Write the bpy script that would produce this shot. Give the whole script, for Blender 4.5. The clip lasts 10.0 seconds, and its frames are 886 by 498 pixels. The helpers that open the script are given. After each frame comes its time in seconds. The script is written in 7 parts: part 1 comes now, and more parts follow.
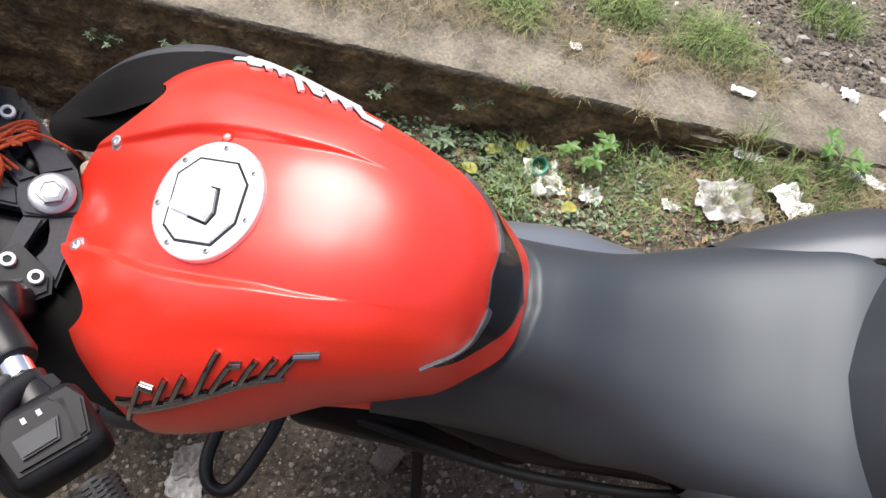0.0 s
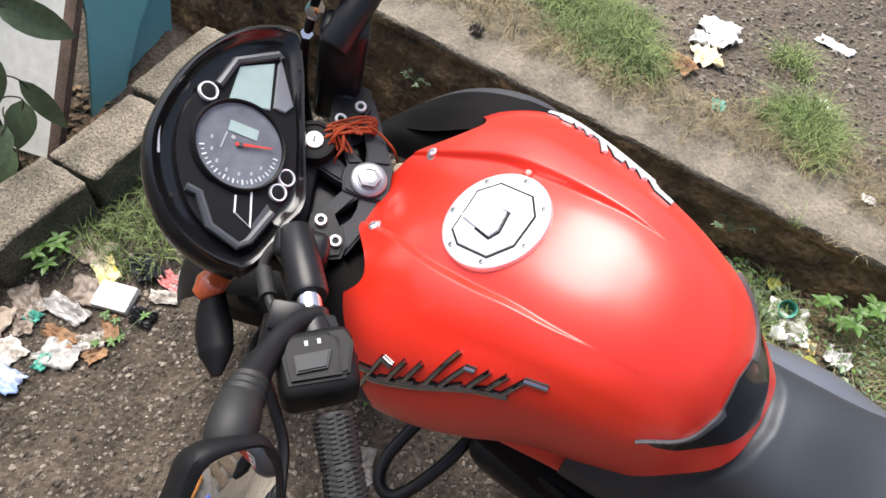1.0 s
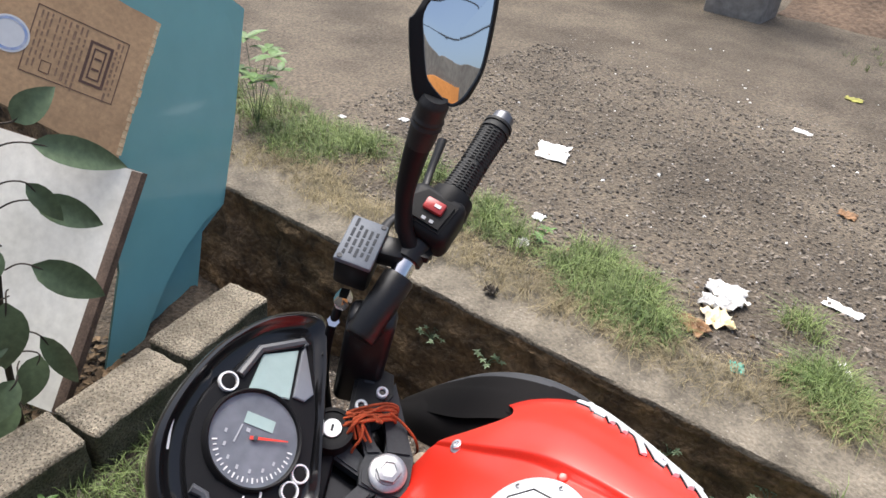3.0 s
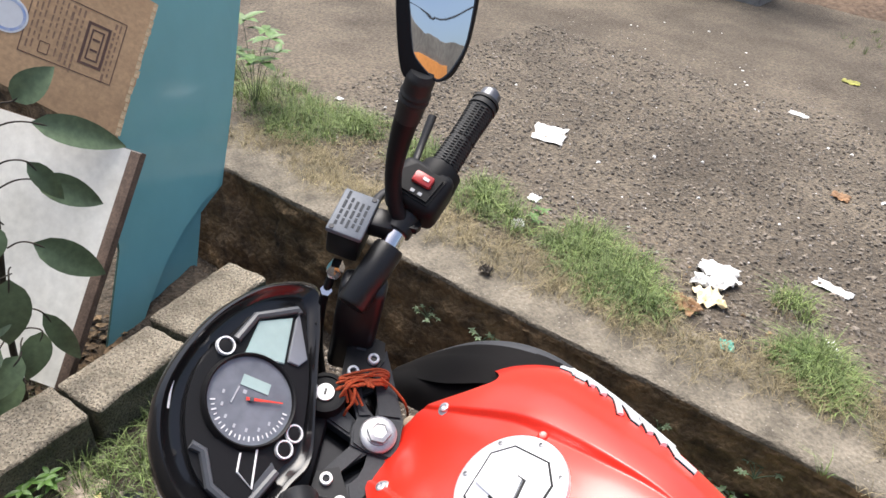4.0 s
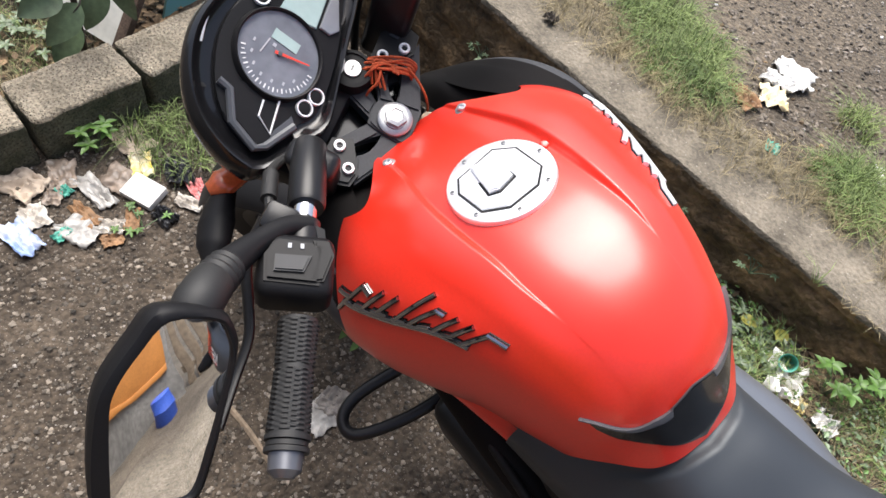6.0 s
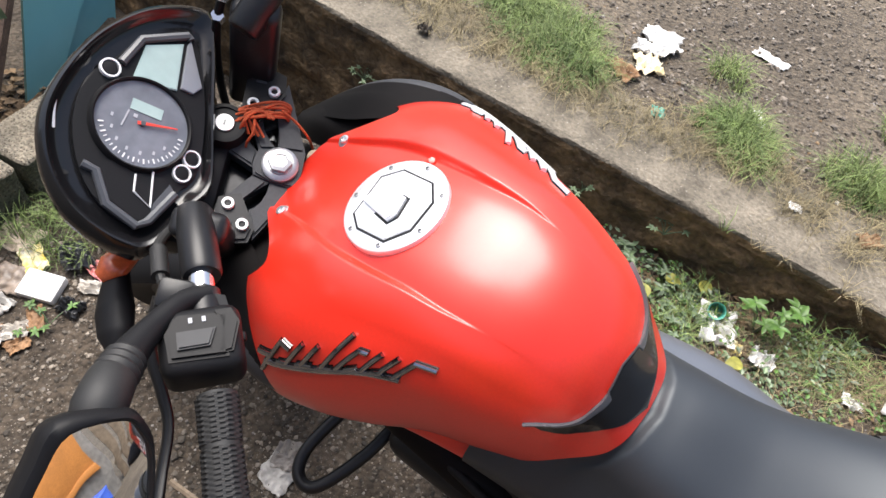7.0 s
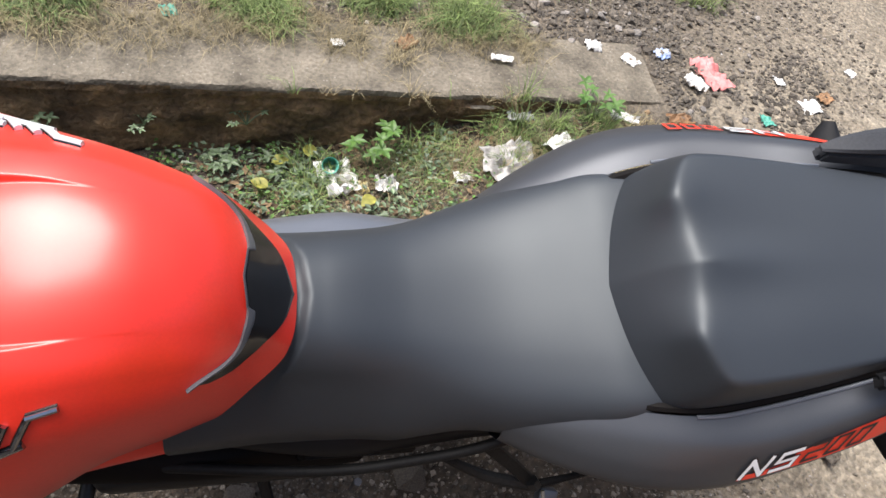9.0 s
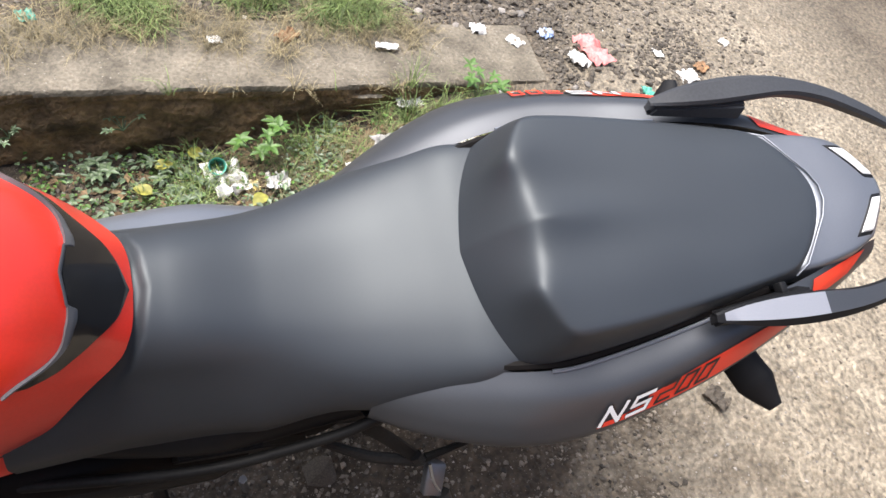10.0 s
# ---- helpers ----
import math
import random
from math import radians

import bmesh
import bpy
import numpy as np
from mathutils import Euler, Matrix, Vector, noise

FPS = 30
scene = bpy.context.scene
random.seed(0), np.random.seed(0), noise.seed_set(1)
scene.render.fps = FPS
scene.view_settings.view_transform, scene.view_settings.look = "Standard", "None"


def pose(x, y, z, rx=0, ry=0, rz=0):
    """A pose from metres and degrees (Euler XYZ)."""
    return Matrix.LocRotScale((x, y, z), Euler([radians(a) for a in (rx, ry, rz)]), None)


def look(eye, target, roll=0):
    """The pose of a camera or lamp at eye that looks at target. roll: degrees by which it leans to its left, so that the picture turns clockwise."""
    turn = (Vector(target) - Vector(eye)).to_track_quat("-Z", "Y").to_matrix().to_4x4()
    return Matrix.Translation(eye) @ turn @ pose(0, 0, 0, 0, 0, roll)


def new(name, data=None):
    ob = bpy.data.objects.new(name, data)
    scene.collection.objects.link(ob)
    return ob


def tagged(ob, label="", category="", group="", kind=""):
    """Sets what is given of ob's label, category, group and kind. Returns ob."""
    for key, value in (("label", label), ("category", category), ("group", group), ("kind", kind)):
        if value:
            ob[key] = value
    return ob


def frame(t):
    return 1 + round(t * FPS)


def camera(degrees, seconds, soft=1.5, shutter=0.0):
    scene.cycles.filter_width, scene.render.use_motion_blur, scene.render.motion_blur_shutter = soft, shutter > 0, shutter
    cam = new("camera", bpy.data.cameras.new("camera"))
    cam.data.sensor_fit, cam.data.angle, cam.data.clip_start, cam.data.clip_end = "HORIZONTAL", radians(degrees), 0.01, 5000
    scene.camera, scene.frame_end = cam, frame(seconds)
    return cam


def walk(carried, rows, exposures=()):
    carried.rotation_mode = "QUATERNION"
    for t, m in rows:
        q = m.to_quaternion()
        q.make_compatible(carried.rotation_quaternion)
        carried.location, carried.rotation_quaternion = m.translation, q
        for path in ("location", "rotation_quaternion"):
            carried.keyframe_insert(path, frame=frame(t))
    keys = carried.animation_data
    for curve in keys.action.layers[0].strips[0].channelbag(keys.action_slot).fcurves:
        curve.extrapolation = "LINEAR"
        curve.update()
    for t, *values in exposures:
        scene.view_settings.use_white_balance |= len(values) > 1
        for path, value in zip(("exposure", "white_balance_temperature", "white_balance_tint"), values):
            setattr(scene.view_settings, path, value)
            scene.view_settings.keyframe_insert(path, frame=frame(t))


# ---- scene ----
from mathutils.bvhtree import BVHTree
cam = camera(67.3, 10.0)
PATH = [
    (0, (0.196, -0.335, 1.608), (0.217, 0.763, -0.063), 17.1),
    (0.5, (0.199, -0.381, 1.601), (-0.241, 0.655, -0.052), 11.0),
    (1, (0.169, -0.408, 1.609), (-0.455, 0.606, 0.002), 9.1),
    (1.5, (0.132, -0.413, 1.604), (-0.571, 0.568, 0.009), 12.6),
    (2, (0.108, -0.396, 1.609), (-0.718, 0.82, 0.252), 11.2),
    (2.5, (0.107, -0.381, 1.617), (-0.792, 0.908, 0.38), 9.0),
    (2.7, (0.11, -0.375, 1.622), (-0.842, 0.932, 0.444), 7.7),
    (3.8, (0.136, -0.384, 1.635), (-0.866, 1.022, 0.625), 5.5),
    (4, (0.147, -0.393, 1.634), (-0.825, 0.935, 0.497), 6.8),
    (4.5, (0.171, -0.41, 1.627), (-0.713, 0.713, 0.229), 10.5),
    (5, (0.197, -0.414, 1.617), (-0.607, 0.587, 0.083), 14.3),
    (5.5, (0.213, -0.412, 1.609), (-0.462, 0.537, -0.017), 19.0),
    (5.7, (0.219, -0.413, 1.608), (-0.444, 0.507, -0.04), 20.0),
    (6.8, (0.232, -0.391, 1.606), (-0.366, 0.636, -0.003), 15.4),
    (7, (0.231, -0.383, 1.611), (-0.31, 0.708, 0.024), 14.6),
    (7.5, (0.217, -0.356, 1.61), (-0.092, 0.849, 0.044), 12.9),
    (8, (0.22, -0.341, 1.606), (0.225, 0.884, 0.025), 13.8),
    (8.5, (0.245, -0.33, 1.591), (0.546, 0.852, 0.006), 17.3),
    (9, (0.284, -0.342, 1.594), (0.768, 0.806, 0.029), 20.8),
    (9.5, (0.329, -0.361, 1.594), (0.946, 0.762, 0.059), 21.2),
    (10, (0.373, -0.376, 1.601), (1.056, 0.725, 0.077), 22.5),
]
walk(cam, [(t, look(e, g, r)) for t, e, g, r in PATH], [(0, 0.66), (1, 0.64), (2.5, 0.56), (2.7, 0.57), (3.8, 0.57), (4, 0.69), (4.5, 0.61), (5.7, 0.60), (7, 0.68), (8, 0.62), (8.5, 0.46), (9, 0.58), (9.5, 0.76), (10, 0.86)])

# ---- light ----
world = bpy.data.worlds.new("world")
scene.world = world
world.use_nodes = True
wn = world.node_tree.nodes
sky = wn.new("ShaderNodeTexSky")
sky.sky_type, sky.sun_disc = "NISHITA", False
sky.sun_elevation, sky.sun_rotation = radians(67), radians(-60)
sky.air_density, sky.dust_density, sky.ozone_density = 1.0, 6.0, 1.0
wn["Background"].inputs["Strength"].default_value = 0.15
world.node_tree.links.new(sky.outputs["Color"], wn["Background"].inputs["Color"])
sun = new("sun", bpy.data.lights.new("sun", "SUN"))
sun.data.energy, sun.data.angle, sun.data.color = 3.0, radians(44), (0.985, 0.985, 0.985)
sun.matrix_world = look((-0.34, 0.20, 0.92), (0, 0, 0))


# ---- materials ----
def shader(name):
    m = bpy.data.materials.new(name)
    m.use_nodes = True
    return m, m.node_tree, m.node_tree.nodes["Principled BSDF"]


def surface(name, color, rough=0.6, metal=0.0, spread=0.25, big=4.0, fine=60.0, bump=0.2, depth=0.002, coat=0.0, second=None, spots=None, rough_spread=0.08, specular=0.5, island=0.0, each=0.0, coat_rough=0.04):
    """A painted, moulded or earthen surface with variation at two scales and a fine relief."""
    m, tree, bsdf = shader(name)
    nodes, link = tree.nodes, tree.links.new
    place = nodes.new("ShaderNodeTexCoord")
    coarse, grain = nodes.new("ShaderNodeTexNoise"), nodes.new("ShaderNodeTexNoise")
    for node, scale, detail in ((coarse, big, 5), (grain, fine, 4)):
        node.inputs["Scale"].default_value, node.inputs["Detail"].default_value = scale, detail
        link(place.outputs["Object"], node.inputs["Vector"])
    mix = nodes.new("ShaderNodeMix")
    mix.data_type = "RGBA"
    second = second or [c * (1 - spread) for c in color]
    lift = [min(1, c * (1 + spread * 0.6)) for c in color]
    mix.inputs["A"].default_value, mix.inputs["B"].default_value = (*second, 1), (*lift, 1)
    ramp = nodes.new("ShaderNodeMapRange")
    ramp.inputs["From Min"].default_value, ramp.inputs["From Max"].default_value = 0.3, 0.7
    link(coarse.outputs["Fac"], ramp.inputs["Value"])
    link(ramp.outputs["Result"], mix.inputs["Factor"])
    fleck = nodes.new("ShaderNodeMix")
    fleck.data_type, fleck.blend_type = "RGBA", "MULTIPLY"
    fleck.inputs["Factor"].default_value = min(1.0, spread * 2)
    tone = nodes.new("ShaderNodeMapRange")
    tone.inputs["From Min"].default_value, tone.inputs["From Max"].default_value = 0.3, 0.7
    tone.inputs["To Min"].default_value, tone.inputs["To Max"].default_value = 0.55, 1.25
    link(grain.outputs["Fac"], tone.inputs["Value"])
    link(mix.outputs["Result"], fleck.inputs["A"])
    link(tone.outputs["Result"], fleck.inputs["B"])
    result = fleck.outputs["Result"]
    if spots:
        cell = nodes.new("ShaderNodeTexVoronoi")
        cell.inputs["Scale"].default_value = spots[0]
        link(place.outputs["Object"], cell.inputs["Vector"])
        pick = nodes.new("ShaderNodeMapRange")
        pick.inputs["From Min"].default_value, pick.inputs["From Max"].default_value = spots[1], spots[1] * 0.6
        link(cell.outputs["Distance"], pick.inputs["Value"])
        over = nodes.new("ShaderNodeMix")
        over.data_type = "RGBA"
        over.inputs["B"].default_value = (*spots[2], 1)
        link(pick.outputs["Result"], over.inputs["Factor"])
        link(result, over.inputs["A"])
        result = over.outputs["Result"]
    for amount, node, socket in ((island, "ShaderNodeNewGeometry", "Random Per Island"), (each, "ShaderNodeObjectInfo", "Random")):
        if amount:
            chance, level, vary = nodes.new(node), nodes.new("ShaderNodeMapRange"), nodes.new("ShaderNodeMix")
            level.inputs["To Min"].default_value, level.inputs["To Max"].default_value = 1 - amount, 1 + amount
            vary.data_type, vary.blend_type = "RGBA", "MULTIPLY"
            vary.inputs["Factor"].default_value = 1.0
            link(chance.outputs[socket], level.inputs["Value"])
            link(result, vary.inputs["A"])
            link(level.outputs["Result"], vary.inputs["B"])
            result = vary.outputs["Result"]
    link(result, bsdf.inputs["Base Color"])
    gloss = nodes.new("ShaderNodeMapRange")
    gloss.inputs["To Min"].default_value, gloss.inputs["To Max"].default_value = max(0.02, rough - rough_spread), min(1, rough + rough_spread)
    link(coarse.outputs["Fac"], gloss.inputs["Value"])
    link(gloss.outputs["Result"], bsdf.inputs["Roughness"])
    bsdf.inputs["Metallic"].default_value = metal
    bsdf.inputs["Coat Weight"].default_value, bsdf.inputs["Coat Roughness"].default_value = coat, coat_rough
    bsdf.inputs["Specular IOR Level"].default_value = specular
    if bump:
        relief = nodes.new("ShaderNodeBump")
        relief.inputs["Strength"].default_value, relief.inputs["Distance"].default_value = bump, depth
        link(grain.outputs["Fac"], relief.inputs["Height"])
        link(relief.outputs["Normal"], bsdf.inputs["Normal"])
    return m


RED = surface("red_paint", (0.76, 0.028, 0.012), 0.42, spread=0.05, big=3, fine=300, bump=0.0, coat=0.75, rough_spread=0.04, coat_rough=0.23)
RED_TAPE = surface("red_tape", (0.72, 0.045, 0.02), 0.4, spread=0.06, bump=0)
GREY_PLASTIC = surface("grey_plastic", (0.072, 0.077, 0.087), 0.40, metal=0.5, spread=0.08, fine=900, bump=0.05, depth=0.0004)
SILVER_PAINT = surface("silver_paint", (0.30, 0.31, 0.33), 0.35, metal=0.5, spread=0.06, bump=0.0)
BLACK_PLASTIC = surface("black_plastic", (0.009, 0.009, 0.010), 0.52, spread=0.15, fine=700, bump=0.08, depth=0.0004, specular=0.2)
GLOSS_BLACK = surface("gloss_black", (0.008, 0.008, 0.009), 0.16, spread=0.1, bump=0.0, coat=0.3)
BLACK_METAL = surface("black_metal", (0.011, 0.011, 0.012), 0.36, spread=0.2, fine=300, bump=0.05, depth=0.0005, specular=0.35)
CAST_BLACK = surface("cast_black", (0.040, 0.042, 0.047), 0.52, spread=0.2, fine=300, bump=0.08, depth=0.0005, specular=0.3)
FRAME_BLACK = surface("frame_black", (0.016, 0.0155, 0.015), 0.55, spread=0.3, big=12, fine=200, bump=0.1, depth=0.0005, specular=0.15)
GREY_METALLIC = surface("grey_metallic", (0.185, 0.198, 0.225), 0.38, metal=0.55, spread=0.06, fine=900, bump=0.03, depth=0.0003)
TRIM_GREY = surface("grey_trim", (0.070, 0.074, 0.082), 0.40, spread=0.06, bump=0)
STEEL_DARK = surface("dark_steel", (0.14, 0.145, 0.16), 0.35, metal=0.6, spread=0.1, bump=0.0)
GREY_SWITCH = surface("grey_switch", (0.036, 0.037, 0.040), 0.5, spread=0.06, bump=0, specular=0.25)
SHROUD_GREY = surface("shroud_grey", (0.054, 0.056, 0.061), 0.55, metal=0.1, spread=0.12, fine=900, bump=0.05, depth=0.0004, specular=0.3)
CREAM = surface("cream_foam", (0.62, 0.50, 0.36), 0.9, spread=0.2, big=40, fine=300, bump=0.5, depth=0.002)
LID_GREY = surface("lid_grey", (0.125, 0.140, 0.165), 0.5, spread=0.12, fine=500, bump=0.08, depth=0.0004, specular=0.3)
LID_PRINT = surface("lid_print", (0.030, 0.034, 0.042), 0.6, spread=0.1, bump=0, specular=0.2)
LIP_GREY = surface("lip_grey", (0.10, 0.105, 0.115), 0.30, spread=0.06, bump=0)
SCOOP_BLACK = surface("scoop_black", (0.007, 0.006, 0.006), 0.7, spread=0.2, fine=500, bump=0.05, depth=0.0004, specular=0.12)
BADGE_SKYLIT = surface("badge_skylit", (0.86, 0.87, 0.89), 0.32, metal=0.35, spread=0.06, bump=0.0)
BADGE_SHADED = surface("badge_shaded", (0.46, 0.46, 0.49), 0.14, metal=1.0, spread=0.1, bump=0.0)
BRIGHT_RING = surface("bright_ring", (0.86, 0.86, 0.86), 0.35, metal=0.25, spread=0.04, bump=0)
BLUE_DRUM = surface("blue_plastic", (0.05, 0.12, 0.55), 0.5, spread=0.15, bump=0.05)
VINYL = surface("seat_vinyl", (0.022, 0.026, 0.0325), 0.53, spread=0.14, big=6, fine=1400, bump=0.14, depth=0.0005, specular=0.76)
VINYL.node_tree.nodes["Principled BSDF"].inputs["Specular Tint"].default_value = (0.91, 0.97, 1.0, 1.0)
RUBBER = surface("rubber", (0.014, 0.014, 0.014), 0.62, spread=0.2, fine=400, bump=0.1, depth=0.0005)
CHROME = surface("chrome", (0.75, 0.75, 0.77), 0.13, metal=1.0, spread=0.08, bump=0.0)
ALLOY = surface("brushed_alloy", (0.72, 0.72, 0.74), 0.30, metal=0.85, spread=0.08, fine=500, bump=0.05, depth=0.0003)
CAP_ALLOY = surface("cap_alloy", (0.84, 0.84, 0.85), 0.34, metal=0.55, spread=0.05, fine=500, bump=0.05, depth=0.0003)
STEEL = surface("dull_steel", (0.35, 0.35, 0.36), 0.42, metal=0.9, spread=0.2, bump=0.05)
WHITE_PRINT = surface("white_print", (0.78, 0.79, 0.80), 0.4, spread=0.04, bump=0)
DARK_MARK = surface("dark_marking", (0.020, 0.012, 0.014), 0.45, spread=0.05, bump=0)
RAIL_GREY = surface("rail_silver_grey", (0.30, 0.31, 0.345), 0.36, metal=0.35, spread=0.06, fine=900, bump=0.03, depth=0.0003)
WHITE_MARK = surface("white_marking", (0.72, 0.72, 0.72), 0.5, spread=0.04, bump=0)
GREY_MARK = surface("grey_mark", (0.38, 0.39, 0.42), 0.5, spread=0.05, bump=0)
NUT_STEEL = surface("nut_steel", (0.46, 0.46, 0.47), 0.38, metal=0.8, spread=0.15, fine=400, bump=0.05, depth=0.0003)
DIAL_FACE = surface("dial_face", (0.150, 0.158, 0.180), 0.30, spread=0.20, big=14, bump=0, coat=1.0, coat_rough=0.06)
LCD = surface("display_glass", (0.34, 0.45, 0.43), 0.14, spread=0.08, bump=0, coat=0.8)
NEEDLE = surface("needle_red", (0.75, 0.06, 0.04), 0.4, spread=0.04, bump=0)
AMBER = surface("amber_lens", (0.60, 0.12, 0.04), 0.18, spread=0.2, fine=200, bump=0.1, coat=0.6)
LAMP_WHITE = surface("clear_lamp_lens", (0.70, 0.70, 0.70), 0.12, spread=0.08, fine=200, bump=0.1, coat=0.7)
STRING = surface("orange_string", (0.50, 0.085, 0.025), 0.85, spread=0.4, big=60, fine=500, bump=0.5, depth=0.001)
RED_BUTTON = surface("red_button", (0.42, 0.05, 0.05), 0.3, spread=0.06, bump=0)
MIRROR, _, _b = shader("mirror_glass")
_b.inputs["Base Color"].default_value, _b.inputs["Metallic"].default_value, _b.inputs["Roughness"].default_value = (0.82, 0.84, 0.86, 1), 1.0, 0.02

def earth():
    """Dark damp soil below the wall, stony road above it and pale grit past the wall's end, in one ground."""
    m, tree, bsdf = shader("earth_and_road")
    nodes, link = tree.nodes, tree.links.new
    place, axes = nodes.new("ShaderNodeTexCoord"), nodes.new("ShaderNodeSeparateXYZ")
    link(place.outputs["Object"], axes.inputs["Vector"])

    def field(kind, scale, detail=5):
        node = nodes.new(kind)
        node.inputs["Scale"].default_value = scale
        if kind == "ShaderNodeTexNoise":
            node.inputs["Detail"].default_value = detail
        link(place.outputs["Object"], node.inputs["Vector"])
        return node

    def calc(op, a, b):
        node = nodes.new("ShaderNodeMath")
        node.operation = op
        for slot, value in zip(node.inputs, (a, b)):
            if isinstance(value, (int, float)):
                slot.default_value = value
            else:
                link(value, slot)
        return node.outputs[0]

    def between(value, lo, hi, out_lo=0.0, out_hi=1.0):
        node = nodes.new("ShaderNodeMapRange")
        for slot, number in zip(("From Min", "From Max", "To Min", "To Max"), (lo, hi, out_lo, out_hi)):
            node.inputs[slot].default_value = number
        link(value, node.inputs["Value"])
        return node.outputs["Result"]

    def blend(factor, a, b, how="MIX"):
        node = nodes.new("ShaderNodeMix")
        node.data_type, node.blend_type = "RGBA", how
        for slot, value in (("Factor", factor), ("A", a), ("B", b)):
            if isinstance(value, (int, float)):
                node.inputs[slot].default_value = value
            elif isinstance(value, tuple):
                node.inputs[slot].default_value = (*value, 1)
            else:
                link(value, node.inputs[slot])
        return node.outputs["Result"]

    broad, patch, grain = field("ShaderNodeTexNoise", 1.7), field("ShaderNodeTexNoise", 7.0), field("ShaderNodeTexNoise", 60.0)
    chips, grit = field("ShaderNodeTexVoronoi", 62.0), field("ShaderNodeTexVoronoi", 130.0)
    wobble = calc("MULTIPLY", calc("SUBTRACT", patch.outputs["Fac"], 0.5), 0.9)
    back = calc("SUBTRACT", axes.outputs["Y"], calc("ADD", calc("MULTIPLY", axes.outputs["X"], 0.088), 1.15))
    road = between(calc("ADD", back, calc("MULTIPLY", wobble, 0.3)), 0.12, 0.42)
    past = between(calc("ADD", axes.outputs["X"], wobble), 1.15, 1.75)
    near = between(calc("ADD", calc("SUBTRACT", axes.outputs["Y"], calc("MULTIPLY", axes.outputs["X"], 0.9)), calc("MULTIPLY", wobble, 0.8)), 0.35, -0.45)
    yard = calc("MULTIPLY", calc("MULTIPLY", past, near), between(calc("ADD", axes.outputs["X"], wobble), 3.5, 2.8))
    level = between(patch.outputs["Fac"], 0.3, 0.7)
    soil = blend(level, (0.040, 0.030, 0.021), (0.105, 0.082, 0.060))
    way = blend(between(broad.outputs["Fac"], 0.35, 0.65), (0.084, 0.068, 0.050), (0.160, 0.132, 0.098))
    pale = blend(level, (0.20, 0.168, 0.125), (0.33, 0.287, 0.222))
    base = blend(yard, blend(calc("MAXIMUM", road, past), soil, way), pale)
    shade = blend(1.0, base, between(grain.outputs["Fac"], 0.3, 0.7, 0.55, 1.3), "MULTIPLY")
    grey = nodes.new("ShaderNodeRGBToBW")
    link(chips.outputs["Color"], grey.inputs["Color"])
    tint = blend(0.55, shade, blend(1.0, between(grey.outputs["Val"], 0.1, 0.9, 0.12, 0.88), (0.96, 0.93, 0.88), "MULTIPLY"), "OVERLAY")
    flecked = blend(between(grit.outputs["Distance"], 0.20, 0.12), tint, (0.30, 0.27, 0.235))
    link(blend(0.44, shade, flecked), bsdf.inputs["Base Color"])
    bsdf.inputs["Roughness"].default_value = 0.93
    relief = nodes.new("ShaderNodeBump")
    relief.inputs["Strength"].default_value, relief.inputs["Distance"].default_value = 1.0, 0.012
    link(calc("ADD", calc("MULTIPLY", chips.outputs["Distance"], -0.8), grain.outputs["Fac"]), relief.inputs["Height"])
    link(relief.outputs["Normal"], bsdf.inputs["Normal"])
    return m


EARTH = earth()
CONCRETE = surface("weathered_concrete", (0.200, 0.174, 0.134), 0.9, spread=0.40, big=8.0, fine=95, bump=0.9, depth=0.008, second=(0.105, 0.090, 0.067), spots=(45, 0.13, (0.30, 0.275, 0.23)))
WALL_FACE = surface("damp_masonry", (0.24, 0.158, 0.080), 0.93, spread=0.5, big=9, fine=48, bump=1.0, depth=0.02, second=(0.065, 0.045, 0.027))
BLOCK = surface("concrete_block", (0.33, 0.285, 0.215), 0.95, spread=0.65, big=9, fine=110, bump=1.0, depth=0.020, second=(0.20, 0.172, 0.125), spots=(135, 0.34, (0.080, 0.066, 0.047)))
BLOCK_MOSS_SHADE = surface("mossy_shaded_block_face", (0.105, 0.100, 0.068), 0.95, spread=0.6, big=14, fine=130, bump=1.0, depth=0.012, second=(0.052, 0.060, 0.032), spots=(120, 0.32, (0.032, 0.034, 0.022)))
STONE = surface("stone", (0.17, 0.146, 0.118), 0.9, spread=0.4, big=12, fine=90, bump=0.6, depth=0.004, island=0.4, each=0.3)
STONE_DARK = surface("dark_stone", (0.095, 0.080, 0.064), 0.9, spread=0.4, big=12, fine=90, bump=0.6, depth=0.004, island=0.4, each=0.3)
STONE_PALE = surface("pale_stone", (0.34, 0.31, 0.28), 0.9, spread=0.3, big=12, fine=90, bump=0.5, depth=0.004, island=0.4, each=0.3)
GRASS = surface("grass_blade", (0.172, 0.222, 0.074), 0.7, spread=0.35, big=5, fine=25, bump=0, second=(0.095, 0.150, 0.036), island=0.55)
DRY_GRASS = surface("dry_grass_blade", (0.29, 0.24, 0.135), 0.8, spread=0.3, big=4, fine=30, bump=0, island=0.45)
LEAF = surface("green_leaf", (0.118, 0.170, 0.088), 0.42, spread=0.3, big=8, fine=60, bump=0.15, depth=0.002, island=0.35)
LEAF_BRIGHT = surface("bright_leaf", (0.085, 0.175, 0.032), 0.5, spread=0.3, big=10, fine=60, bump=0.1, island=0.35)
LEAF_YELLOW = surface("yellow_leaf", (0.33, 0.32, 0.06), 0.6, spread=0.35, big=12, fine=60, bump=0.1)
LEAF_BROWN = surface("brown_leaf", (0.30, 0.17, 0.085), 0.75, spread=0.35, big=14, fine=80, bump=0.2)
LEAF_DEAD = surface("dead_leaf", (0.20, 0.135, 0.075), 0.85, spread=0.35, big=14, fine=80, bump=0.0, island=0.5)
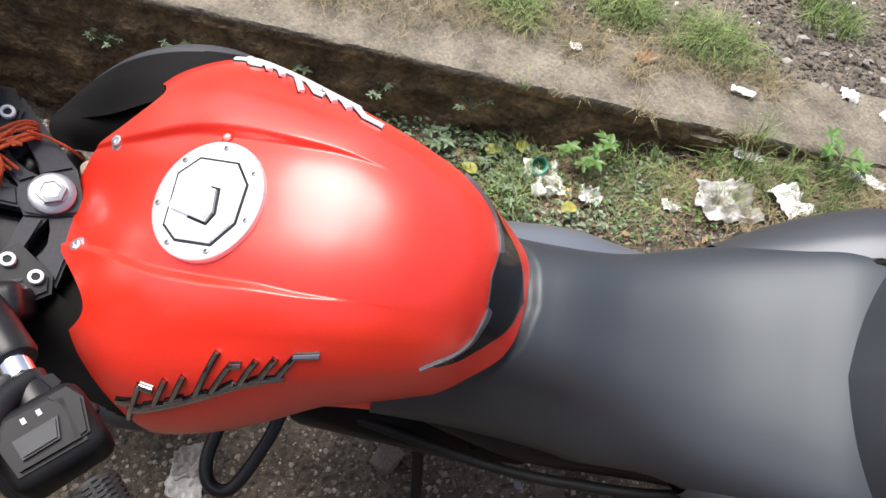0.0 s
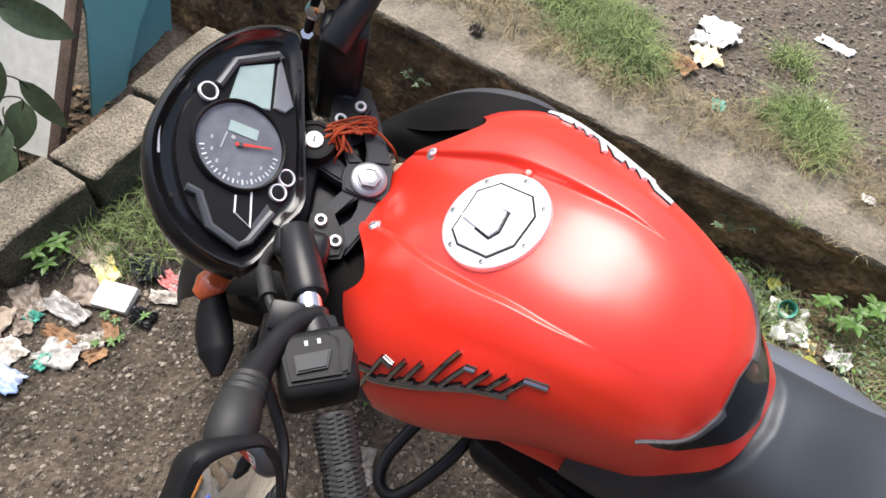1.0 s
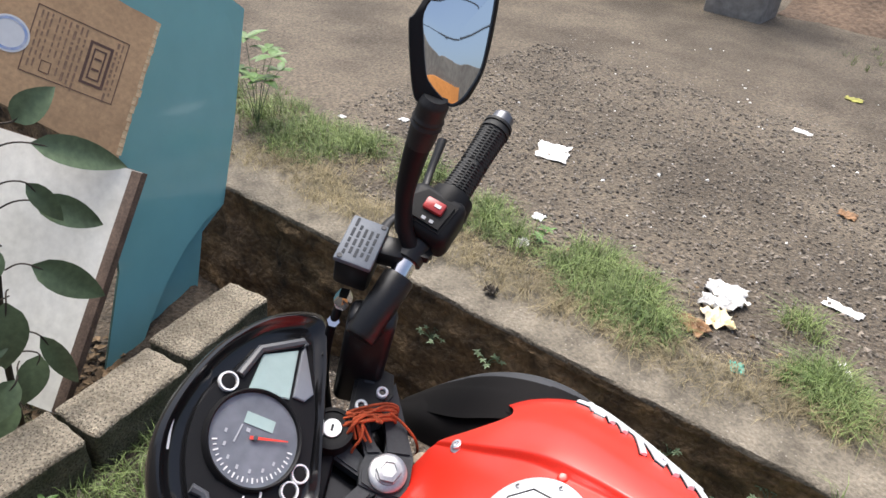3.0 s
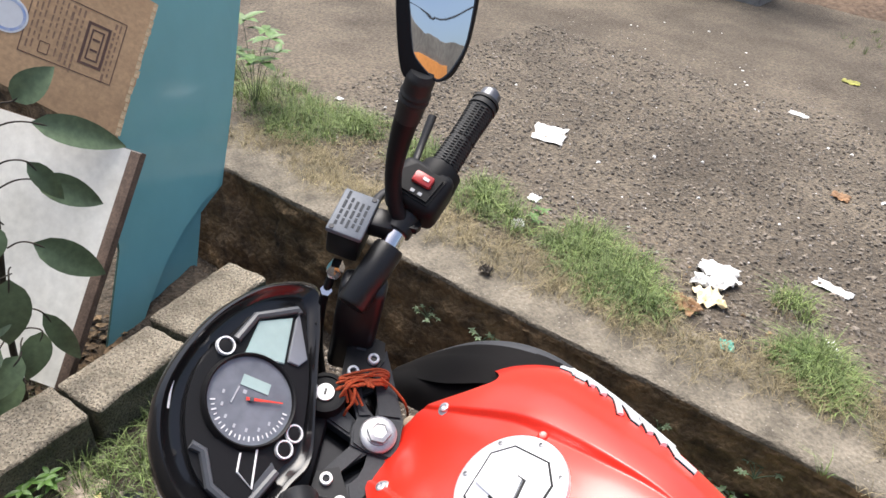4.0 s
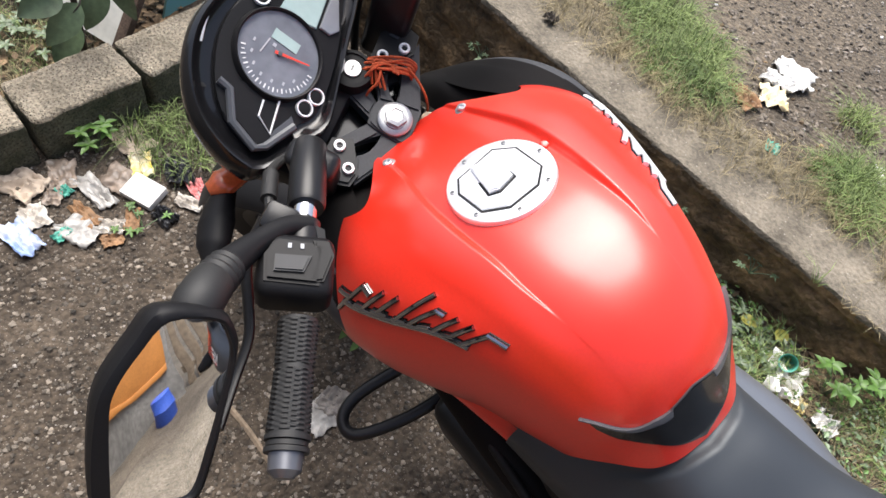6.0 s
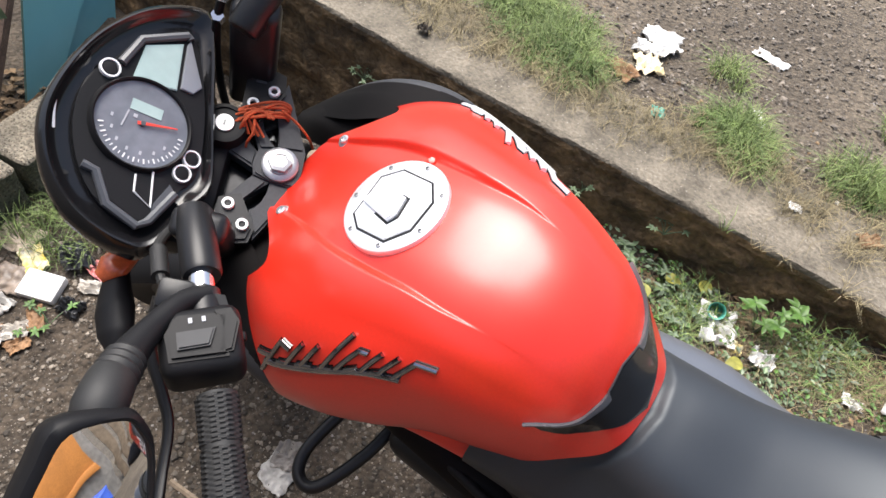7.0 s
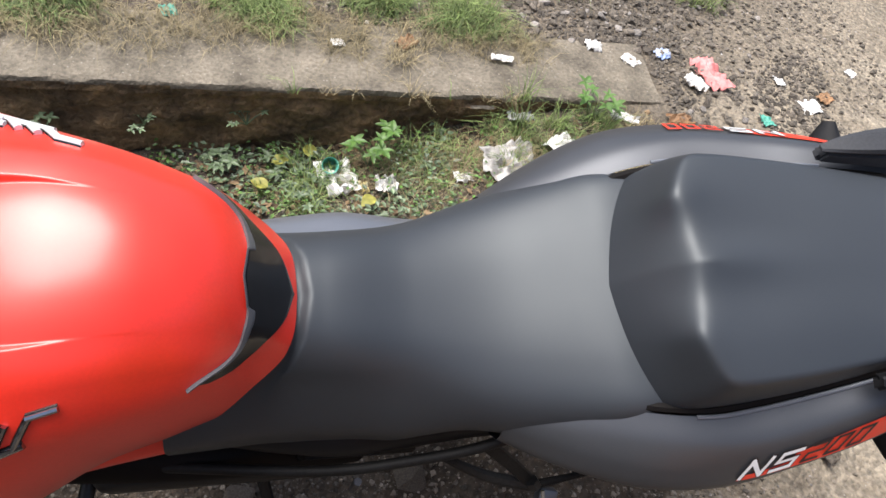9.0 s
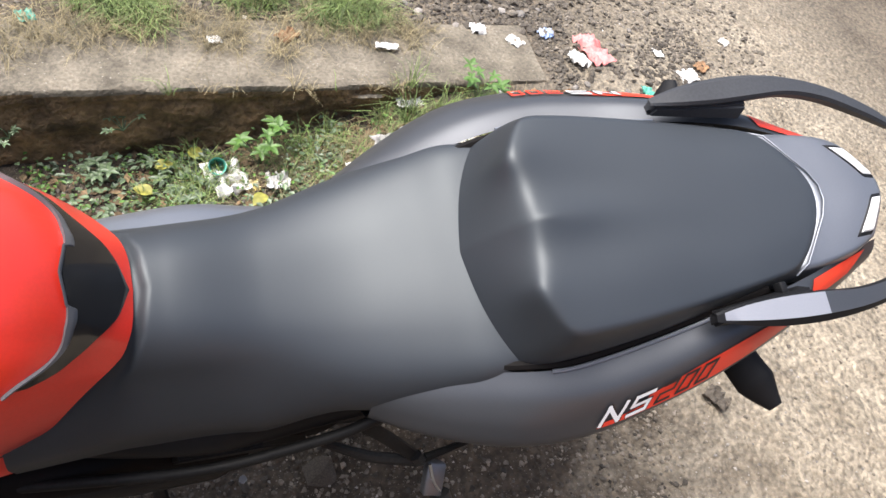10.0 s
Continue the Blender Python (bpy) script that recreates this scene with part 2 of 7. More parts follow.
STEM = surface("dark_stem", (0.045, 0.035, 0.025), 0.8, spread=0.3, big=12, fine=80, bump=0.3)
PAPER = surface("white_paper", (0.76, 0.75, 0.72), 0.8, spread=0.08, big=9, fine=70, bump=0.1)
BEIGE = surface("beige_wrapper", (0.50, 0.41, 0.32), 0.7, spread=0.2, big=12, fine=60, bump=0.2)
TEAL_BIT = surface("teal_wrapper", (0.10, 0.40, 0.31), 0.45, spread=0.2, big=30, fine=90, bump=0.2)
ORANGE_CARD = surface("faded_orange_card", (0.74, 0.58, 0.30), 0.7, spread=0.2, big=14, fine=90, bump=0.2, second=(0.74, 0.70, 0.58))
YELLOW_BIT = surface("yellow_wrapper", (0.72, 0.56, 0.06), 0.4, spread=0.2, big=30, fine=90, bump=0.2, second=(0.75, 0.74, 0.68))
BLUE_BIT = surface("blue_wrapper", (0.16, 0.28, 0.60), 0.45, spread=0.2, big=18, fine=90, bump=0.2, second=(0.68, 0.70, 0.74))
PINK_BIT = surface("pink_wrapper", (0.70, 0.25, 0.24), 0.5, spread=0.3, big=25, fine=90, bump=0.2)
DUSTY_PAPER = surface("dusty_paper", (0.56, 0.53, 0.48), 0.85, spread=0.3, big=22, fine=90, bump=0.2, second=(0.34, 0.30, 0.25))
DARK_BIT = surface("black_polythene", (0.022, 0.023, 0.026), 0.35, spread=0.3, big=20, fine=60, bump=0.3)
BROWN_FILM = surface("muddy_film", (0.24, 0.19, 0.15), 0.4, spread=0.35, big=22, fine=70, bump=0.3)
PLASTIC_BAG = surface("clear_polythene", (0.40, 0.385, 0.36), 0.3, spread=0.3, big=25, fine=60, bump=0.3)
TEAL_GLASS = surface("teal_tinted_glass", (0.19, 0.46, 0.49), 0.16, spread=0.05, big=1.2, fine=8, bump=0.0, coat=0.3)
GLASS_EDGE = surface("glass_edge", (0.14, 0.26, 0.24), 0.25, spread=0.15, bump=0)
WHITE_BOARD = surface("white_laminate", (0.74, 0.74, 0.70), 0.33, spread=0.12, second=(0.60, 0.59, 0.53), big=3.5, fine=40, bump=0.05)
CHIPBOARD = surface("chipboard_edge", (0.145, 0.10, 0.075), 0.85, spread=0.35, big=15, fine=160, bump=0.4)
CARDBOARD = surface("brown_cardboard", (0.55, 0.355, 0.20), 0.85, spread=0.18, big=4, fine=90, bump=0.15)
CARD_PALE = surface("torn_cardboard", (0.72, 0.55, 0.34), 0.9, spread=0.25, big=40, fine=200, bump=0.4)
FADED_INK = surface("faded_ink", (0.30, 0.19, 0.125), 0.8, spread=0.2, bump=0)
CARD_INK = surface("cardboard_ink", (0.13, 0.075, 0.06), 0.8, spread=0.15, bump=0)
WOOD = surface("grey_wood", (0.26, 0.20, 0.14), 0.85, spread=0.3, big=18, fine=120, bump=0.4)
COWL_BLACK = surface("cowl_black", (0.008, 0.008, 0.009), 0.15, spread=0.1, bump=0.0, specular=0.5)
SCREEN_DARK = surface("screen_dark", (0.15, 0.14, 0.125), 0.9, spread=0.3, big=2, fine=20, bump=0.4, depth=0.01)
PLASTER = surface("old_plaster", (0.30, 0.285, 0.26), 0.9, spread=0.3, big=2, fine=20, bump=0.4, depth=0.01)
EARTH_BANK = surface("earth_bank", (0.16, 0.11, 0.075), 0.95, spread=0.4, big=2, fine=25, bump=0.8, depth=0.03)


ORANGE = surface("orange_paint", (0.62, 0.25, 0.06), 0.5, spread=0.15, big=4, fine=60, bump=0.1)


# ---- mesh helpers ----
def finish(name, mesh, material, parent=None, m=None, label="", smooth=True):
    for one in material if isinstance(material, (list, tuple)) else [material]:
        mesh.materials.append(one)
    if smooth:
        mesh.shade_smooth()
    ob = new(name, mesh)
    if parent:
        ob.parent = parent
    ob.matrix_basis = m if m is not None else Matrix()
    if label:
        ob["label"] = label
    return ob


def part(name, bm, material, parent, label="", m=None, smooth=True, sharp=35):
    mesh = bpy.data.meshes.new(name)
    bmesh.ops.recalc_face_normals(bm, faces=bm.faces)
    if smooth:
        for edge in bm.edges:
            if len(edge.link_faces) == 2 and edge.calc_face_angle(0) > radians(sharp):
                edge.smooth = False
    bm.to_mesh(mesh)
    bm.free()
    return finish(name, mesh, material, parent, m, label, smooth)


def box(sx, sy, sz, bevel=0.0, at=(0, 0, 0), bm=None, m=None, seg=2):
    bm = bm or bmesh.new()
    t = Matrix.Translation(at) @ (m or Matrix()) @ Matrix.Diagonal((sx, sy, sz, 1))
    made = bmesh.ops.create_cube(bm, size=1.0, matrix=t)
    if bevel:
        edges = list({e for v in made["verts"] for e in v.link_edges})
        bmesh.ops.bevel(bm, geom=edges, offset=bevel, segments=seg, affect="EDGES", profile=0.5)
    return bm


def turned(profile, seg=32, bm=None, m=None):
    """A turned solid about z from (radius, z) rows."""
    bm = bm or bmesh.new()
    m = m or Matrix()
    rings = []
    for r, z in profile:
        if r < 1e-6:
            rings.append([bm.verts.new(m @ Vector((0, 0, z)))])
        else:
            rings.append([bm.verts.new(m @ Vector((r * math.cos(2 * math.pi * k / seg), r * math.sin(2 * math.pi * k / seg), z))) for k in range(seg)])
    for a, b in zip(rings, rings[1:]):
        for k in range(seg):
            j = (k + 1) % seg
            if len(a) == 1 and len(b) == 1:
                continue
            if len(a) == 1:
                bm.faces.new((a[0], b[j], b[k]))
            elif len(b) == 1:
                bm.faces.new((a[k], a[j], b[0]))
            else:
                bm.faces.new((a[k], a[j], b[j], b[k]))
    return bm


def smooth_line(points, steps=8):
    """A Catmull-Rom line through the points."""
    p = [Vector(q) for q in points]
    p = [2 * p[0] - p[1], *p, 2 * p[-1] - p[-2]]
    out = []
    for a, b, c, d in zip(p, p[1:], p[2:], p[3:]):
        for k in range(steps):
            t = k / steps
            out.append(0.5 * (2 * b + (c - a) * t + (2 * a - 5 * b + 4 * c - d) * t * t + (3 * b - a - 3 * c + d) * t**3))
    return out + [p[-2]]


def tube(points, radius, seg=12, bm=None, steps=8, flat=1.0, curved=True):
    """A round bar along a smooth line; radius is a number or one per given point."""
    bm = bm or bmesh.new()
    line = smooth_line(points, steps) if curved and len(points) > 2 else [Vector(q) for q in points]
    radii = radius if isinstance(radius, (list, tuple)) else [radius] * len(points)
    grow = np.interp(np.linspace(0, len(points) - 1, len(line)), range(len(points)), radii)
    up, rings = None, []
    for n, q in enumerate(line):
        way = (line[min(n + 1, len(line) - 1)] - line[max(n - 1, 0)]).normalized()
        if up is None:
            up = way.orthogonal().normalized()
        up = (up - way * up.dot(way)).normalized()
        side = way.cross(up)
        rings.append([bm.verts.new(q + float(grow[n]) * (math.cos(2 * math.pi * k / seg) * up + flat * math.sin(2 * math.pi * k / seg) * side)) for k in range(seg)])
    for a, b in zip(rings, rings[1:]):
        for k in range(seg):
            bm.faces.new((a[k], a[(k + 1) % seg], b[(k + 1) % seg], b[k]))
    bm.faces.new(rings[0][::-1])
    bm.faces.new(rings[-1])
    return bm


def spline(xs, ys, x):
    """A smooth curve through rows of values, by Hermite slopes."""
    xs, ys = np.asarray(xs, float), np.asarray(ys, float)
    slope = np.gradient(ys, xs, axis=0)
    x = np.clip(x, xs[0], xs[-1])
    i = int(np.clip(np.searchsorted(xs, x) - 1, 0, len(xs) - 2))
    h = xs[i + 1] - xs[i]
    t = (x - xs[i]) / h
    return (2 * t**3 - 3 * t**2 + 1) * ys[i] + (t**3 - 2 * t**2 + t) * h * slope[i] + (3 * t**2 - 2 * t**3) * ys[i + 1] + (t**3 - t**2) * h * slope[i + 1]


def grid_mesh(rows, bm=None, closed=False):
    bm = bm or bmesh.new()
    verts = [[bm.verts.new(p) for p in row] for row in rows]
    for a, b in zip(verts, verts[1:]):
        n = len(a)
        for k in range(n if closed else n - 1):
            bm.faces.new((a[k], a[(k + 1) % n], b[(k + 1) % n], b[k]))
    return bm, verts


def prism(outline, thick, bm=None, m=None, bevel=0.0):
    """A plate from an outline in x and y, from z = 0 up to its thickness."""
    bm = bm or bmesh.new()
    m = m or Matrix()
    low = [bm.verts.new(m @ Vector((x, y, 0))) for x, y in outline]
    high = [bm.verts.new(m @ Vector((x, y, thick))) for x, y in outline]
    bm.faces.new(low[::-1])
    top = bm.faces.new(high)
    n = len(low)
    for k in range(n):
        bm.faces.new((low[k], low[(k + 1) % n], high[(k + 1) % n], high[k]))
    if bevel:
        bmesh.ops.bevel(bm, geom=list(top.edges), offset=bevel, segments=2, affect="EDGES")
    return bm


def thing(name, label, category, m=None, group="", kind=""):
    return tagged(finish_empty(name, m), label, category, group, kind)


def finish_empty(name, m):
    ob = new(name)
    ob.empty_display_size = 0.05
    ob.matrix_basis = m if m is not None else Matrix()
    return ob


def mesh_from(name, verts, faces):
    mesh = bpy.data.meshes.new(name)
    mesh.from_pydata(verts, [], faces)
    mesh.validate()
    return mesh


# ---- ground, wall and road ----
def ease(t):
    t = min(1.0, max(0.0, t))
    return t * t * (3 - 2 * t)


def wall_line(x):
    return 1.15 + 0.088 * x


def rough(x, y, size, scale):
    return size * noise.noise((x * scale, y * scale, 0.3))


def pit(x, y):
    ditch = 0.32 * ease((-0.10 - x) / 0.5) * ease((0.30 - (wall_line(x) - y)) / 0.10)
    return 0.26 * ease((x - 0.15) / 1.4) - ditch + rough(x, y, 0.012, 5) + rough(x, y, 0.006, 17)


def height(x, y):
    road = 0.262 + rough(x, y, 0.006, 2.5) + rough(x, y, 0.004, 19)
    low = pit(x, y)
    back = y - wall_line(x)
    if back > 0.30:
        return road
    if back < 0.10 or x < -0.2 and back < 0.18:
        return low
    return low + (road - low) * ease((back - 0.10) / 0.20)


def lines(lo, hi, step, far, grow=1.35):
    out = list(np.arange(lo, hi + step / 2, step))
    a, d = lo, step
    while a > -far:
        d *= grow
        a -= d
        out.insert(0, a)
    a, d = hi, step
    while a < far:
        d *= grow
        a += d
        out.append(a)
    return out


gx, gy = lines(-2.3, 2.6, 0.025, 300), lines(-1.0, 3.2, 0.025, 300)
verts = [(x, y, height(x, y)) for y in gy for x in gx]
w = len(gx)
faces = [(r * w + c, r * w + c + 1, (r + 1) * w + c + 1, (r + 1) * w + c) for r in range(len(gy) - 1) for c in range(w - 1)]
mesh = mesh_from("ground", verts, faces)
ground = tagged(finish("ground", mesh, EARTH), "uneven bare brown soil and stony grey-brown road surface", "ground", kind="structure")


def wall_rows():
    """The low retaining wall: a worn slab top with a chipped front edge, over a rough face."""
    xs = np.arange(-4.2, 1.555, 0.02)
    rows = []
    for x in xs:
        y0 = wall_line(x)
        chip = 0.020 * max(0, noise.noise((x * 6, 2.0, 0))) + 0.006 * noise.noise((x * 23, 5.0, 0))
        top = 0.268 + 0.004 * noise.noise((x * 5, 9, 0))
        drop = 0.01 * max(0, noise.noise((x * 4, 1.0, 7)))
        y_in = y0 + 0.012
        face = [(x, y_in + 0.026 * noise.noise((x * 7, z * 12, 4)) + 0.014 * noise.noise((x * 22, z * 34, 4)), z) for z in np.linspace(-0.5, top - 0.045, 32)]
        slab = [(x, y0 + 0.006 + 0.004 * noise.noise((x * 15, z * 30, 1)), z) for z in np.linspace(top - 0.040, top - 0.010 - drop, 4)]
        lip = [(x, y0 + 0.010 + chip, top - 0.002)]
        flat = [(x, y0 + d, top + 0.004 * noise.noise((x * 9, d * 12, 3))) for d in np.linspace(0.03, 0.32, 10)]
        rows.append([*face, *slab, *lip, *flat, (x, y0 + 0.34, -0.5)])
    return rows


bm, vv = grid_mesh(wall_rows())
bm.faces.new([v for v in vv[-1]][::-1])
bm.faces.new([v for v in vv[0]])
retaining_wall = part("retaining_wall", bm, [CONCRETE, WALL_FACE], None, sharp=50)
for poly in retaining_wall.data.polygons:
    n = poly.normal
    poly.material_index = 1 if (n.y < -0.5 and poly.center.z < 0.252) else 0
tagged(retaining_wall, "low damp retaining wall with a worn grey concrete coping", "retaining wall", kind="structure")


# ---- the motorcycle ----
BIKE = Matrix.Translation((0, 0, 1.05)) @ Matrix.Rotation(radians(2.7), 4, "Z") @ Matrix.Rotation(radians(18), 4, "X") @ Matrix.Translation((0, 0, -1.05))
STEER = Matrix.Translation((-0.2, -0.01, 1.0)) @ Matrix.Rotation(radians(20), 4, "Y") @ Matrix.Rotation(radians(28), 4, "Z") @ Matrix.Rotation(radians(-6), 4, "X")
CONSOLE = STEER @ Matrix.Translation((-0.150, -0.008, 0.060)) @ Matrix.Rotation(radians(26), 4, "Y")
bike = thing("motorcycle", "red and black motorcycle leaning on its side stand", "motorcycle", BIKE)

# Half sections of the tank from the middle of the top down to the lower edge: (y, z) at each x.
TANK_X = [-0.19, -0.12, -0.06, 0.0, 0.06, 0.12, 0.18, 0.235, 0.27, 0.305, 0.36]
TANK = [
    [(0, .975), (.03, .977), (.06, .975), (.10, .955), (.14, .925), (.155, .88), (.15, .80)],
    [(0, 1.030), (.035, 1.032), (.068, 1.03), (.115, 1.025), (.165, .99), (.198, .93), (.185, .80)],
    [(0, 1.066), (.04, 1.067), (.075, 1.062), (.125, 1.053), (.18, 1.01), (.220, .93), (.200, .79)],
    [(0, 1.094), (.04, 1.093), (.075, 1.083), (.12, 1.072), (.17, 1.03), (.210, .94), (.195, .80)],
    [(0, 1.114), (.04, 1.112), (.07, 1.104), (.11, 1.088), (.15, 1.05), (.186, .95), (.172, .82)],
    [(0, 1.122), (.035, 1.12), (.065, 1.112), (.10, 1.095), (.135, 1.05), (.155, .96), (.145, .85)],
    [(0, 1.115), (.03, 1.112), (.06, 1.101), (.09, 1.080), (.118, 1.04), (.135, .96), (.125, .86)],
    [(0, 1.084), (.03, 1.079), (.055, 1.067), (.08, 1.048), (.10, 1.015), (.115, .95), (.105, .87)],
    [(0, 1.042), (.03, 1.036), (.05, 1.024), (.07, 1.002), (.088, .975), (.103, .93), (.097, .87)],
    [(0, .988), (.03, .984), (.05, .975), (.066, .957), (.081, .935), (.092, .905), (.088, .86)],
    [(0, .90), (.03, .898), (.05, .89), (.065, .88), (.078, .87), (.085, .86), (.08, .84)],
]
TANK_FRONT = [-0.190, -0.190, -0.178, -0.117, -0.158, -0.165, -0.150]
TANK_REAR = [0.308, 0.306, 0.301, 0.291, 0.268, 0.231, 0.200]


def tank_point(x, v, out=0.0):
    """A point of the tank: v from 0 (middle of the top) to 6 (lower edge), negative on the near-side half."""
    side, v = (-1 if v < 0 else 1), abs(v)
    rows = spline(TANK_X, TANK, x)
    mirrored = np.vstack([[[-rows[1][0], rows[1][1]]], rows])
    y, z = spline(range(-1, 7), mirrored, v)
    # the shoulders stand proud of the middle, with a step that dies out to the rear
    ridge = float(spline([-0.20, -0.12, -0.05, 0.0, 0.05, 0.09, 0.13, 0.40], [0.056, 0.065, 0.078, 0.0785, 0.0745, 0.0715, 0.065, 0.05], x))
    step = float(spline([-0.20, -0.15, -0.10, -0.05, 0.0, 0.05, 0.09, 0.13, 0.20, 0.40], [0.003, 0.006, 0.009, 0.0115, 0.0115, 0.0085, 0.0045, 0.0006, 0.0, 0.0], x))
    wide = 0.0015 + 0.9 * step
    off = y - ridge
    z += step * ease((off + wide) / wide) * math.exp(-((max(0.0, off) / 0.034) ** 2))
    if out:
        e = 1e-3
        y2, z2 = spline(range(-1, 7), mirrored, min(6, v + e))
        rows3 = spline(range(-1, 7), mirrored, max(0, v - e))
        t = np.array([y2, z2]) - rows3
        n = np.array([-t[1], t[0]]) / (np.linalg.norm(t) + 1e-12)
        y, z = y + out * n[0], z + out * n[1]
    return Vector((x, side * y, z))


def tank_patch(v0, v1, front, rear, out, nx=24, nv=48, skirt=0.004):
    """A raised piece laid over the tank between two lines, with an edge that goes down to the paint."""
    rows = []
    for i in range(nx + 1):
        row = []
        for j in range(nv + 1):
            v = v0 + (v1 - v0) * j / nv
            f, r = front(abs(v)), rear(abs(v))
            rim = i in (0, nx) or j in (0, nv)
            row.append(tank_point(f + (r - f) * i / nx, v, -0.002 if rim else out))
        rows.append(row)
    return grid_mesh(rows)[0]


rows = []
for i in range(111):
    row = []
    for j in range(401):
        v = -6 + 12 * j / 400
        f, r = spline(range(7), TANK_FRONT, abs(v)), spline(range(7), TANK_REAR, abs(v))
        row.append(tank_point(f + (r - f) * i / 110, v))
    rows.append(row)
# the turned-in front edge
lip = [[p + Vector((0.012 * k, 0, -0.010 * k)) for p in rows[0]] for k in (2, 1)]
bm, _ = grid_mesh(lip + rows)
tank = part("fuel_tank", bm, RED, bike, "glossy red painted fuel tank", sharp=60)


def pad_front(v):
    return float(spline([0, 1, 1.6, 2.9, 3.6], [0.256, 0.259, 0.257, 0.240, 0.208], v))


def pad_rear(v):
    return float(spline([0, 1, 2, 2.8, 3.3, 3.6], [0.306, 0.295, 0.279, 0.259, 0.239, 0.213], v))


def lip_front(v):
    return pad_front(v) - 0.0015


def lip_rear(v):
    wing = ease((v - 0.86) / 0.10) * (1 - ease((v - 1.0) / 2.8))
    return lip_front(v) + 0.0030 + 0.0075 * wing


part("tank_pad", tank_patch(-3.6, 3.6, pad_front, pad_rear, 0.003), GLOSS_BLACK, bike, "gloss black panel at the tank's tail")
part("pad_lip", tank_patch(-3.6, 3.6, lip_front, lip_rear, 0.0052, 4, 160), LIP_GREY, bike, "dark grey raised lip")

# fuel filler cap
cap_m = Matrix.Translation((-0.018, 0, 1.0862)) @ Matrix.Rotation(radians(-23), 4, "Y") @ Matrix.Diagonal((0.955, 0.955, 1, 1))
cap = part("fuel_cap", turned([(0, -0.01), (0.062, -0.01), (0.0625, 0.0), (0.0615, 0.003), (0.060, 0.004), (0.046, 0.0043), (0, 0.0043)], 8 * 6), CAP_ALLOY, bike, "brushed alloy fuel cap", cap_m)
flap = [(-0.036, -0.030), (-0.018, -0.043), (0.022, -0.043), (0.041, -0.020), (0.041, 0.018), (0.024, 0.038), (-0.020, 0.040), (-0.040, 0.022)]
part("cap_groove", prism([(x * 1.06, y * 1.06) for x, y in flap], 0.0052), BLACK_METAL, cap)
part("cap_flap", prism(flap, 0.0066, bevel=0.0010), CAP_ALLOY, cap)
# flat black plate that paints the recess's shade beside the key cover
part("key_recess", prism([(-0.012, -0.0215), (0.0125, -0.0270), (0.0200, -0.0145), (0.0155, 0.0115), (0.004, 0.0130), (0.0, 0.0)], 0.0006, m=Matrix.Translation((0, 0, 0.0064))), BLACK_METAL, cap)
part("cap_key_cover", prism([(-0.034, -0.014), (0.012, -0.024), (0.017, -0.014), (0.013, 0.009), (-0.030, 0.016)], 0.0055, m=Matrix.Translation((0, 0, 0.0066)), bevel=0.0014), CAP_ALLOY, cap)
for k in range(7):
    a = radians(-170 + 51 * k)
    part("cap_bolt", turned([(0, 0.002), (0.0027, 0.002), (0.0027, 0.0052), (0.0016, 0.0054), (0.0014, 0.0042), (0, 0.0042)], 14), STEEL, cap, m=Matrix.Translation((0.0545 * math.cos(a), 0.0545 * math.sin(a), 0)))
part("tank_bump", turned([(0, 0), (0.006, 0), (0.004, 0.004), (0, 0.005)], 14), RED, bike, m=Matrix.Translation(tank_point(-0.022, 1.75)))
for s in (-1, 1):
    seat_m = Matrix.Translation((-0.150, 0.058 * s, 1.009)) @ Matrix.Rotation(radians(-24), 4, "Y")
    part("tank_bolt", turned([(0, -0.004), (0.0095, -0.004), (0.0095, 0.001), (0.0062, 0.0015), (0.0060, 0.0055), (0.0035, 0.006), (0.003, 0.004), (0, 0.004)], 20), ALLOY, bike, "small bright bolt", m=seat_m)


def stroke(points, thick, side, lift=0.0045):
    """One raised bar that follows the tank's flank; points are (x, v)."""
    bm = bmesh.new()
    line = smooth_line([(x, v, 0) for x, v in points], 5)
    rings = []
    for n, q in enumerate(line):
        way = line[min(n + 1, len(line) - 1)] - line[max(n - 1, 0)]
        # the bar's width lies along x and v at real size; a step of v is about 45 mm here
        d = Vector((way.x, way.y * 0.045, 0)).normalized()
        px, pv = -d.y * thick, d.x * thick / 0.045
        rings.append([bm.verts.new(tank_point(q.x + a * px, side * (q.y + a * pv), o)) for a, o in ((-1, -0.001), (-0.8, lift * 0.8), (0, lift), (0.8, lift * 0.8), (1, -0.001))])
    for a, b in zip(rings, rings[1:]):
        for k in range(4):
            bm.faces.new((a[k], a[k + 1], b[k + 1], b[k]))
    bm.faces.new(rings[0])
    bm.faces.new(rings[-1])
    return bm


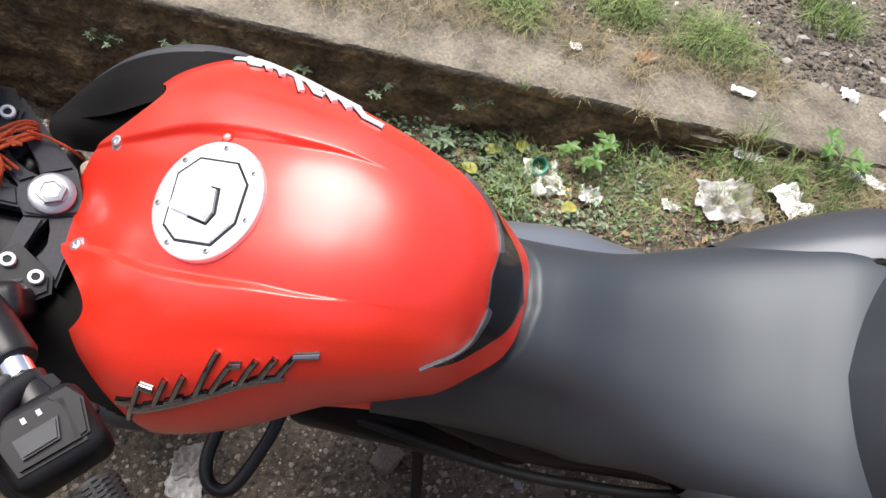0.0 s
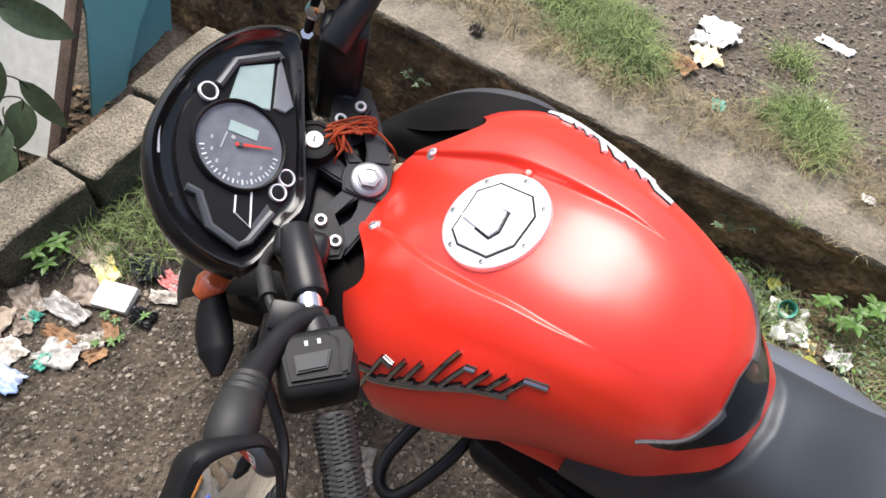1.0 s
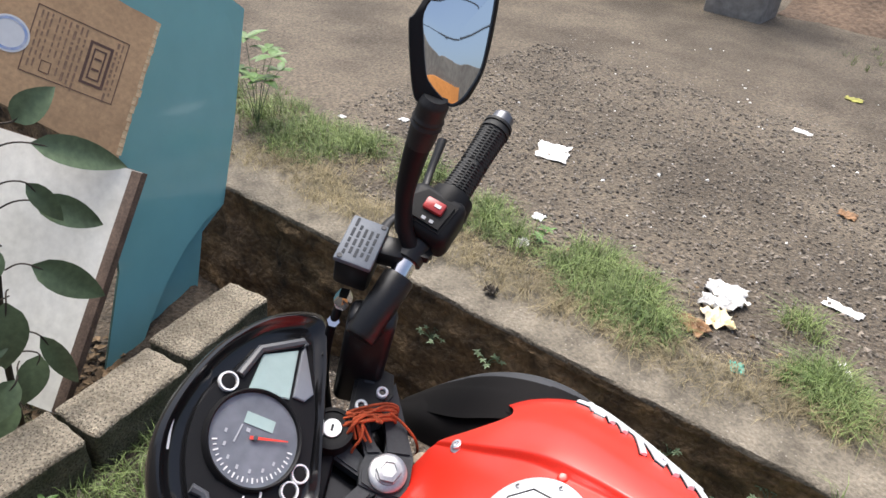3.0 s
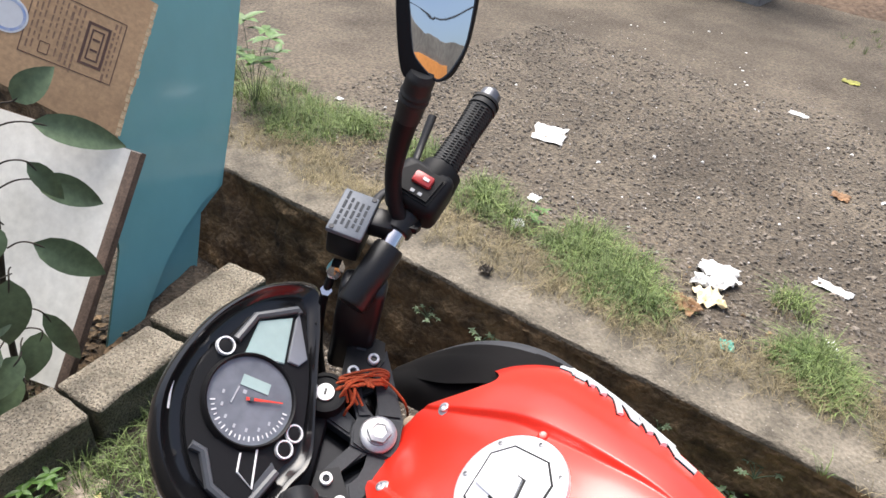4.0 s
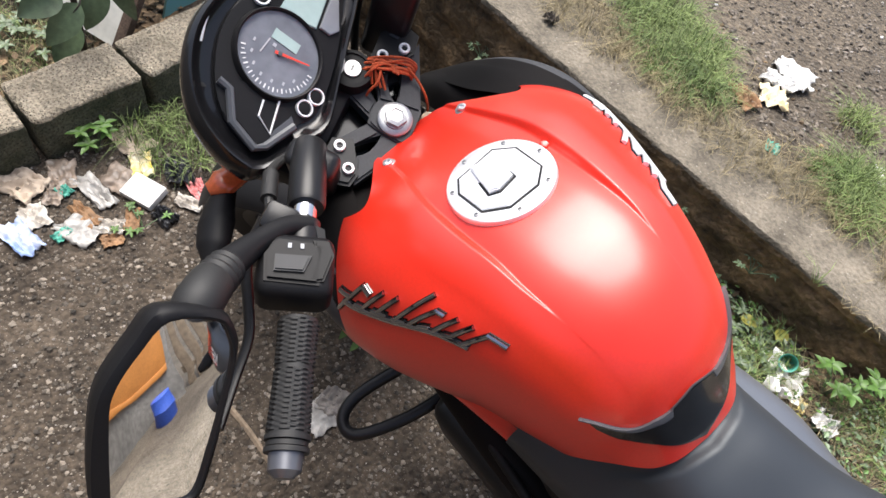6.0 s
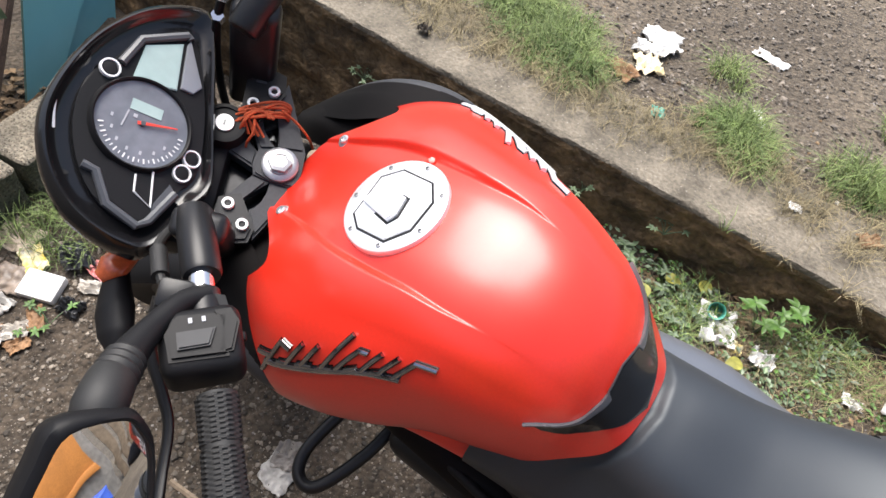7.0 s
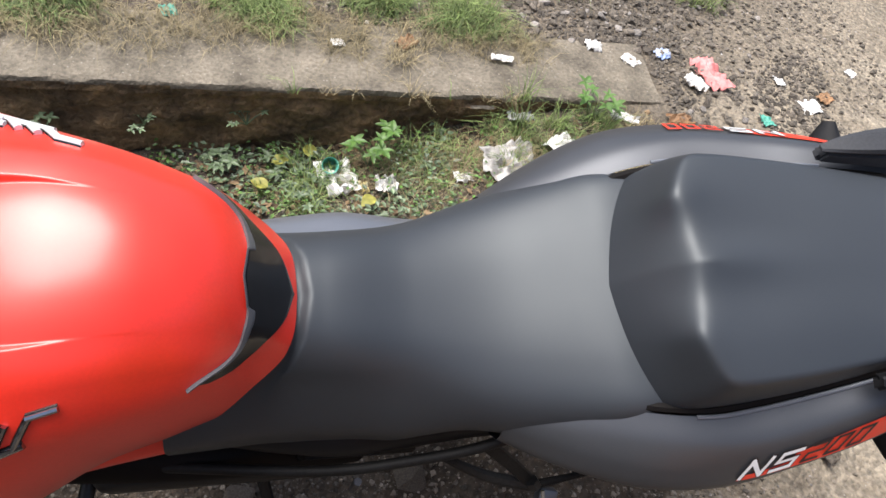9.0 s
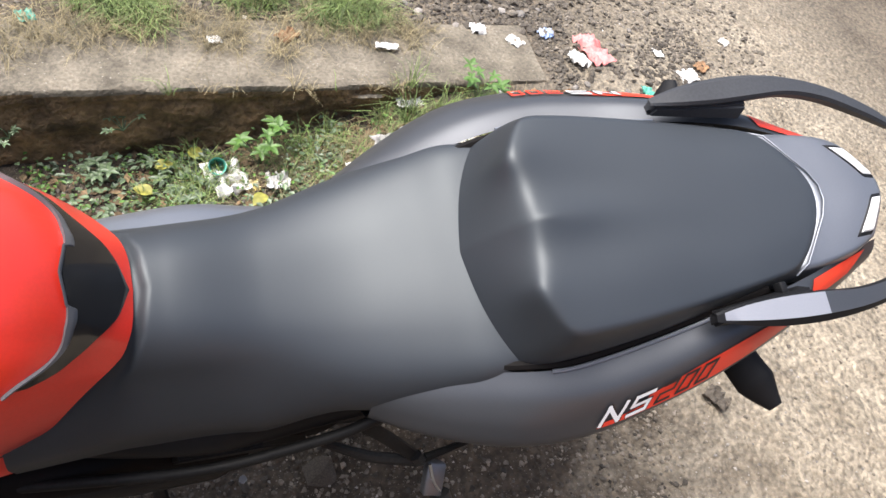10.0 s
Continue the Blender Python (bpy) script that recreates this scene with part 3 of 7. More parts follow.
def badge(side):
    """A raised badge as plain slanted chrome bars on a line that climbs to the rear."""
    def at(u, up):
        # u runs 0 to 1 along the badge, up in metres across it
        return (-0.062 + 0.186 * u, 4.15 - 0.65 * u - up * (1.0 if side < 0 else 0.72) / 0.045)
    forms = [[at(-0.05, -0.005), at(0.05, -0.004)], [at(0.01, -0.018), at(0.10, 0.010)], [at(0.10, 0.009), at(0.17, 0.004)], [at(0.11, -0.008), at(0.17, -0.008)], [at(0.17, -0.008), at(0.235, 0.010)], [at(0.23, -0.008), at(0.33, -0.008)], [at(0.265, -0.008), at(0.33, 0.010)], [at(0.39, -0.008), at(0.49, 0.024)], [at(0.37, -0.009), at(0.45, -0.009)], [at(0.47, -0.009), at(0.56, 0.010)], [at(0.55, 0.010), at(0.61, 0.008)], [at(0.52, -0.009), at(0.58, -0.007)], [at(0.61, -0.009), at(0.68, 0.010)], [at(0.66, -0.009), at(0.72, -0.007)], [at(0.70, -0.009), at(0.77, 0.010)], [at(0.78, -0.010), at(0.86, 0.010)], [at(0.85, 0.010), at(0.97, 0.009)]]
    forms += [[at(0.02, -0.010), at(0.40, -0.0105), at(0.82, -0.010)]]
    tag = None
    # one metal in two colours: dim near copy, far copy whitened by painted-in sky
    wide, ink = (0.0024, BADGE_SHADED) if side < 0 else (0.0040, BADGE_SKYLIT)
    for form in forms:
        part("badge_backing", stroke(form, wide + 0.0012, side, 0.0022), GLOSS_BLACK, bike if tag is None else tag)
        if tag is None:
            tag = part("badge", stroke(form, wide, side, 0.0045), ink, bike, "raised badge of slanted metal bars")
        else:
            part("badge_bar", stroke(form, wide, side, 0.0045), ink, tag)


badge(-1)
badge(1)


def lofted(xs, halves, nx, nv, side=0, cap_ends=True):
    """A skin through half sections, mirrored (side 0) or on one side only."""
    last = len(halves[0]) - 1
    rows = []
    for i in range(nx + 1):
        x = xs[0] + (xs[-1] - xs[0]) * i / nx
        half = spline(xs, halves, x)
        row = []
        for j in range(nv + 1):
            v = (-last + 2 * last * j / nv) if side == 0 else last * j / nv
            if side == 0:
                full = np.vstack([[[-half[1][0], half[1][1]]], half])
                y, z = spline(range(-1, last + 1), full, abs(v))
                y *= -1 if v < 0 else 1
            else:
                y, z = spline(range(last + 1), half, v)
                y *= side
            row.append(Vector((x, y, z)))
        rows.append(row)
    bm, vv = grid_mesh(rows)
    if cap_ends:
        bm.faces.new(vv[0])
        bm.faces.new(vv[-1][::-1])
    return bm


SEAT_X = [0.17, 0.22, 0.280, 0.34, 0.44, 0.54, 0.62, 0.665, 0.71, 0.765]
SEAT = [
    [(0, .935), (.045, .925), (.085, .900), (.113, .865), (.118, .82)],
    [(0, .960), (.045, .948), (.082, .918), (.108, .880), (.115, .82)],
    [(0, .988), (.042, .977), (.076, .945), (.099, .895), (.112, .82)],
    [(0, .984), (.047, .975), (.082, .943), (.103, .885), (.114, .81)],
    [(0, .964), (.056, .957), (.096, .930), (.117, .880), (.122, .80)],
    [(0, .968), (.072, .963), (.122, .942), (.148, .895), (.14, .84)],
    [(0, .994), (.084, .990), (.138, .972), (.160, .925), (.15, .87)],
    [(0, 1.014), (.092, 1.011), (.143, .996), (.158, .953), (.148, .89)],
    [(0, 1.022), (.092, 1.019), (.140, 1.008), (.150, .975), (.145, .92)],
    [(0, 1.022), (.090, 1.019), (.130, 1.008), (.142, .975), (.138, .94)],
]
rider_seat = part("rider_seat", lofted(SEAT_X, SEAT, 240, 96), VINYL, bike, "matt dark grey vinyl rider seat", sharp=70)
# its nose is rolled down along the tank's rim, and its near flank spreads out below
RIM_Y = [0.0, 0.046, 0.072, 0.093, 0.110, 0.123, 0.140]
RIM_X = [0.310, 0.303, 0.290, 0.264, 0.232, 0.200, 0.160]
for vert in rider_seat.data.vertices:
    x, y, z = vert.co
    if x < 0.34:
        vert.co.z -= 0.008 * (1 - ease((abs(y) - 0.066) / 0.034)) * (1 - ease((x - float(np.interp(abs(y), RIM_Y, RIM_X)) - 0.001) / 0.014))
    if y < 0:
        vert.co.y -= 0.030 * ease((0.945 - z) / 0.09) * (1 - ease((x - 0.42) / 0.12))


def cage(name, rows, creases, material, parent, label, level=3):
    """A smooth moulding from rows of half points, mirrored in y; creases are ((row, column), (row, column), sharpness)."""
    bm = bmesh.new()
    grid = []
    for row in rows:
        mid = bm.verts.new(row[0])
        far = [bm.verts.new(p) for p in row[1:]]
        near = [bm.verts.new((x, -y, z)) for x, y, z in row[1:]]
        grid.append([*near[::-1], mid, *far])
    for a, b in zip(grid, grid[1:]):
        for k in range(len(a) - 1):
            bm.faces.new((a[k], a[k + 1], b[k + 1], b[k]))
    bmesh.ops.recalc_face_normals(bm, faces=bm.faces)
    layer = bm.edges.layers.float.new("crease_edge")
    half = len(rows[0]) - 1
    for (r0, c0), (r1, c1), amount in creases:
        for s in (-1, 1):
            edge = bm.edges.get((grid[r0][half + s * c0], grid[r1][half + s * c1]))
            if edge:
                edge[layer] = amount
    mesh = bpy.data.meshes.new(name)
    bm.to_mesh(mesh)
    bm.free()
    rough_ob = new(name + "_cage", mesh)
    rough_ob.modifiers.new("smooth", "SUBSURF").levels = level
    smooth = bpy.data.meshes.new_from_object(rough_ob.evaluated_get(bpy.context.evaluated_depsgraph_get()))
    bpy.data.objects.remove(rough_ob)
    smooth.name = name
    return finish(name, smooth, material, parent, label=label)


def along(x, pairs):
    return [(x, y, z) for y, z in pairs]


PILLION = [
    [(0.656, 0.000, 1.008), (0.659, 0.035, 1.006), (0.668, 0.078, 1.003), (0.686, 0.120, 0.999), (0.700, 0.139, 0.995), (0.708, 0.147, 0.985)],
    [(0.677, 0.000, 1.062), (0.679, 0.035, 1.061), (0.680, 0.078, 1.058), (0.702, 0.121, 1.050), (0.712, 0.140, 1.030), (0.718, 0.146, 0.990)],
    [(0.702, 0.000, 1.110), (0.706, 0.032, 1.105), (0.691, 0.074, 1.111), (0.720, 0.128, 1.098), (0.728, 0.143, 1.060), (0.731, 0.146, 1.000)],
    [(0.728, 0.000, 1.119), (0.732, 0.032, 1.104), (0.722, 0.078, 1.113), (0.746, 0.129, 1.102), (0.752, 0.142, 1.064), (0.754, 0.146, 1.010)],
    along(.80, [(0.000, 1.114), (0.032, 1.107), (0.078, 1.111), (0.125, 1.105), (0.139, 1.072), (0.143, 1.022)]),
    along(.90, [(0.000, 1.117), (0.032, 1.117), (0.074, 1.117), (0.114, 1.110), (0.127, 1.084), (0.130, 1.040)]),
    along(1.00, [(0.000, 1.125), (0.030, 1.125), (0.062, 1.124), (0.098, 1.117), (0.107, 1.094), (0.110, 1.068)]),
    [(1.094, 0.000, 1.130), (1.090, 0.022, 1.130), (1.070, 0.056, 1.128), (1.040, 0.092, 1.119), (1.046, 0.100, 1.100), (1.048, 0.102, 1.078)],
    [(1.110, 0.000, 1.116), (1.106, 0.024, 1.116), (1.082, 0.062, 1.113), (1.052, 0.096, 1.104), (1.054, 0.101, 1.092), (1.054, 0.102, 1.078)],
    [(1.108, 0.000, 1.085), (1.104, 0.024, 1.085), (1.080, 0.062, 1.083), (1.050, 0.096, 1.080), (1.050, 0.101, 1.076), (1.050, 0.102, 1.072)],
]
PILLION_CREASES = [((2, 0), (2, 1), 0.30), ((2, 1), (2, 2), 0.15), ((2, 2), (2, 3), 0.40), ((0, 0), (1, 0), 0.55), ((1, 0), (2, 0), 0.55), ((2, 0), (3, 0), 0.6), ((3, 0), (4, 0), 0.3)]
PILLION_CREASES += [((r, 3), (r + 1, 3), 0.55) for r in range(2, 7)] + [((7, c), (7, c + 1), 0.6) for c in range(3)] + [((8, c), (8, c + 1), 0.7) for c in range(3)] + [((r, 2), (r + 1, 2), 0.35) for r in range(1, 3)] + [((0, c), (0, c + 1), 1.0) for c in range(5)]
cage("pillion_seat", PILLION, PILLION_CREASES, VINYL, bike, "raised matt grey vinyl pillion seat with a faceted front")

part("seat_base", lofted([0.48, 0.62, 0.74, 0.90, 1.08], [[(0, .90), (.115, .90), (.125, .85)], [(0, .93), (.145, .93), (.155, .88)], [(0, .985), (.148, .985), (.165, .92)], [(0, 1.035), (.136, 1.035), (.146, .98)], [(0, 1.09), (.096, 1.080), (.110, 1.04)]], 20, 16), BLACK_PLASTIC, bike, "black plastic seat base")

TAIL_X = [0.55, 0.60, 0.65, 0.70, 0.75, 0.80, 0.86, 0.935, 1.03, 1.12, 1.20]
# inner edge, shoulder, two points of the flank, lower edge
TAIL = [
    [(.120, .925), (.138, .915), (.150, .900), (.158, .875), (.145, .84)],
    [(.128, .955), (.155, .945), (.175, .925), (.187, .895), (.165, .855)],
    [(.135, .985), (.168, .976), (.195, .955), (.210, .920), (.185, .875)],
    [(.147, 1.008), (.180, 1.000), (.209, .978), (.226, .942), (.200, .895)],
    [(.153, 1.024), (.187, 1.017), (.215, .992), (.232, .958), (.206, .912)],
    [(.149, 1.036), (.186, 1.032), (.213, 1.006), (.230, .974), (.205, .930)],
    [(.140, 1.055), (.176, 1.051), (.201, 1.026), (.217, .997), (.192, .955)],
    [(.126, 1.084), (.156, 1.081), (.180, 1.057), (.196, 1.028), (.172, .990)],
    [(.108, 1.104), (.131, 1.101), (.150, 1.080), (.163, 1.048), (.142, 1.012)],
    [(.084, 1.108), (.104, 1.098), (.120, 1.078), (.128, 1.055), (.110, 1.025)],
    [(.062, 1.108), (.076, 1.098), (.086, 1.082), (.090, 1.064), (.080, 1.040)],
]


def tail_point(x, v, side, out=0.0):
    half = spline(TAIL_X, TAIL, x)
    y, z = spline(range(5), half, v)
    a, b = spline(range(5), half, min(4, v + 0.02)), spline(range(5), half, max(0, v - 0.02))
    t = a - b
    n = np.array([-t[1], t[0]]) / (np.linalg.norm(t) + 1e-9)
    return Vector((x, side * (y + out * n[0]), z + out * n[1]))


def tail_patch(outline, side, material, parent, name, lift=0.0014, n=14, label=""):
    """A printed patch on the tail panel between two lines of (x, v) points: its upper and its lower edge."""
    upper, lower = outline
    rows = []
    for k in range(n + 1):
        q = k / n * (len(upper) - 1)
        i = min(int(q), len(upper) - 2)
        a = Vector(upper[i]).lerp(Vector(upper[i + 1]), q - i)
        b = Vector(lower[i]).lerp(Vector(lower[i + 1]), q - i)
        rows.append([tail_point(*a.lerp(b, m / 6), side, lift) for m in range(7)])
    return part(name, grid_mesh(rows)[0], material, parent, label)


def marking(strokes, x0, wide, side, material, parent, name, thick=0.0034, lift=0.0026, top=1.58, low=2.28):
    """Slanted printed strokes on the tail panel; each runs between two corners of a unit cell, read from that side of the motorcycle."""
    for (u0, w0), (u1, w1) in strokes:
        ends = []
        for u, w in ((u0, w0), (u1, w1)):
            x = u * wide + 0.006 * w
            ends.append(Vector((x0 - side * x, low + (top - low) * w)))
        d = ends[1] - ends[0]
        d = Vector((d.x, d.y * 0.030)).normalized()
        px, pv = -d.y * thick / 2, d.x * thick / 2 / 0.030
        ends[0] -= Vector((d.x, d.y / 0.030)) * thick * 0.45
        ends[1] += Vector((d.x, d.y / 0.030)) * thick * 0.45
        rows = []
        for k in range(7):
            q = ends[0].lerp(ends[1], k / 6)
            rows.append([tail_point(q.x + m * px, q.y + m * pv, side, lift) for m in (-1, 0, 1)])
        part(name, grid_mesh(rows)[0], material, parent)


ZIG = [((0, 0), (0, 1)), ((0, 1), (1, 0)), ((1, 0), (1, 1))]
HOOK = [((1, 1), (0, 1)), ((0, 1), (0, .5)), ((0, .5), (1, .5)), ((1, .5), (1, 0)), ((1, 0), (0, 0))]
BEND = [((0, 1), (1, 1)), ((1, 1), (1, .5)), ((1, .5), (0, .5)), ((0, .5), (0, 0)), ((0, 0), (1, 0))]
FRAME_FORM = [((0, 0), (0, 1)), ((0, 1), (1, 1)), ((1, 1), (1, 0)), ((1, 0), (0, 0))]

for side in (-1, 1):
    panel = part("tail_panel", lofted(TAIL_X, TAIL, 52, 28, side, False), GREY_PLASTIC, bike, "matt dark grey tail panel with red and white markings")
    part("panel_lip", tube([tail_point(x, 0.03, side, 0.001) for x in np.linspace(0.735, 0.925, 12)], 0.0026, 8), GREY_METALLIC, panel)
    part("seat_gap", tube([tail_point(x, 0.0, side, 0.0) - Vector((0, side * 0.008, 0.002)) for x in np.linspace(0.62, 1.0, 16)], 0.0065, 8), SCOOP_BLACK, panel)
    if side < 0:
        tail_patch(([(0.848, 1.75), (0.90, 1.50), (0.98, 1.35), (1.06, 1.30)], [(0.842, 2.45), (0.90, 2.50), (0.98, 2.40), (1.045, 2.1)]), side, RED_TAPE, panel, "red_stripe")
        tail_patch(([(0.796, 2.22), (0.85, 2.12)], [(0.790, 2.42), (0.848, 2.45)]), side, RED_TAPE, panel, "red_stripe")
    else:
        tail_patch(([(0.858, 1.48), (0.93, 1.40), (1.0, 1.32), (1.06, 1.30)], [(0.868, 2.40), (0.93, 2.45), (0.99, 2.35), (1.045, 2.1)]), side, RED_TAPE, panel, "red_stripe")
    start = 0.792 if side < 0 else 0.912
    digits = DARK_MARK if side < 0 else RED_TAPE
    for form, shift, wide, ink in ((ZIG, 0.0, 0.021, WHITE_PRINT), (HOOK, 0.033, 0.021, WHITE_PRINT), (BEND, 0.067, 0.016, digits), (FRAME_FORM, 0.092, 0.014, digits), (FRAME_FORM, 0.115, 0.014, digits)):
        if ink is WHITE_PRINT:
            marking(form, start - side * (shift + 0.001), wide, side, DARK_MARK, panel, "marking_shadow", 0.0066, 0.0020)
        marking(form, start - side * shift, wide, side, ink, panel, "marking_stroke", 0.0046 if ink is WHITE_PRINT else 0.0036)
    tail_patch(([(1.070, 0.30), (1.145, 0.25), (1.175, 0.30)], [(1.060, 1.25), (1.11, 1.30), (1.145, 1.25)]), side, RED_TAPE, panel, "red_patch")

    # grab rail: inner edge, outer edge, top and thickness along x
    rail_rows = [(0.895, 0.129, 0.139, 1.120, 0.004), (0.93, 0.124, 0.149, 1.131, 0.014), (0.98, 0.122, 0.157, 1.141, 0.019), (1.03, 0.124, 0.159, 1.149, 0.021), (1.08, 0.127, 0.156, 1.153, 0.020), (1.14, 0.120, 0.146, 1.153, 0.019), (1.20, 0.101, 0.126, 1.151, 0.017), (1.25, 0.082, 0.103, 1.147, 0.013), (1.28, 0.068, 0.084, 1.143, 0.007)]
    skin = []
    for x in np.linspace(0.895, 1.28, 44):
        a, b, z, h = spline([r[0] for r in rail_rows], [r[1:] for r in rail_rows], x)
        crest = a + (b - a) * 0.80
        skin.append([(x, side * y, q) for y, q in ((a, z - h * 0.25), (a + 0.003, z), (crest, z - 0.0015), (b, z - h * 0.40), (b - 0.003, z - h * 0.85), (crest, z - h), (a + 0.004, z - h * 0.9))])
    bm, vv = grid_mesh(skin, closed=True)
    bm.faces.new(vv[0])
    bm.faces.new(vv[-1][::-1])
    rail = part("grab_rail", bm, [BLACK_PLASTIC, RAIL_GREY, GREY_PLASTIC] if side < 0 else [CAST_BLACK, CAST_BLACK, CAST_BLACK], bike, "moulded grab rail with a grey top face", sharp=20)
    for poly in rail.data.polygons:
        c = poly.center
        if poly.index < 43 * 7 and poly.index % 7 == 1 and c.x > 0.90:
            poly.material_index = 1 if c.x < 1.0 + 2.0 * (abs(c.y) - 0.123) else 2
    bm = bmesh.new()
    for x, y, z in ((0.900, 0.124, 1.100), (0.900, 0.142, 1.098), (1.030, 0.110, 1.114), (1.026, 0.138, 1.110), (0.905, 0.126, 1.118), (0.905, 0.140, 1.117), (1.030, 0.118, 1.136), (1.026, 0.146, 1.134)):
        bm.verts.new((x, side * y, z))
    bmesh.ops.convex_hull(bm, input=bm.verts)
    bmesh.ops.bevel(bm, geom=list(bm.edges), offset=0.003, segments=2, affect="EDGES")
    part("rail_foot", bm, BLACK_PLASTIC if side < 0 else CAST_BLACK, rail)
    if side < 0:
        part("rail_clip", box(0.010, 0.014, 0.012, 0.002, at=(0.998, side * 0.112, 1.120)), BLACK_PLASTIC, rail)

COWL_ROWS = [
    [(1.040, 0, 1.070), (1.035, .034, 1.070), (1.000, .092, 1.066), (1.000, .098, 1.060)],
    [(1.104, 0, 1.126), (1.097, .034, 1.125), (1.058, .092, 1.110), (1.056, .100, 1.076)],
    [(1.122, 0, 1.130), (1.116, .036, 1.129), (1.084, .090, 1.114), (1.084, .100, 1.085)],
    [(1.165, 0, 1.142), (1.160, .034, 1.141), (1.140, .078, 1.129), (1.138, .090, 1.095)],
    [(1.202, 0, 1.138), (1.198, .020, 1.138), (1.172, .064, 1.128), (1.170, .078, 1.095)],
    [(1.208, 0, 1.118), (1.204, .020, 1.118), (1.178, .062, 1.112), (1.176, .074, 1.085)],
]
COWL_CREASES = [((r, 2), (r + 1, 2), 0.6) for r in range(5)] + [((r, c), (r, c + 1), 0.7) for c in range(2) for r in (1, 4)] + [((0, c), (0, c + 1), 1.0) for c in range(3)]
cowl = cage("tail_cowl", COWL_ROWS, COWL_CREASES, GREY_METALLIC, bike, "satin silver-grey tail cowl")
# clear lamps let into the cowl's rear corners, draped over its surface
cowl_tree = BVHTree.FromPolygons([v.co.copy() for v in cowl.data.vertices], [tuple(f.vertices) for f in cowl.data.polygons])
for side in (-1, 1):
    corners = [Vector((1.140, 0.062)), Vector((1.176, 0.014)), Vector((1.196, 0.012)), Vector((1.168, 0.060))]
    for grow, lift, name, ink in ((1.16, 0.0016, "lamp_surround", BLACK_PLASTIC), (1.0, 0.0030, "tail_lamp", LAMP_WHITE)):
        mid_q = sum(corners, Vector((0, 0))) / 4
        quad = [mid_q + (c - mid_q) * grow for c in corners]
        rows = []
        for a in np.linspace(0, 1, 12):
            row = []
            for b in np.linspace(0, 1, 8):
                q = quad[0].lerp(quad[1], a).lerp(quad[3].lerp(quad[2], a), b)
                hit = cowl_tree.ray_cast(Vector((q.x, side * q.y, 1.4)), Vector((0, 0, -1)))[0]
                z = hit.z if hit else 1.118
                rim = min(a, 1 - a, b, 1 - b)
                row.append((q.x, side * q.y, z + (lift if rim > 0.05 else -0.0010)))
            rows.append(row)
        part(name, grid_mesh(rows)[0], ink, bike, "clear tail lamp lens" if ink is LAMP_WHITE else "")
part("cowl_edge", tube([(1.048, -0.097, 1.104), (1.060, -0.086, 1.116), (1.098, -0.030, 1.127), (1.107, -0.010, 1.1285), (1.107, 0.010, 1.1285), (1.098, 0.030, 1.127), (1.060, 0.086, 1.116), (1.048, 0.097, 1.104)], 0.0013, 8, curved=False), GREY_METALLIC, bike, "thin silver edge behind the pillion seat")
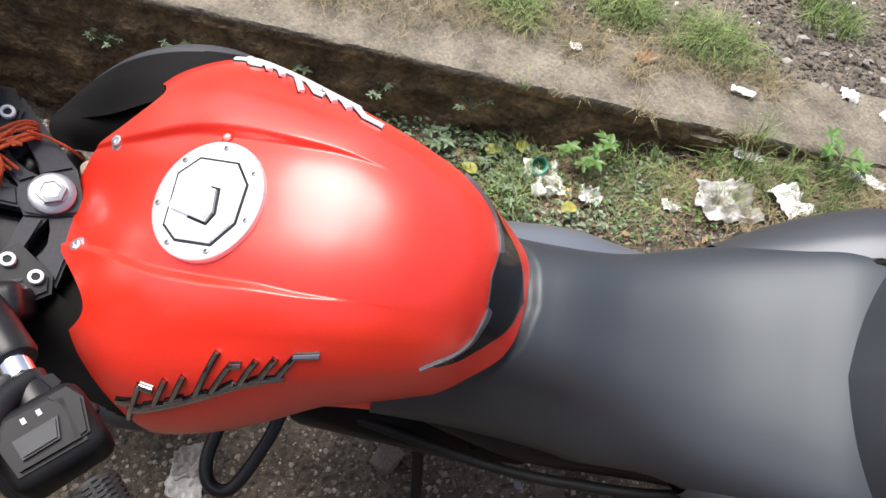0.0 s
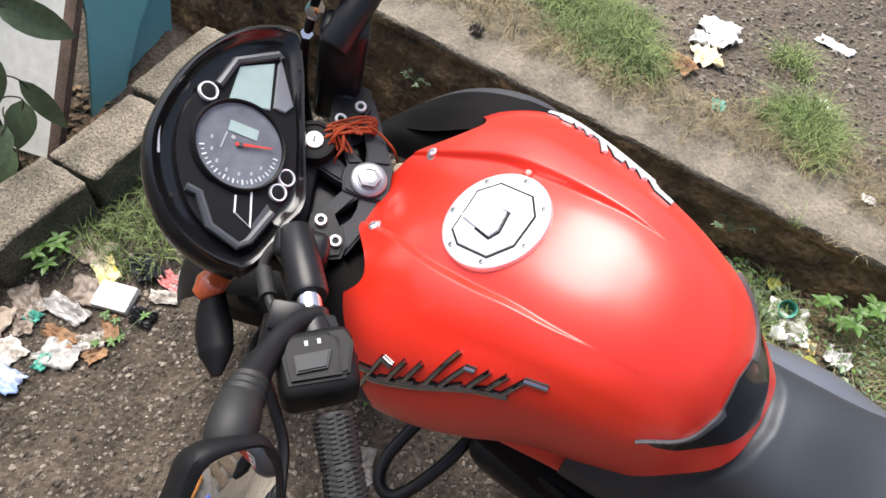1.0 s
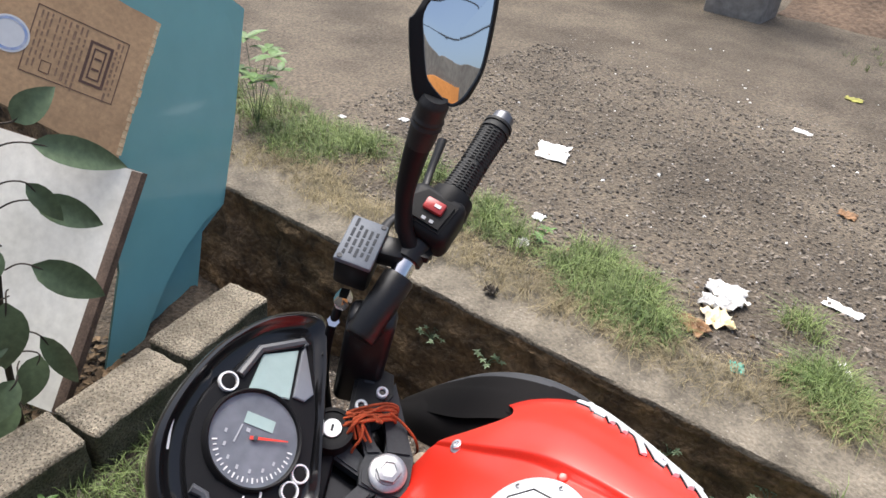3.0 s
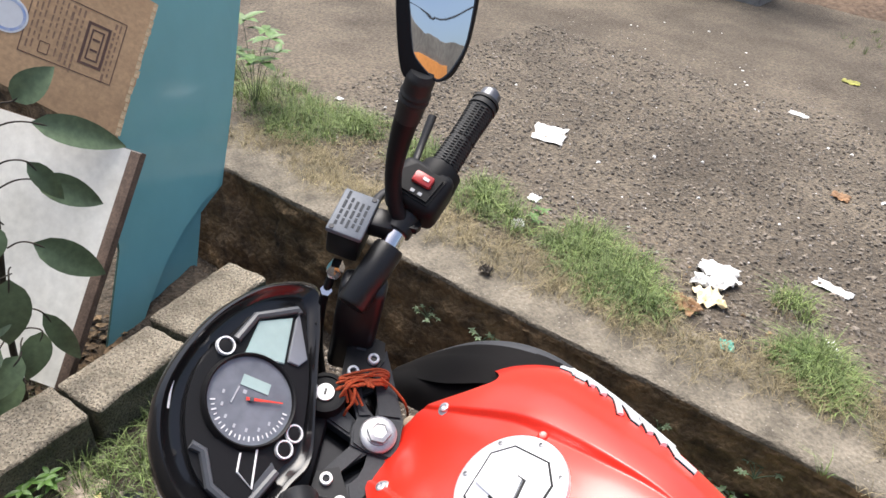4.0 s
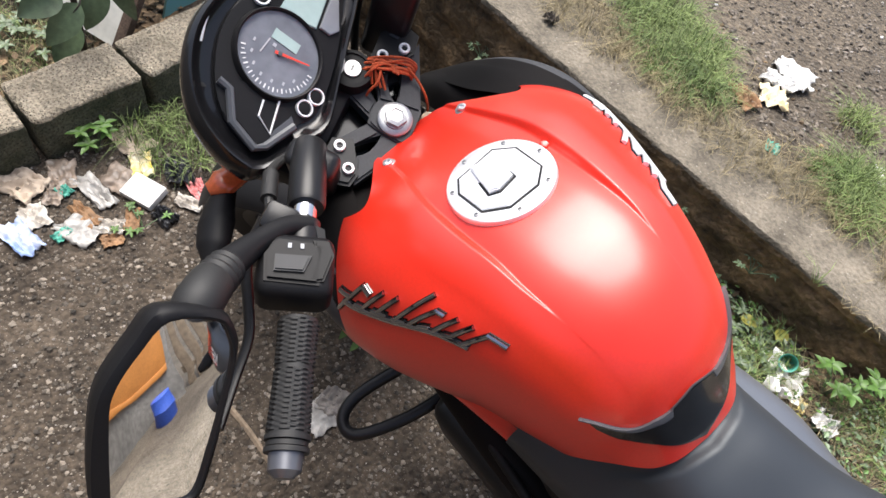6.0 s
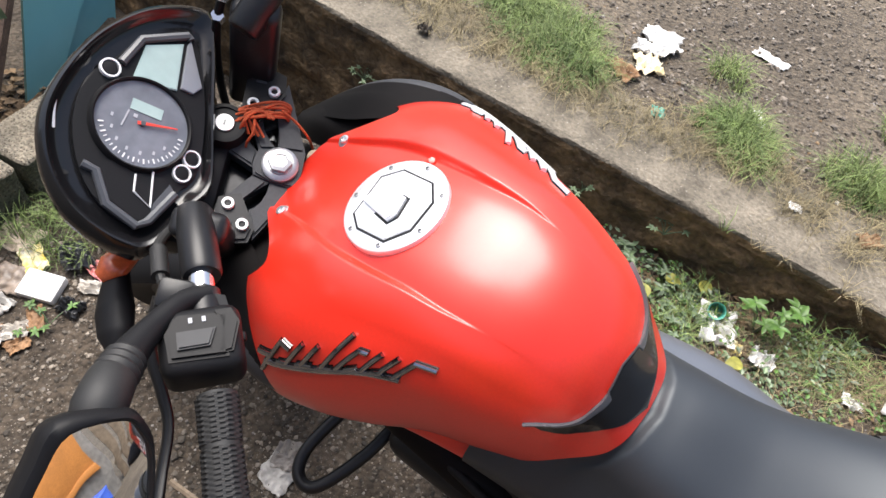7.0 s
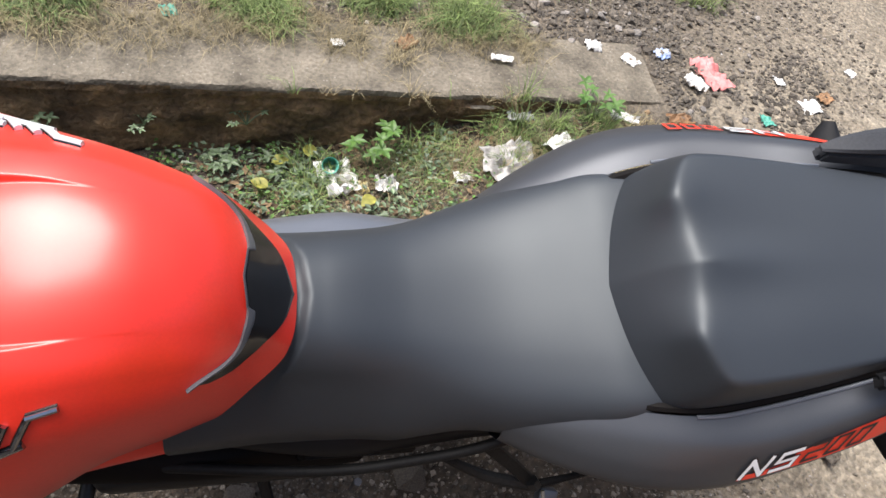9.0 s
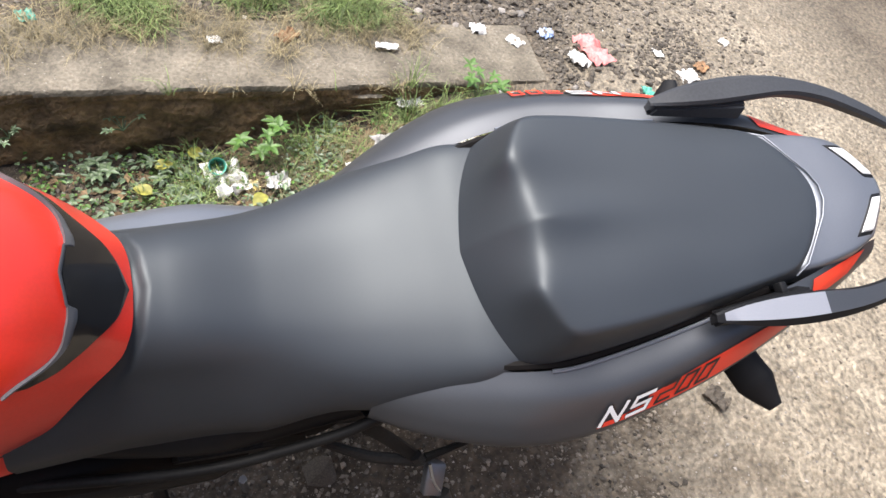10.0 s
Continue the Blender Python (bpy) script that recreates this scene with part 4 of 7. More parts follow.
# side panels under the seat, and the frame
for side in (-1, 1):
    tuck = 0.0 if side < 0 else 0.011
    hips = [[(.090, .920), (.112, .895), (.120, .86), (.118, .76)], [(.100, .915), (.128, .893), (.138, .86), (.130, .74)], [(.105, .906), (.136, .889), (.148, .855), (.135, .74)], [(.110, .892), (.136, .873), (.147, .84), (.136, .74)], [(.130, .870), (.148, .850), (.150, .82), (.140, .77)], [(.140, .900), (.150, .880), (.152, .86), (.140, .84)]]
    if side < 0:
        hips = [[(.100, .850), (.125, .83), (.135, .80), (.13, .74)], [(.112, .830), (.143, .815), (.155, .79), (.145, .73)], [(.118, .830), (.150, .818), (.164, .79), (.15, .73)], [(.122, .840), (.148, .825), (.160, .79), (.15, .74)], [(.130, .870), (.148, .845), (.152, .81), (.142, .77)], [(.140, .900), (.150, .880), (.152, .86), (.140, .84)]]
    # shade is put into the near panel's black, light into the far one's grey
    part("side_panel", lofted([0.20, 0.30, 0.37, 0.45, 0.55, 0.66], [[(y - tuck, z) for y, z in row] for row in hips], 28, 14, side, False), BLACK_PLASTIC if side < 0 else GREY_METALLIC, bike, "satin side panel below the seat")
    part("frame_spar", tube([(-0.14, side * 0.075, 0.86), (0.0, side * 0.138, 0.77), (0.12, side * 0.152, 0.742), (0.25, side * 0.156, 0.71), (0.42, side * 0.15, 0.60)], [0.024, 0.026, 0.028, 0.028, 0.026], 14, flat=0.7), SCOOP_BLACK, bike, "black perimeter frame spar")
    part("lower_trim", lofted([0.03, 0.12, 0.195], [[(.158, .815), (.168, .79), (.150, .77)], [(.136, .825), (.152, .80), (.136, .78)], [(.122, .835), (.141, .81), (.126, .79)]], 14, 10, side, False), RED, bike, "small red trim below the tank")
    reach = side if side < 0 else 0.80
    part("subframe_tube", tube([(0.10, reach * 0.152, 0.745), (0.20, reach * 0.164, 0.750), (0.316, reach * 0.177, 0.757), (0.394, reach * 0.180, 0.768), (0.457, reach * 0.176, 0.785), (0.53, reach * 0.169, 0.810), (0.60, reach * 0.155, 0.838), (0.74, reach * 0.135, 0.875), (1.0, reach * 0.11, 0.95)], 0.0075, 12), FRAME_BLACK, bike, "black steel subframe tube")
    bracket = part("footrest_bracket", tube([(0.56, reach * 0.164, 0.815), (0.60, reach * 0.188, 0.778), (0.648, reach * 0.220, 0.735)], [0.011, 0.0105, 0.010], 10, flat=0.6), FRAME_BLACK, bike, "black footrest bracket of three bars")
    part("bracket_strut", tube([(0.505, reach * 0.172, 0.776), (0.575, reach * 0.203, 0.742), (0.645, reach * 0.222, 0.733)], [0.006, 0.008, 0.009], 8), FRAME_BLACK, bracket)
    part("bracket_arm", tube([(0.652, reach * 0.222, 0.738), (0.69, reach * 0.214, 0.775), (0.72, reach * 0.205, 0.815)], [0.007, 0.005, 0.005], 8), FRAME_BLACK, bracket)
    part("pivot_bolt", tube([(0.640, reach * 0.215, 0.752), (0.648, reach * 0.224, 0.745)], 0.010, 6, curved=False), BLACK_METAL, bracket)
    peg = part("footrest", box(0.030, 0.050, 0.020, 0.004, m=Matrix.Translation((0.676, reach * 0.252, 0.700)) @ Matrix.Rotation(side * radians(-22), 4, "X") @ Matrix.Rotation(side * radians(14), 4, "Z"), seg=2), STEEL_DARK, bike, "folding alloy footrest with a rubber sleeve")
    part("footrest_spring", tube([(0.668, reach * 0.232, 0.722), (0.672, reach * 0.256, 0.712), (0.682, reach * 0.272, 0.702)], 0.0028, 8), CHROME, peg)
    part("footrest_rubber", tube([(0.684, reach * 0.276, 0.692), (0.70, reach * 0.330, 0.670)], 0.016, 12, curved=False), RUBBER, peg)
    part("foot_control_rod", tube([(0.412, reach * 0.200, 0.64), (0.415, reach * 0.206, 0.585), (0.424, reach * 0.216, 0.48)], 0.006, 8), STEEL_DARK, bike, "steel foot control rod")
    # wide crankcase side, enlarged to hide and shade the ground below
    part("engine_side_cover", box(0.38, 0.07, 0.22, 0.03, at=(0.22, reach * 0.155, 0.45), seg=3), BLACK_METAL, bike, "black engine side cover")
    part("pivot_plate", prism([(0.30, 0.36), (0.50, 0.40), (0.52, 0.56), (0.44, 0.70), (0.33, 0.72), (0.28, 0.55)], 0.014, m=Matrix.Translation((0, reach * 0.150, 0)) @ Matrix.Rotation(radians(90), 4, "X"), bevel=0.003), FRAME_BLACK, bike, "black swingarm pivot plate")
    # black shroud ahead of the tank's flank
    shroud = part("tank_shroud", lofted([-0.31, -0.25, -0.19, -0.13, -0.07, -0.03], [[(.105, .865), (.125, .862), (.135, .845), (.13, .80)], [(.10, .925), (.140, .925), (.165, .90), (.15, .80)], [(.10, .970), (.150, .972), (.190, .945), (.170, .80)], [(.12, 1.000), (.165, .992), (.212, .958), (.19, .80)], [(.15, 1.00), (.185, .985), (.222, .945), (.20, .80)], [(.17, .97), (.195, .955), (.218, .925), (.19, .80)]], 150, 110, side, False), [SHROUD_GREY, SCOOP_BLACK], bike, "black and matt grey tank shroud")
    for poly in shroud.data.polygons:
        c = poly.center
        poly.material_index = 1 if abs(c.y) < 0.172 + 0.30 * (c.x + 0.19) and c.x < -0.055 else 0
    part("shroud_scoop", lofted([-0.31, -0.25, -0.19, -0.13, -0.10], [[(.085, .84), (.10, .865), (.115, .868)], [(.07, .90), (.09, .925), (.125, .925)], [(.065, .935), (.09, .955), (.13, .962)], [(.07, .965), (.09, .985), (.13, 1.0)], [(.08, .99), (.10, 1.0), (.13, 1.01)]], 16, 10, side, False), SCOOP_BLACK, bike, "black scoop beside the steering head")

# wheels
def wheel(x, z, radius, width, name, m, spokes=6):
    """A cast wheel whose axle lies along y."""
    turn = m @ Matrix.Translation((x, 0, z)) @ Matrix.Rotation(radians(90), 4, "X")
    half = width / 2
    rim_r = radius - 0.075
    tyre_rows = [(rim_r, -half * 0.62), (rim_r + 0.02, -half * 0.85), (rim_r + 0.045, -half), (radius - 0.012, -half * 0.75), (radius, -half * 0.3), (radius + 0.002, 0), (radius, half * 0.3), (radius - 0.012, half * 0.75), (rim_r + 0.045, half), (rim_r + 0.02, half * 0.85), (rim_r, half * 0.62)]
    rim = part(name, turned([(rim_r - 0.025, -half * 0.5), (rim_r + 0.004, -half * 0.66), (rim_r + 0.006, -half * 0.5), (rim_r - 0.012, 0), (rim_r + 0.006, half * 0.5), (rim_r + 0.004, half * 0.66), (rim_r - 0.025, half * 0.5), (rim_r - 0.03, 0), (rim_r - 0.025, -half * 0.5)], 48), BLACK_METAL, bike, "black cast wheel", turn)
    part("tyre", turned(tyre_rows, 56), RUBBER, rim, "black tubeless tyre")
    part("hub", turned([(0, -half), (0.035, -half), (0.045, -half * 0.6), (0.045, half * 0.6), (0.035, half), (0, half)], 24), BLACK_METAL, rim)
    for k in range(spokes):
        a = 2 * math.pi * k / spokes
        part("spoke", tube([(0.04 * math.cos(a), 0.04 * math.sin(a), 0), ((rim_r - 0.02) * math.cos(a + 0.1), (rim_r - 0.02) * math.sin(a + 0.1), 0)], 0.013, 8, curved=False), BLACK_METAL, rim)
    part("brake_disc", turned([(0.075, half + 0.004), (0.13, half + 0.004), (0.13, half + 0.009), (0.075, half + 0.009), (0.075, half + 0.004)], 40), STEEL, rim)
    return rim


fork_turn = STEER @ Matrix.Rotation(radians(-20), 4, "Y") @ Matrix.Translation((0.2, 0, -1.0))
wheel(-0.50, 0.252, 0.295, 0.10, "front_wheel", fork_turn)
wheel(0.84, 0.385, 0.305, 0.13, "rear_wheel", Matrix())
for side in (-1, 1):
    part("fork_tube", tube([(-0.035, side * 0.080, -0.04), (0.0, side * 0.090, -0.36)], 0.021, 20, curved=False), STEEL, bike, "steel fork tube", STEER)
    part("fork_leg", tube([(0.0, side * 0.090, -0.34), (0.015, side * 0.095, -0.80)], 0.028, 20, curved=False), BLACK_METAL, bike, "black fork leg", STEER)
part("lower_yoke", box(0.06, 0.25, 0.035, 0.012, at=(0.005, 0, -0.20)), BLACK_METAL, bike, m=STEER)
fender = []
for k in range(25):
    a = radians(35 + 120 * k / 24)
    fender.append([(-0.50 + 0.325 * math.cos(a), 0.065 * math.sin(b), 0.252 + 0.325 * math.sin(a) - 0.03 * (1 - math.cos(b))) for b in np.linspace(-1.4, 1.4, 9)])
part("front_mudguard", grid_mesh(fender)[0], BLACK_PLASTIC, bike, "black front mudguard", fork_turn)
fender = []
for k in range(21):
    a = radians(20 + 90 * k / 20)
    fender.append([(0.84 + 0.345 * math.cos(a), 0.08 * math.sin(b), 0.385 + 0.345 * math.sin(a) - 0.03 * (1 - math.cos(b))) for b in np.linspace(-1.4, 1.4, 9)])
part("rear_mudguard", grid_mesh(fender)[0], BLACK_PLASTIC, bike, "black rear mudguard")
part("battery_box", box(0.30, 0.20, 0.20, 0.02, at=(0.47, 0, 0.66)), BLACK_PLASTIC, bike, "black battery and air box")
part("chain_guard", box(0.34, 0.03, 0.05, 0.008, at=(0.66, -0.105, 0.48)), BLACK_PLASTIC, bike)
part("swingarm", tube([(0.36, 0.09, 0.42), (0.60, 0.11, 0.41), (0.86, 0.115, 0.385)], 0.026, 12, tube([(0.36, -0.09, 0.42), (0.60, -0.11, 0.41), (0.86, -0.115, 0.385)], 0.026, 12)), BLACK_METAL, bike, "black swingarm")
engine = part("engine", box(0.34, 0.26, 0.24, 0.04, at=(0.14, 0, 0.40)), BLACK_METAL, bike, "black engine with finned cylinder")
part("cylinder", box(0.16, 0.19, 0.26, 0.02, at=(0.02, 0, 0.60), m=Matrix.Rotation(radians(-20), 4, "Y")), BLACK_METAL, engine)
for k in range(7):
    part("cooling_fin", box(0.175, 0.205, 0.006, 0.002, at=(0.06 - 0.012 * k, 0, 0.50 + 0.033 * k), m=Matrix.Rotation(radians(-20), 4, "Y")), STEEL, engine)
part("crankcase_cover", turned([(0, 0), (0.085, 0), (0.095, -0.012), (0.09, -0.03), (0, -0.035)], 32), BLACK_METAL, engine, m=Matrix.Translation((0.20, -0.13, 0.41)) @ Matrix.Rotation(radians(-90), 4, "X") @ Matrix.Rotation(radians(180), 4, "X"))
# added black bulk that deepens the shade under the engine
part("gear_cover", box(0.30, 0.07, 0.17, 0.02, at=(0.42, -0.115, 0.56)), SCOOP_BLACK, bike, "black filler beside the engine, added to darken the ground")
part("clutch_cover", turned([(0, 0), (0.07, 0), (0.078, -0.010), (0.07, -0.026), (0, -0.030)], 28), FRAME_BLACK, bike, m=Matrix.Translation((0.30, -0.150, 0.56)) @ Matrix.Rotation(radians(90), 4, "X") @ Matrix.Rotation(radians(180), 4, "X"))
part("belly_pan", box(0.36, 0.20, 0.10, 0.04, at=(0.16, 0, 0.27)), BLACK_PLASTIC, bike, "black belly pan")
part("radiator", box(0.03, 0.24, 0.20, 0.006, at=(-0.16, 0, 0.66)), BLACK_METAL, bike)
part("silencer", tube([(0.10, 0.08, 0.28), (0.35, 0.11, 0.25), (0.50, 0.12, 0.27)], [0.025, 0.05, 0.045], 16), STEEL, bike)
part("side_stand", tube([(0.26, -0.11, 0.28), (0.30, -0.27, 0.16), (0.32, -0.385, 0.095)], [0.014, 0.012, 0.012], 10), BLACK_METAL, bike, "black steel side stand")
part("leg_guard", tube([(-0.04, -0.06, 0.50), (-0.066, -0.191, 0.50), (-0.076, -0.275, 0.50), (-0.058, -0.316, 0.50), (-0.022, -0.312, 0.50), (0.010, -0.235, 0.50), (0.024, -0.16, 0.50), (0.03, -0.06, 0.50)], 0.0115, 12), BLACK_METAL, bike, "black tubular leg guard")
part("air_duct", box(0.24, 0.12, 0.16, 0.02, at=(0.10, -0.06, 0.80)), BLACK_PLASTIC, bike)

# ---- steering: yoke, bars and controls ----
def both(outline, side):
    return [(x, side * y) for x, y in outline][::side]


boss = [(0.027, 0.0), (0.0266, 0.0254), (-0.0073, 0.0223), (-0.029, 0.017), (-0.032, 0.0), (-0.029, -0.017), (-0.0073, -0.0223), (0.0266, -0.0254)]
yoke = part("top_yoke", prism(boss, 0.026, m=Matrix.Translation((0, 0, -0.030)), bevel=0.003), CAST_BLACK, bike, "black cast top yoke", STEER)
part("ignition_bridge", prism([(-0.031, -0.006), (-0.030, 0.016), (-0.066, 0.046), (-0.086, 0.046), (-0.088, 0.018)], 0.022, m=Matrix.Translation((0, 0, -0.034)), bevel=0.003), CAST_BLACK, yoke)
part("yoke_underside", prism([(0.020, 0.0), (0.015, 0.03), (-0.020, 0.092), (-0.060, 0.085), (-0.085, 0.03), (-0.085, -0.02), (-0.060, -0.085), (-0.020, -0.092), (0.015, -0.03)], 0.012, m=Matrix.Translation((0, 0, -0.058))), GLOSS_BLACK, yoke)
for side in (-1, 1):
    wide = 0.0 if side < 0 else 0.016
    part("yoke_strut", prism(both([(0.0266, 0.0254), (-0.012, 0.098 + wide), (-0.024, 0.062 + wide), (-0.009, 0.052), (-0.0073, 0.0223)], side), 0.024, m=Matrix.Translation((0, 0, -0.030)), bevel=0.003), CAST_BLACK, yoke)
    part("yoke_strut", prism(both([(-0.0073, 0.0223), (-0.031, 0.042), (-0.036, 0.060 + wide), (-0.054, 0.052 + wide), (-0.029, 0.017)], side), 0.024, m=Matrix.Translation((0, 0, -0.031)), bevel=0.003), CAST_BLACK, yoke)
    part("clamp_block", prism(both([(-0.060, 0.056 + wide / 4), (-0.036, 0.046 + wide / 4), (-0.012, 0.086 + wide / 2), (-0.016, 0.104 + wide), (-0.046, 0.112 + wide), (-0.062, 0.092 + wide)], side), 0.036, m=Matrix.Translation((0, 0, -0.034)), bevel=0.004), BLACK_METAL, yoke)
    part("clamp_slot", box(0.012, 0.004, 0.002, 0.0005, at=(-0.044, side * (0.086 + wide), 0.0022)), CAST_BLACK, yoke)
    for x, y in ((-0.047, 0.064 + wide * 0.3), (-0.026, 0.086 + wide * 0.3)):
        part("clamp_bolt", turned([(0.0040, 0.002), (0.0072, 0.002), (0.0074, 0.007), (0.0066, 0.008), (0.0042, 0.008), (0.0040, 0.002)], 24), BRIGHT_RING, yoke, m=Matrix.Translation((x, side * y, 0.0)))
        part("bolt_socket", turned([(0, 0.001), (0.0041, 0.001), (0.0041, 0.0045), (0, 0.0045)], 14), GLOSS_BLACK, yoke, m=Matrix.Translation((x, side * y, 0.0)))
nut = part("stem_nut", turned([(0, -0.004), (0.0245, -0.004), (0.0245, 0.001), (0.022, 0.003), (0.0165, 0.0035), (0.0165, 0.006), (0, 0.006)], 36), NUT_STEEL, bike, "dull alloy steering stem nut", STEER @ Matrix.Diagonal((0.91, 0.91, 1, 1)))
part("nut_hexagon", turned([(0, 0.004), (0.0165, 0.004), (0.0160, 0.0125), (0.0105, 0.0135), (0.0098, 0.0118), (0, 0.0118)], 6), NUT_STEEL, nut)
ign_m = STEER @ Matrix.Translation((-0.073, 0.034, 0.004))
part("foam_wad", turned([(0, -0.012), (0.012, -0.010), (0.017, 0.0), (0.013, 0.009), (0, 0.012)], 16, m=Matrix.Diagonal((1.0, 0.8, 1.0, 1.0))), CREAM, bike, "small cream foam wad beside the steering stem", Matrix.Translation((-0.188, 0.034, 0.958)))
# added dark block that blacks out the gap between console and yoke
part("console_bracket", box(0.10, 0.17, 0.05, 0.008, at=(-0.112, -0.035, -0.035)), BLACK_PLASTIC, bike, "black filler block added under the console", STEER)
ignition = part("ignition_switch", turned([(0, -0.06), (0.0260, -0.06), (0.0265, -0.002), (0.0250, 0.0035), (0.0205, 0.0040), (0.0200, 0.0016), (0.0125, 0.0018), (0.012, 0.003), (0, 0.003)], 36), BLACK_PLASTIC, bike, "round black ignition switch", ign_m)
part("key_barrel", turned([(0, 0.0022), (0.0112, 0.0022), (0.0106, 0.0046), (0, 0.0046)], 28), BRIGHT_RING, ignition)
part("key_slot", box(0.003, 0.008, 0.001, at=(0, 0, 0.0049)), GLOSS_BLACK, ignition)

# orange string tied round the far clamp
for k in range(8):
    y = 0.036 + 0.0026 * k + 0.002 * math.sin(k * 2.6)
    part("tied_string", tube([(-0.070, y, -0.020), (-0.062 + 0.002 * math.sin(k), y + 0.004, 0.004), (-0.040, y + 0.010 + 0.004 * math.cos(k * 1.9), 0.010 + 0.003 * (k % 3)), (-0.018, y + 0.020 + 0.003 * math.sin(k * 2.9), 0.009 + 0.002 * (k % 2)), (-0.004, y + 0.026, 0.0), (0.0, y + 0.026, -0.030)], 0.0019, 6, steps=5), STRING, bike, "orange string tied round the handlebar clamp", STEER)
for k in range(6):
    part("tied_string", tube([(-0.056 + 0.006 * k, 0.030, 0.000), (-0.050 + 0.005 * math.sin(k * 3), 0.040 + 0.003 * k, 0.016), (-0.038 + 0.003 * k, 0.056, 0.013 + 0.003 * math.sin(k)), (-0.022 + 0.004 * math.cos(k * 2), 0.050, 0.014)], 0.0018, 6, steps=5), STRING, bike, "orange string knot", STEER)
part("string_tail", tube([(-0.040, 0.044, 0.014), (-0.038, 0.030, 0.010), (-0.044, 0.020, -0.004), (-0.046, 0.016, -0.03)], 0.0017, 6), STRING, bike, "loose end of orange string", STEER)
part("string_tail", tube([(-0.012, 0.066, 0.010), (0.006, 0.060, 0.002), (0.024, 0.050, -0.010), (0.034, 0.052, -0.05), (0.036, 0.055, -0.09)], 0.0017, 6), STRING, bike, "loose end of orange string", STEER)

# ---- bars, one side at a time: points of the far bar, mirrored for the near one ----
def mirrored(points, side):
    return [(p[0], side * p[1], p[2]) for p in points]


for side in (-1, 1):
    sleeve = part("bar_riser", tube(mirrored([(-0.0675, 0.109, 0.0915), (-0.066, 0.113, 0.093), (-0.041, 0.177, 0.122), (-0.0395, 0.181, 0.124)], side), [0.0170, 0.0190, 0.0190, 0.0172], 28, curved=False), BLACK_METAL, bike, "black handlebar sleeve", STEER)
    lean = Matrix.Identity(4)
    lean[1][2] = side * 0.16
    part("riser_leg", box(0.056, 0.034, 0.165, 0.010, m=Matrix.Translation((-0.058, side * (0.112 if side < 0 else 0.124), 0.024)) @ lean, seg=3), BLACK_METAL, sleeve, "black cast riser")
    bar = part("handlebar", tube(mirrored([(-0.044, 0.168, 0.119), (-0.036, 0.196, 0.130), (-0.012, 0.260, 0.154)], side), 0.0125, 18), CHROME, bike, "chrome handlebar tube", STEER)
    part("mirror_clamp", tube(mirrored([(-0.036, 0.197, 0.131), (-0.0355, 0.1985, 0.1315), (-0.027, 0.220, 0.139), (-0.0265, 0.2215, 0.1395)], side), [0.0150, 0.0170, 0.0170, 0.0150], 22, curved=False), BLACK_METAL, bar, "black clamp on the bar")
    way = Vector((0.044, 0.129, 0.036)).normalized()
    rings, up = [], way.orthogonal().normalized()
    for k in range(97):
        q = k / 96
        row = []
        for n in range(48):
            angle = 2 * math.pi * n / 48
            plain = 0.42 < q < 0.46 or q < 0.03 or q > 0.97
            knurl = 0.0 if plain else 0.0017 * ((k // 2 + (n // 3)) % 2) * (1.0 if (n // 3) % 4 else 0.35)
            r = 0.0172 + knurl - 0.0012 * math.sin(math.pi * q)
            row.append(mirrored([Vector((0.001, 0.288, 0.161)) + way * (0.102 * q) + r * (math.cos(angle) * up + math.sin(angle) * way.cross(up))], side)[0])
        rings.append(row)
    bm, vv = grid_mesh(rings, closed=True)
    bm.faces.new(vv[0][::-1])
    bm.faces.new(vv[-1])
    grip = part("grip", bm, RUBBER, bike, "black knurled rubber grip", STEER)
    end = Vector((0.001, 0.288, 0.161)) + way * 0.102
    for off, r in ((0.0, 0.0195), (0.005, 0.0175), (0.010, 0.0190)):
        part("grip_collar", tube(mirrored([end + way * off, end + way * (off + 0.004)], side), r, 20, curved=False), RUBBER, grip)
    part("bar_end_weight", tube(mirrored([end + way * 0.010, end + way * 0.028, end + way * 0.034], side), [0.0150, 0.0140, 0.008], 20, curved=False), STEEL_DARK, grip, "dull metal bar end weight")
    mid = Vector((-0.017, side * 0.248, 0.151))
    yaw = Matrix.Rotation(side * radians(-20), 4, "Z") @ Matrix.Rotation(side * radians(15), 4, "X")
    house = part("switch_housing", box(0.070, 0.062, 0.052, 0.012, m=Matrix.Translation((-0.004, 0, 0)), seg=3), BLACK_PLASTIC, bike, "black plastic switch housing", STEER @ Matrix.Translation(mid) @ yaw)
    part("switch_top", prism([(-0.030, -0.020), (0.018, -0.022), (0.022, 0.018), (-0.020, 0.022), (-0.032, 0.006)], 0.008, m=Matrix.Translation((0, 0, 0.022)), bevel=0.003), BLACK_PLASTIC, house)
    if side < 0:
        part("rocker_switch", prism([(-0.022, -0.012), (0.004, -0.012), (0.010, 0.004), (-0.022, 0.004)], 0.005, m=Matrix.Translation((0, 0, 0.029)), bevel=0.0015), GREY_SWITCH, house, "grey rocker switch")
        part("switch_wedge", prism([(0.010, 0.022), (0.024, 0.022), (0.030, 0.008), (0.022, -0.018), (0.008, -0.020), (0.018, 0.004)], 0.006, m=Matrix.Translation((0, 0, 0.024)), bevel=0.002), BLACK_PLASTIC, house)
        for x in (-0.010, 0.001):
            part("switch_mark", box(0.0032, 0.0048, 0.001, at=(x, 0.014, 0.0303)), GREY_MARK, house)
        part("indicator_button", box(0.012, 0.010, 0.010, 0.003, at=(0.028, 0.006, -0.004)), BLACK_PLASTIC, house)
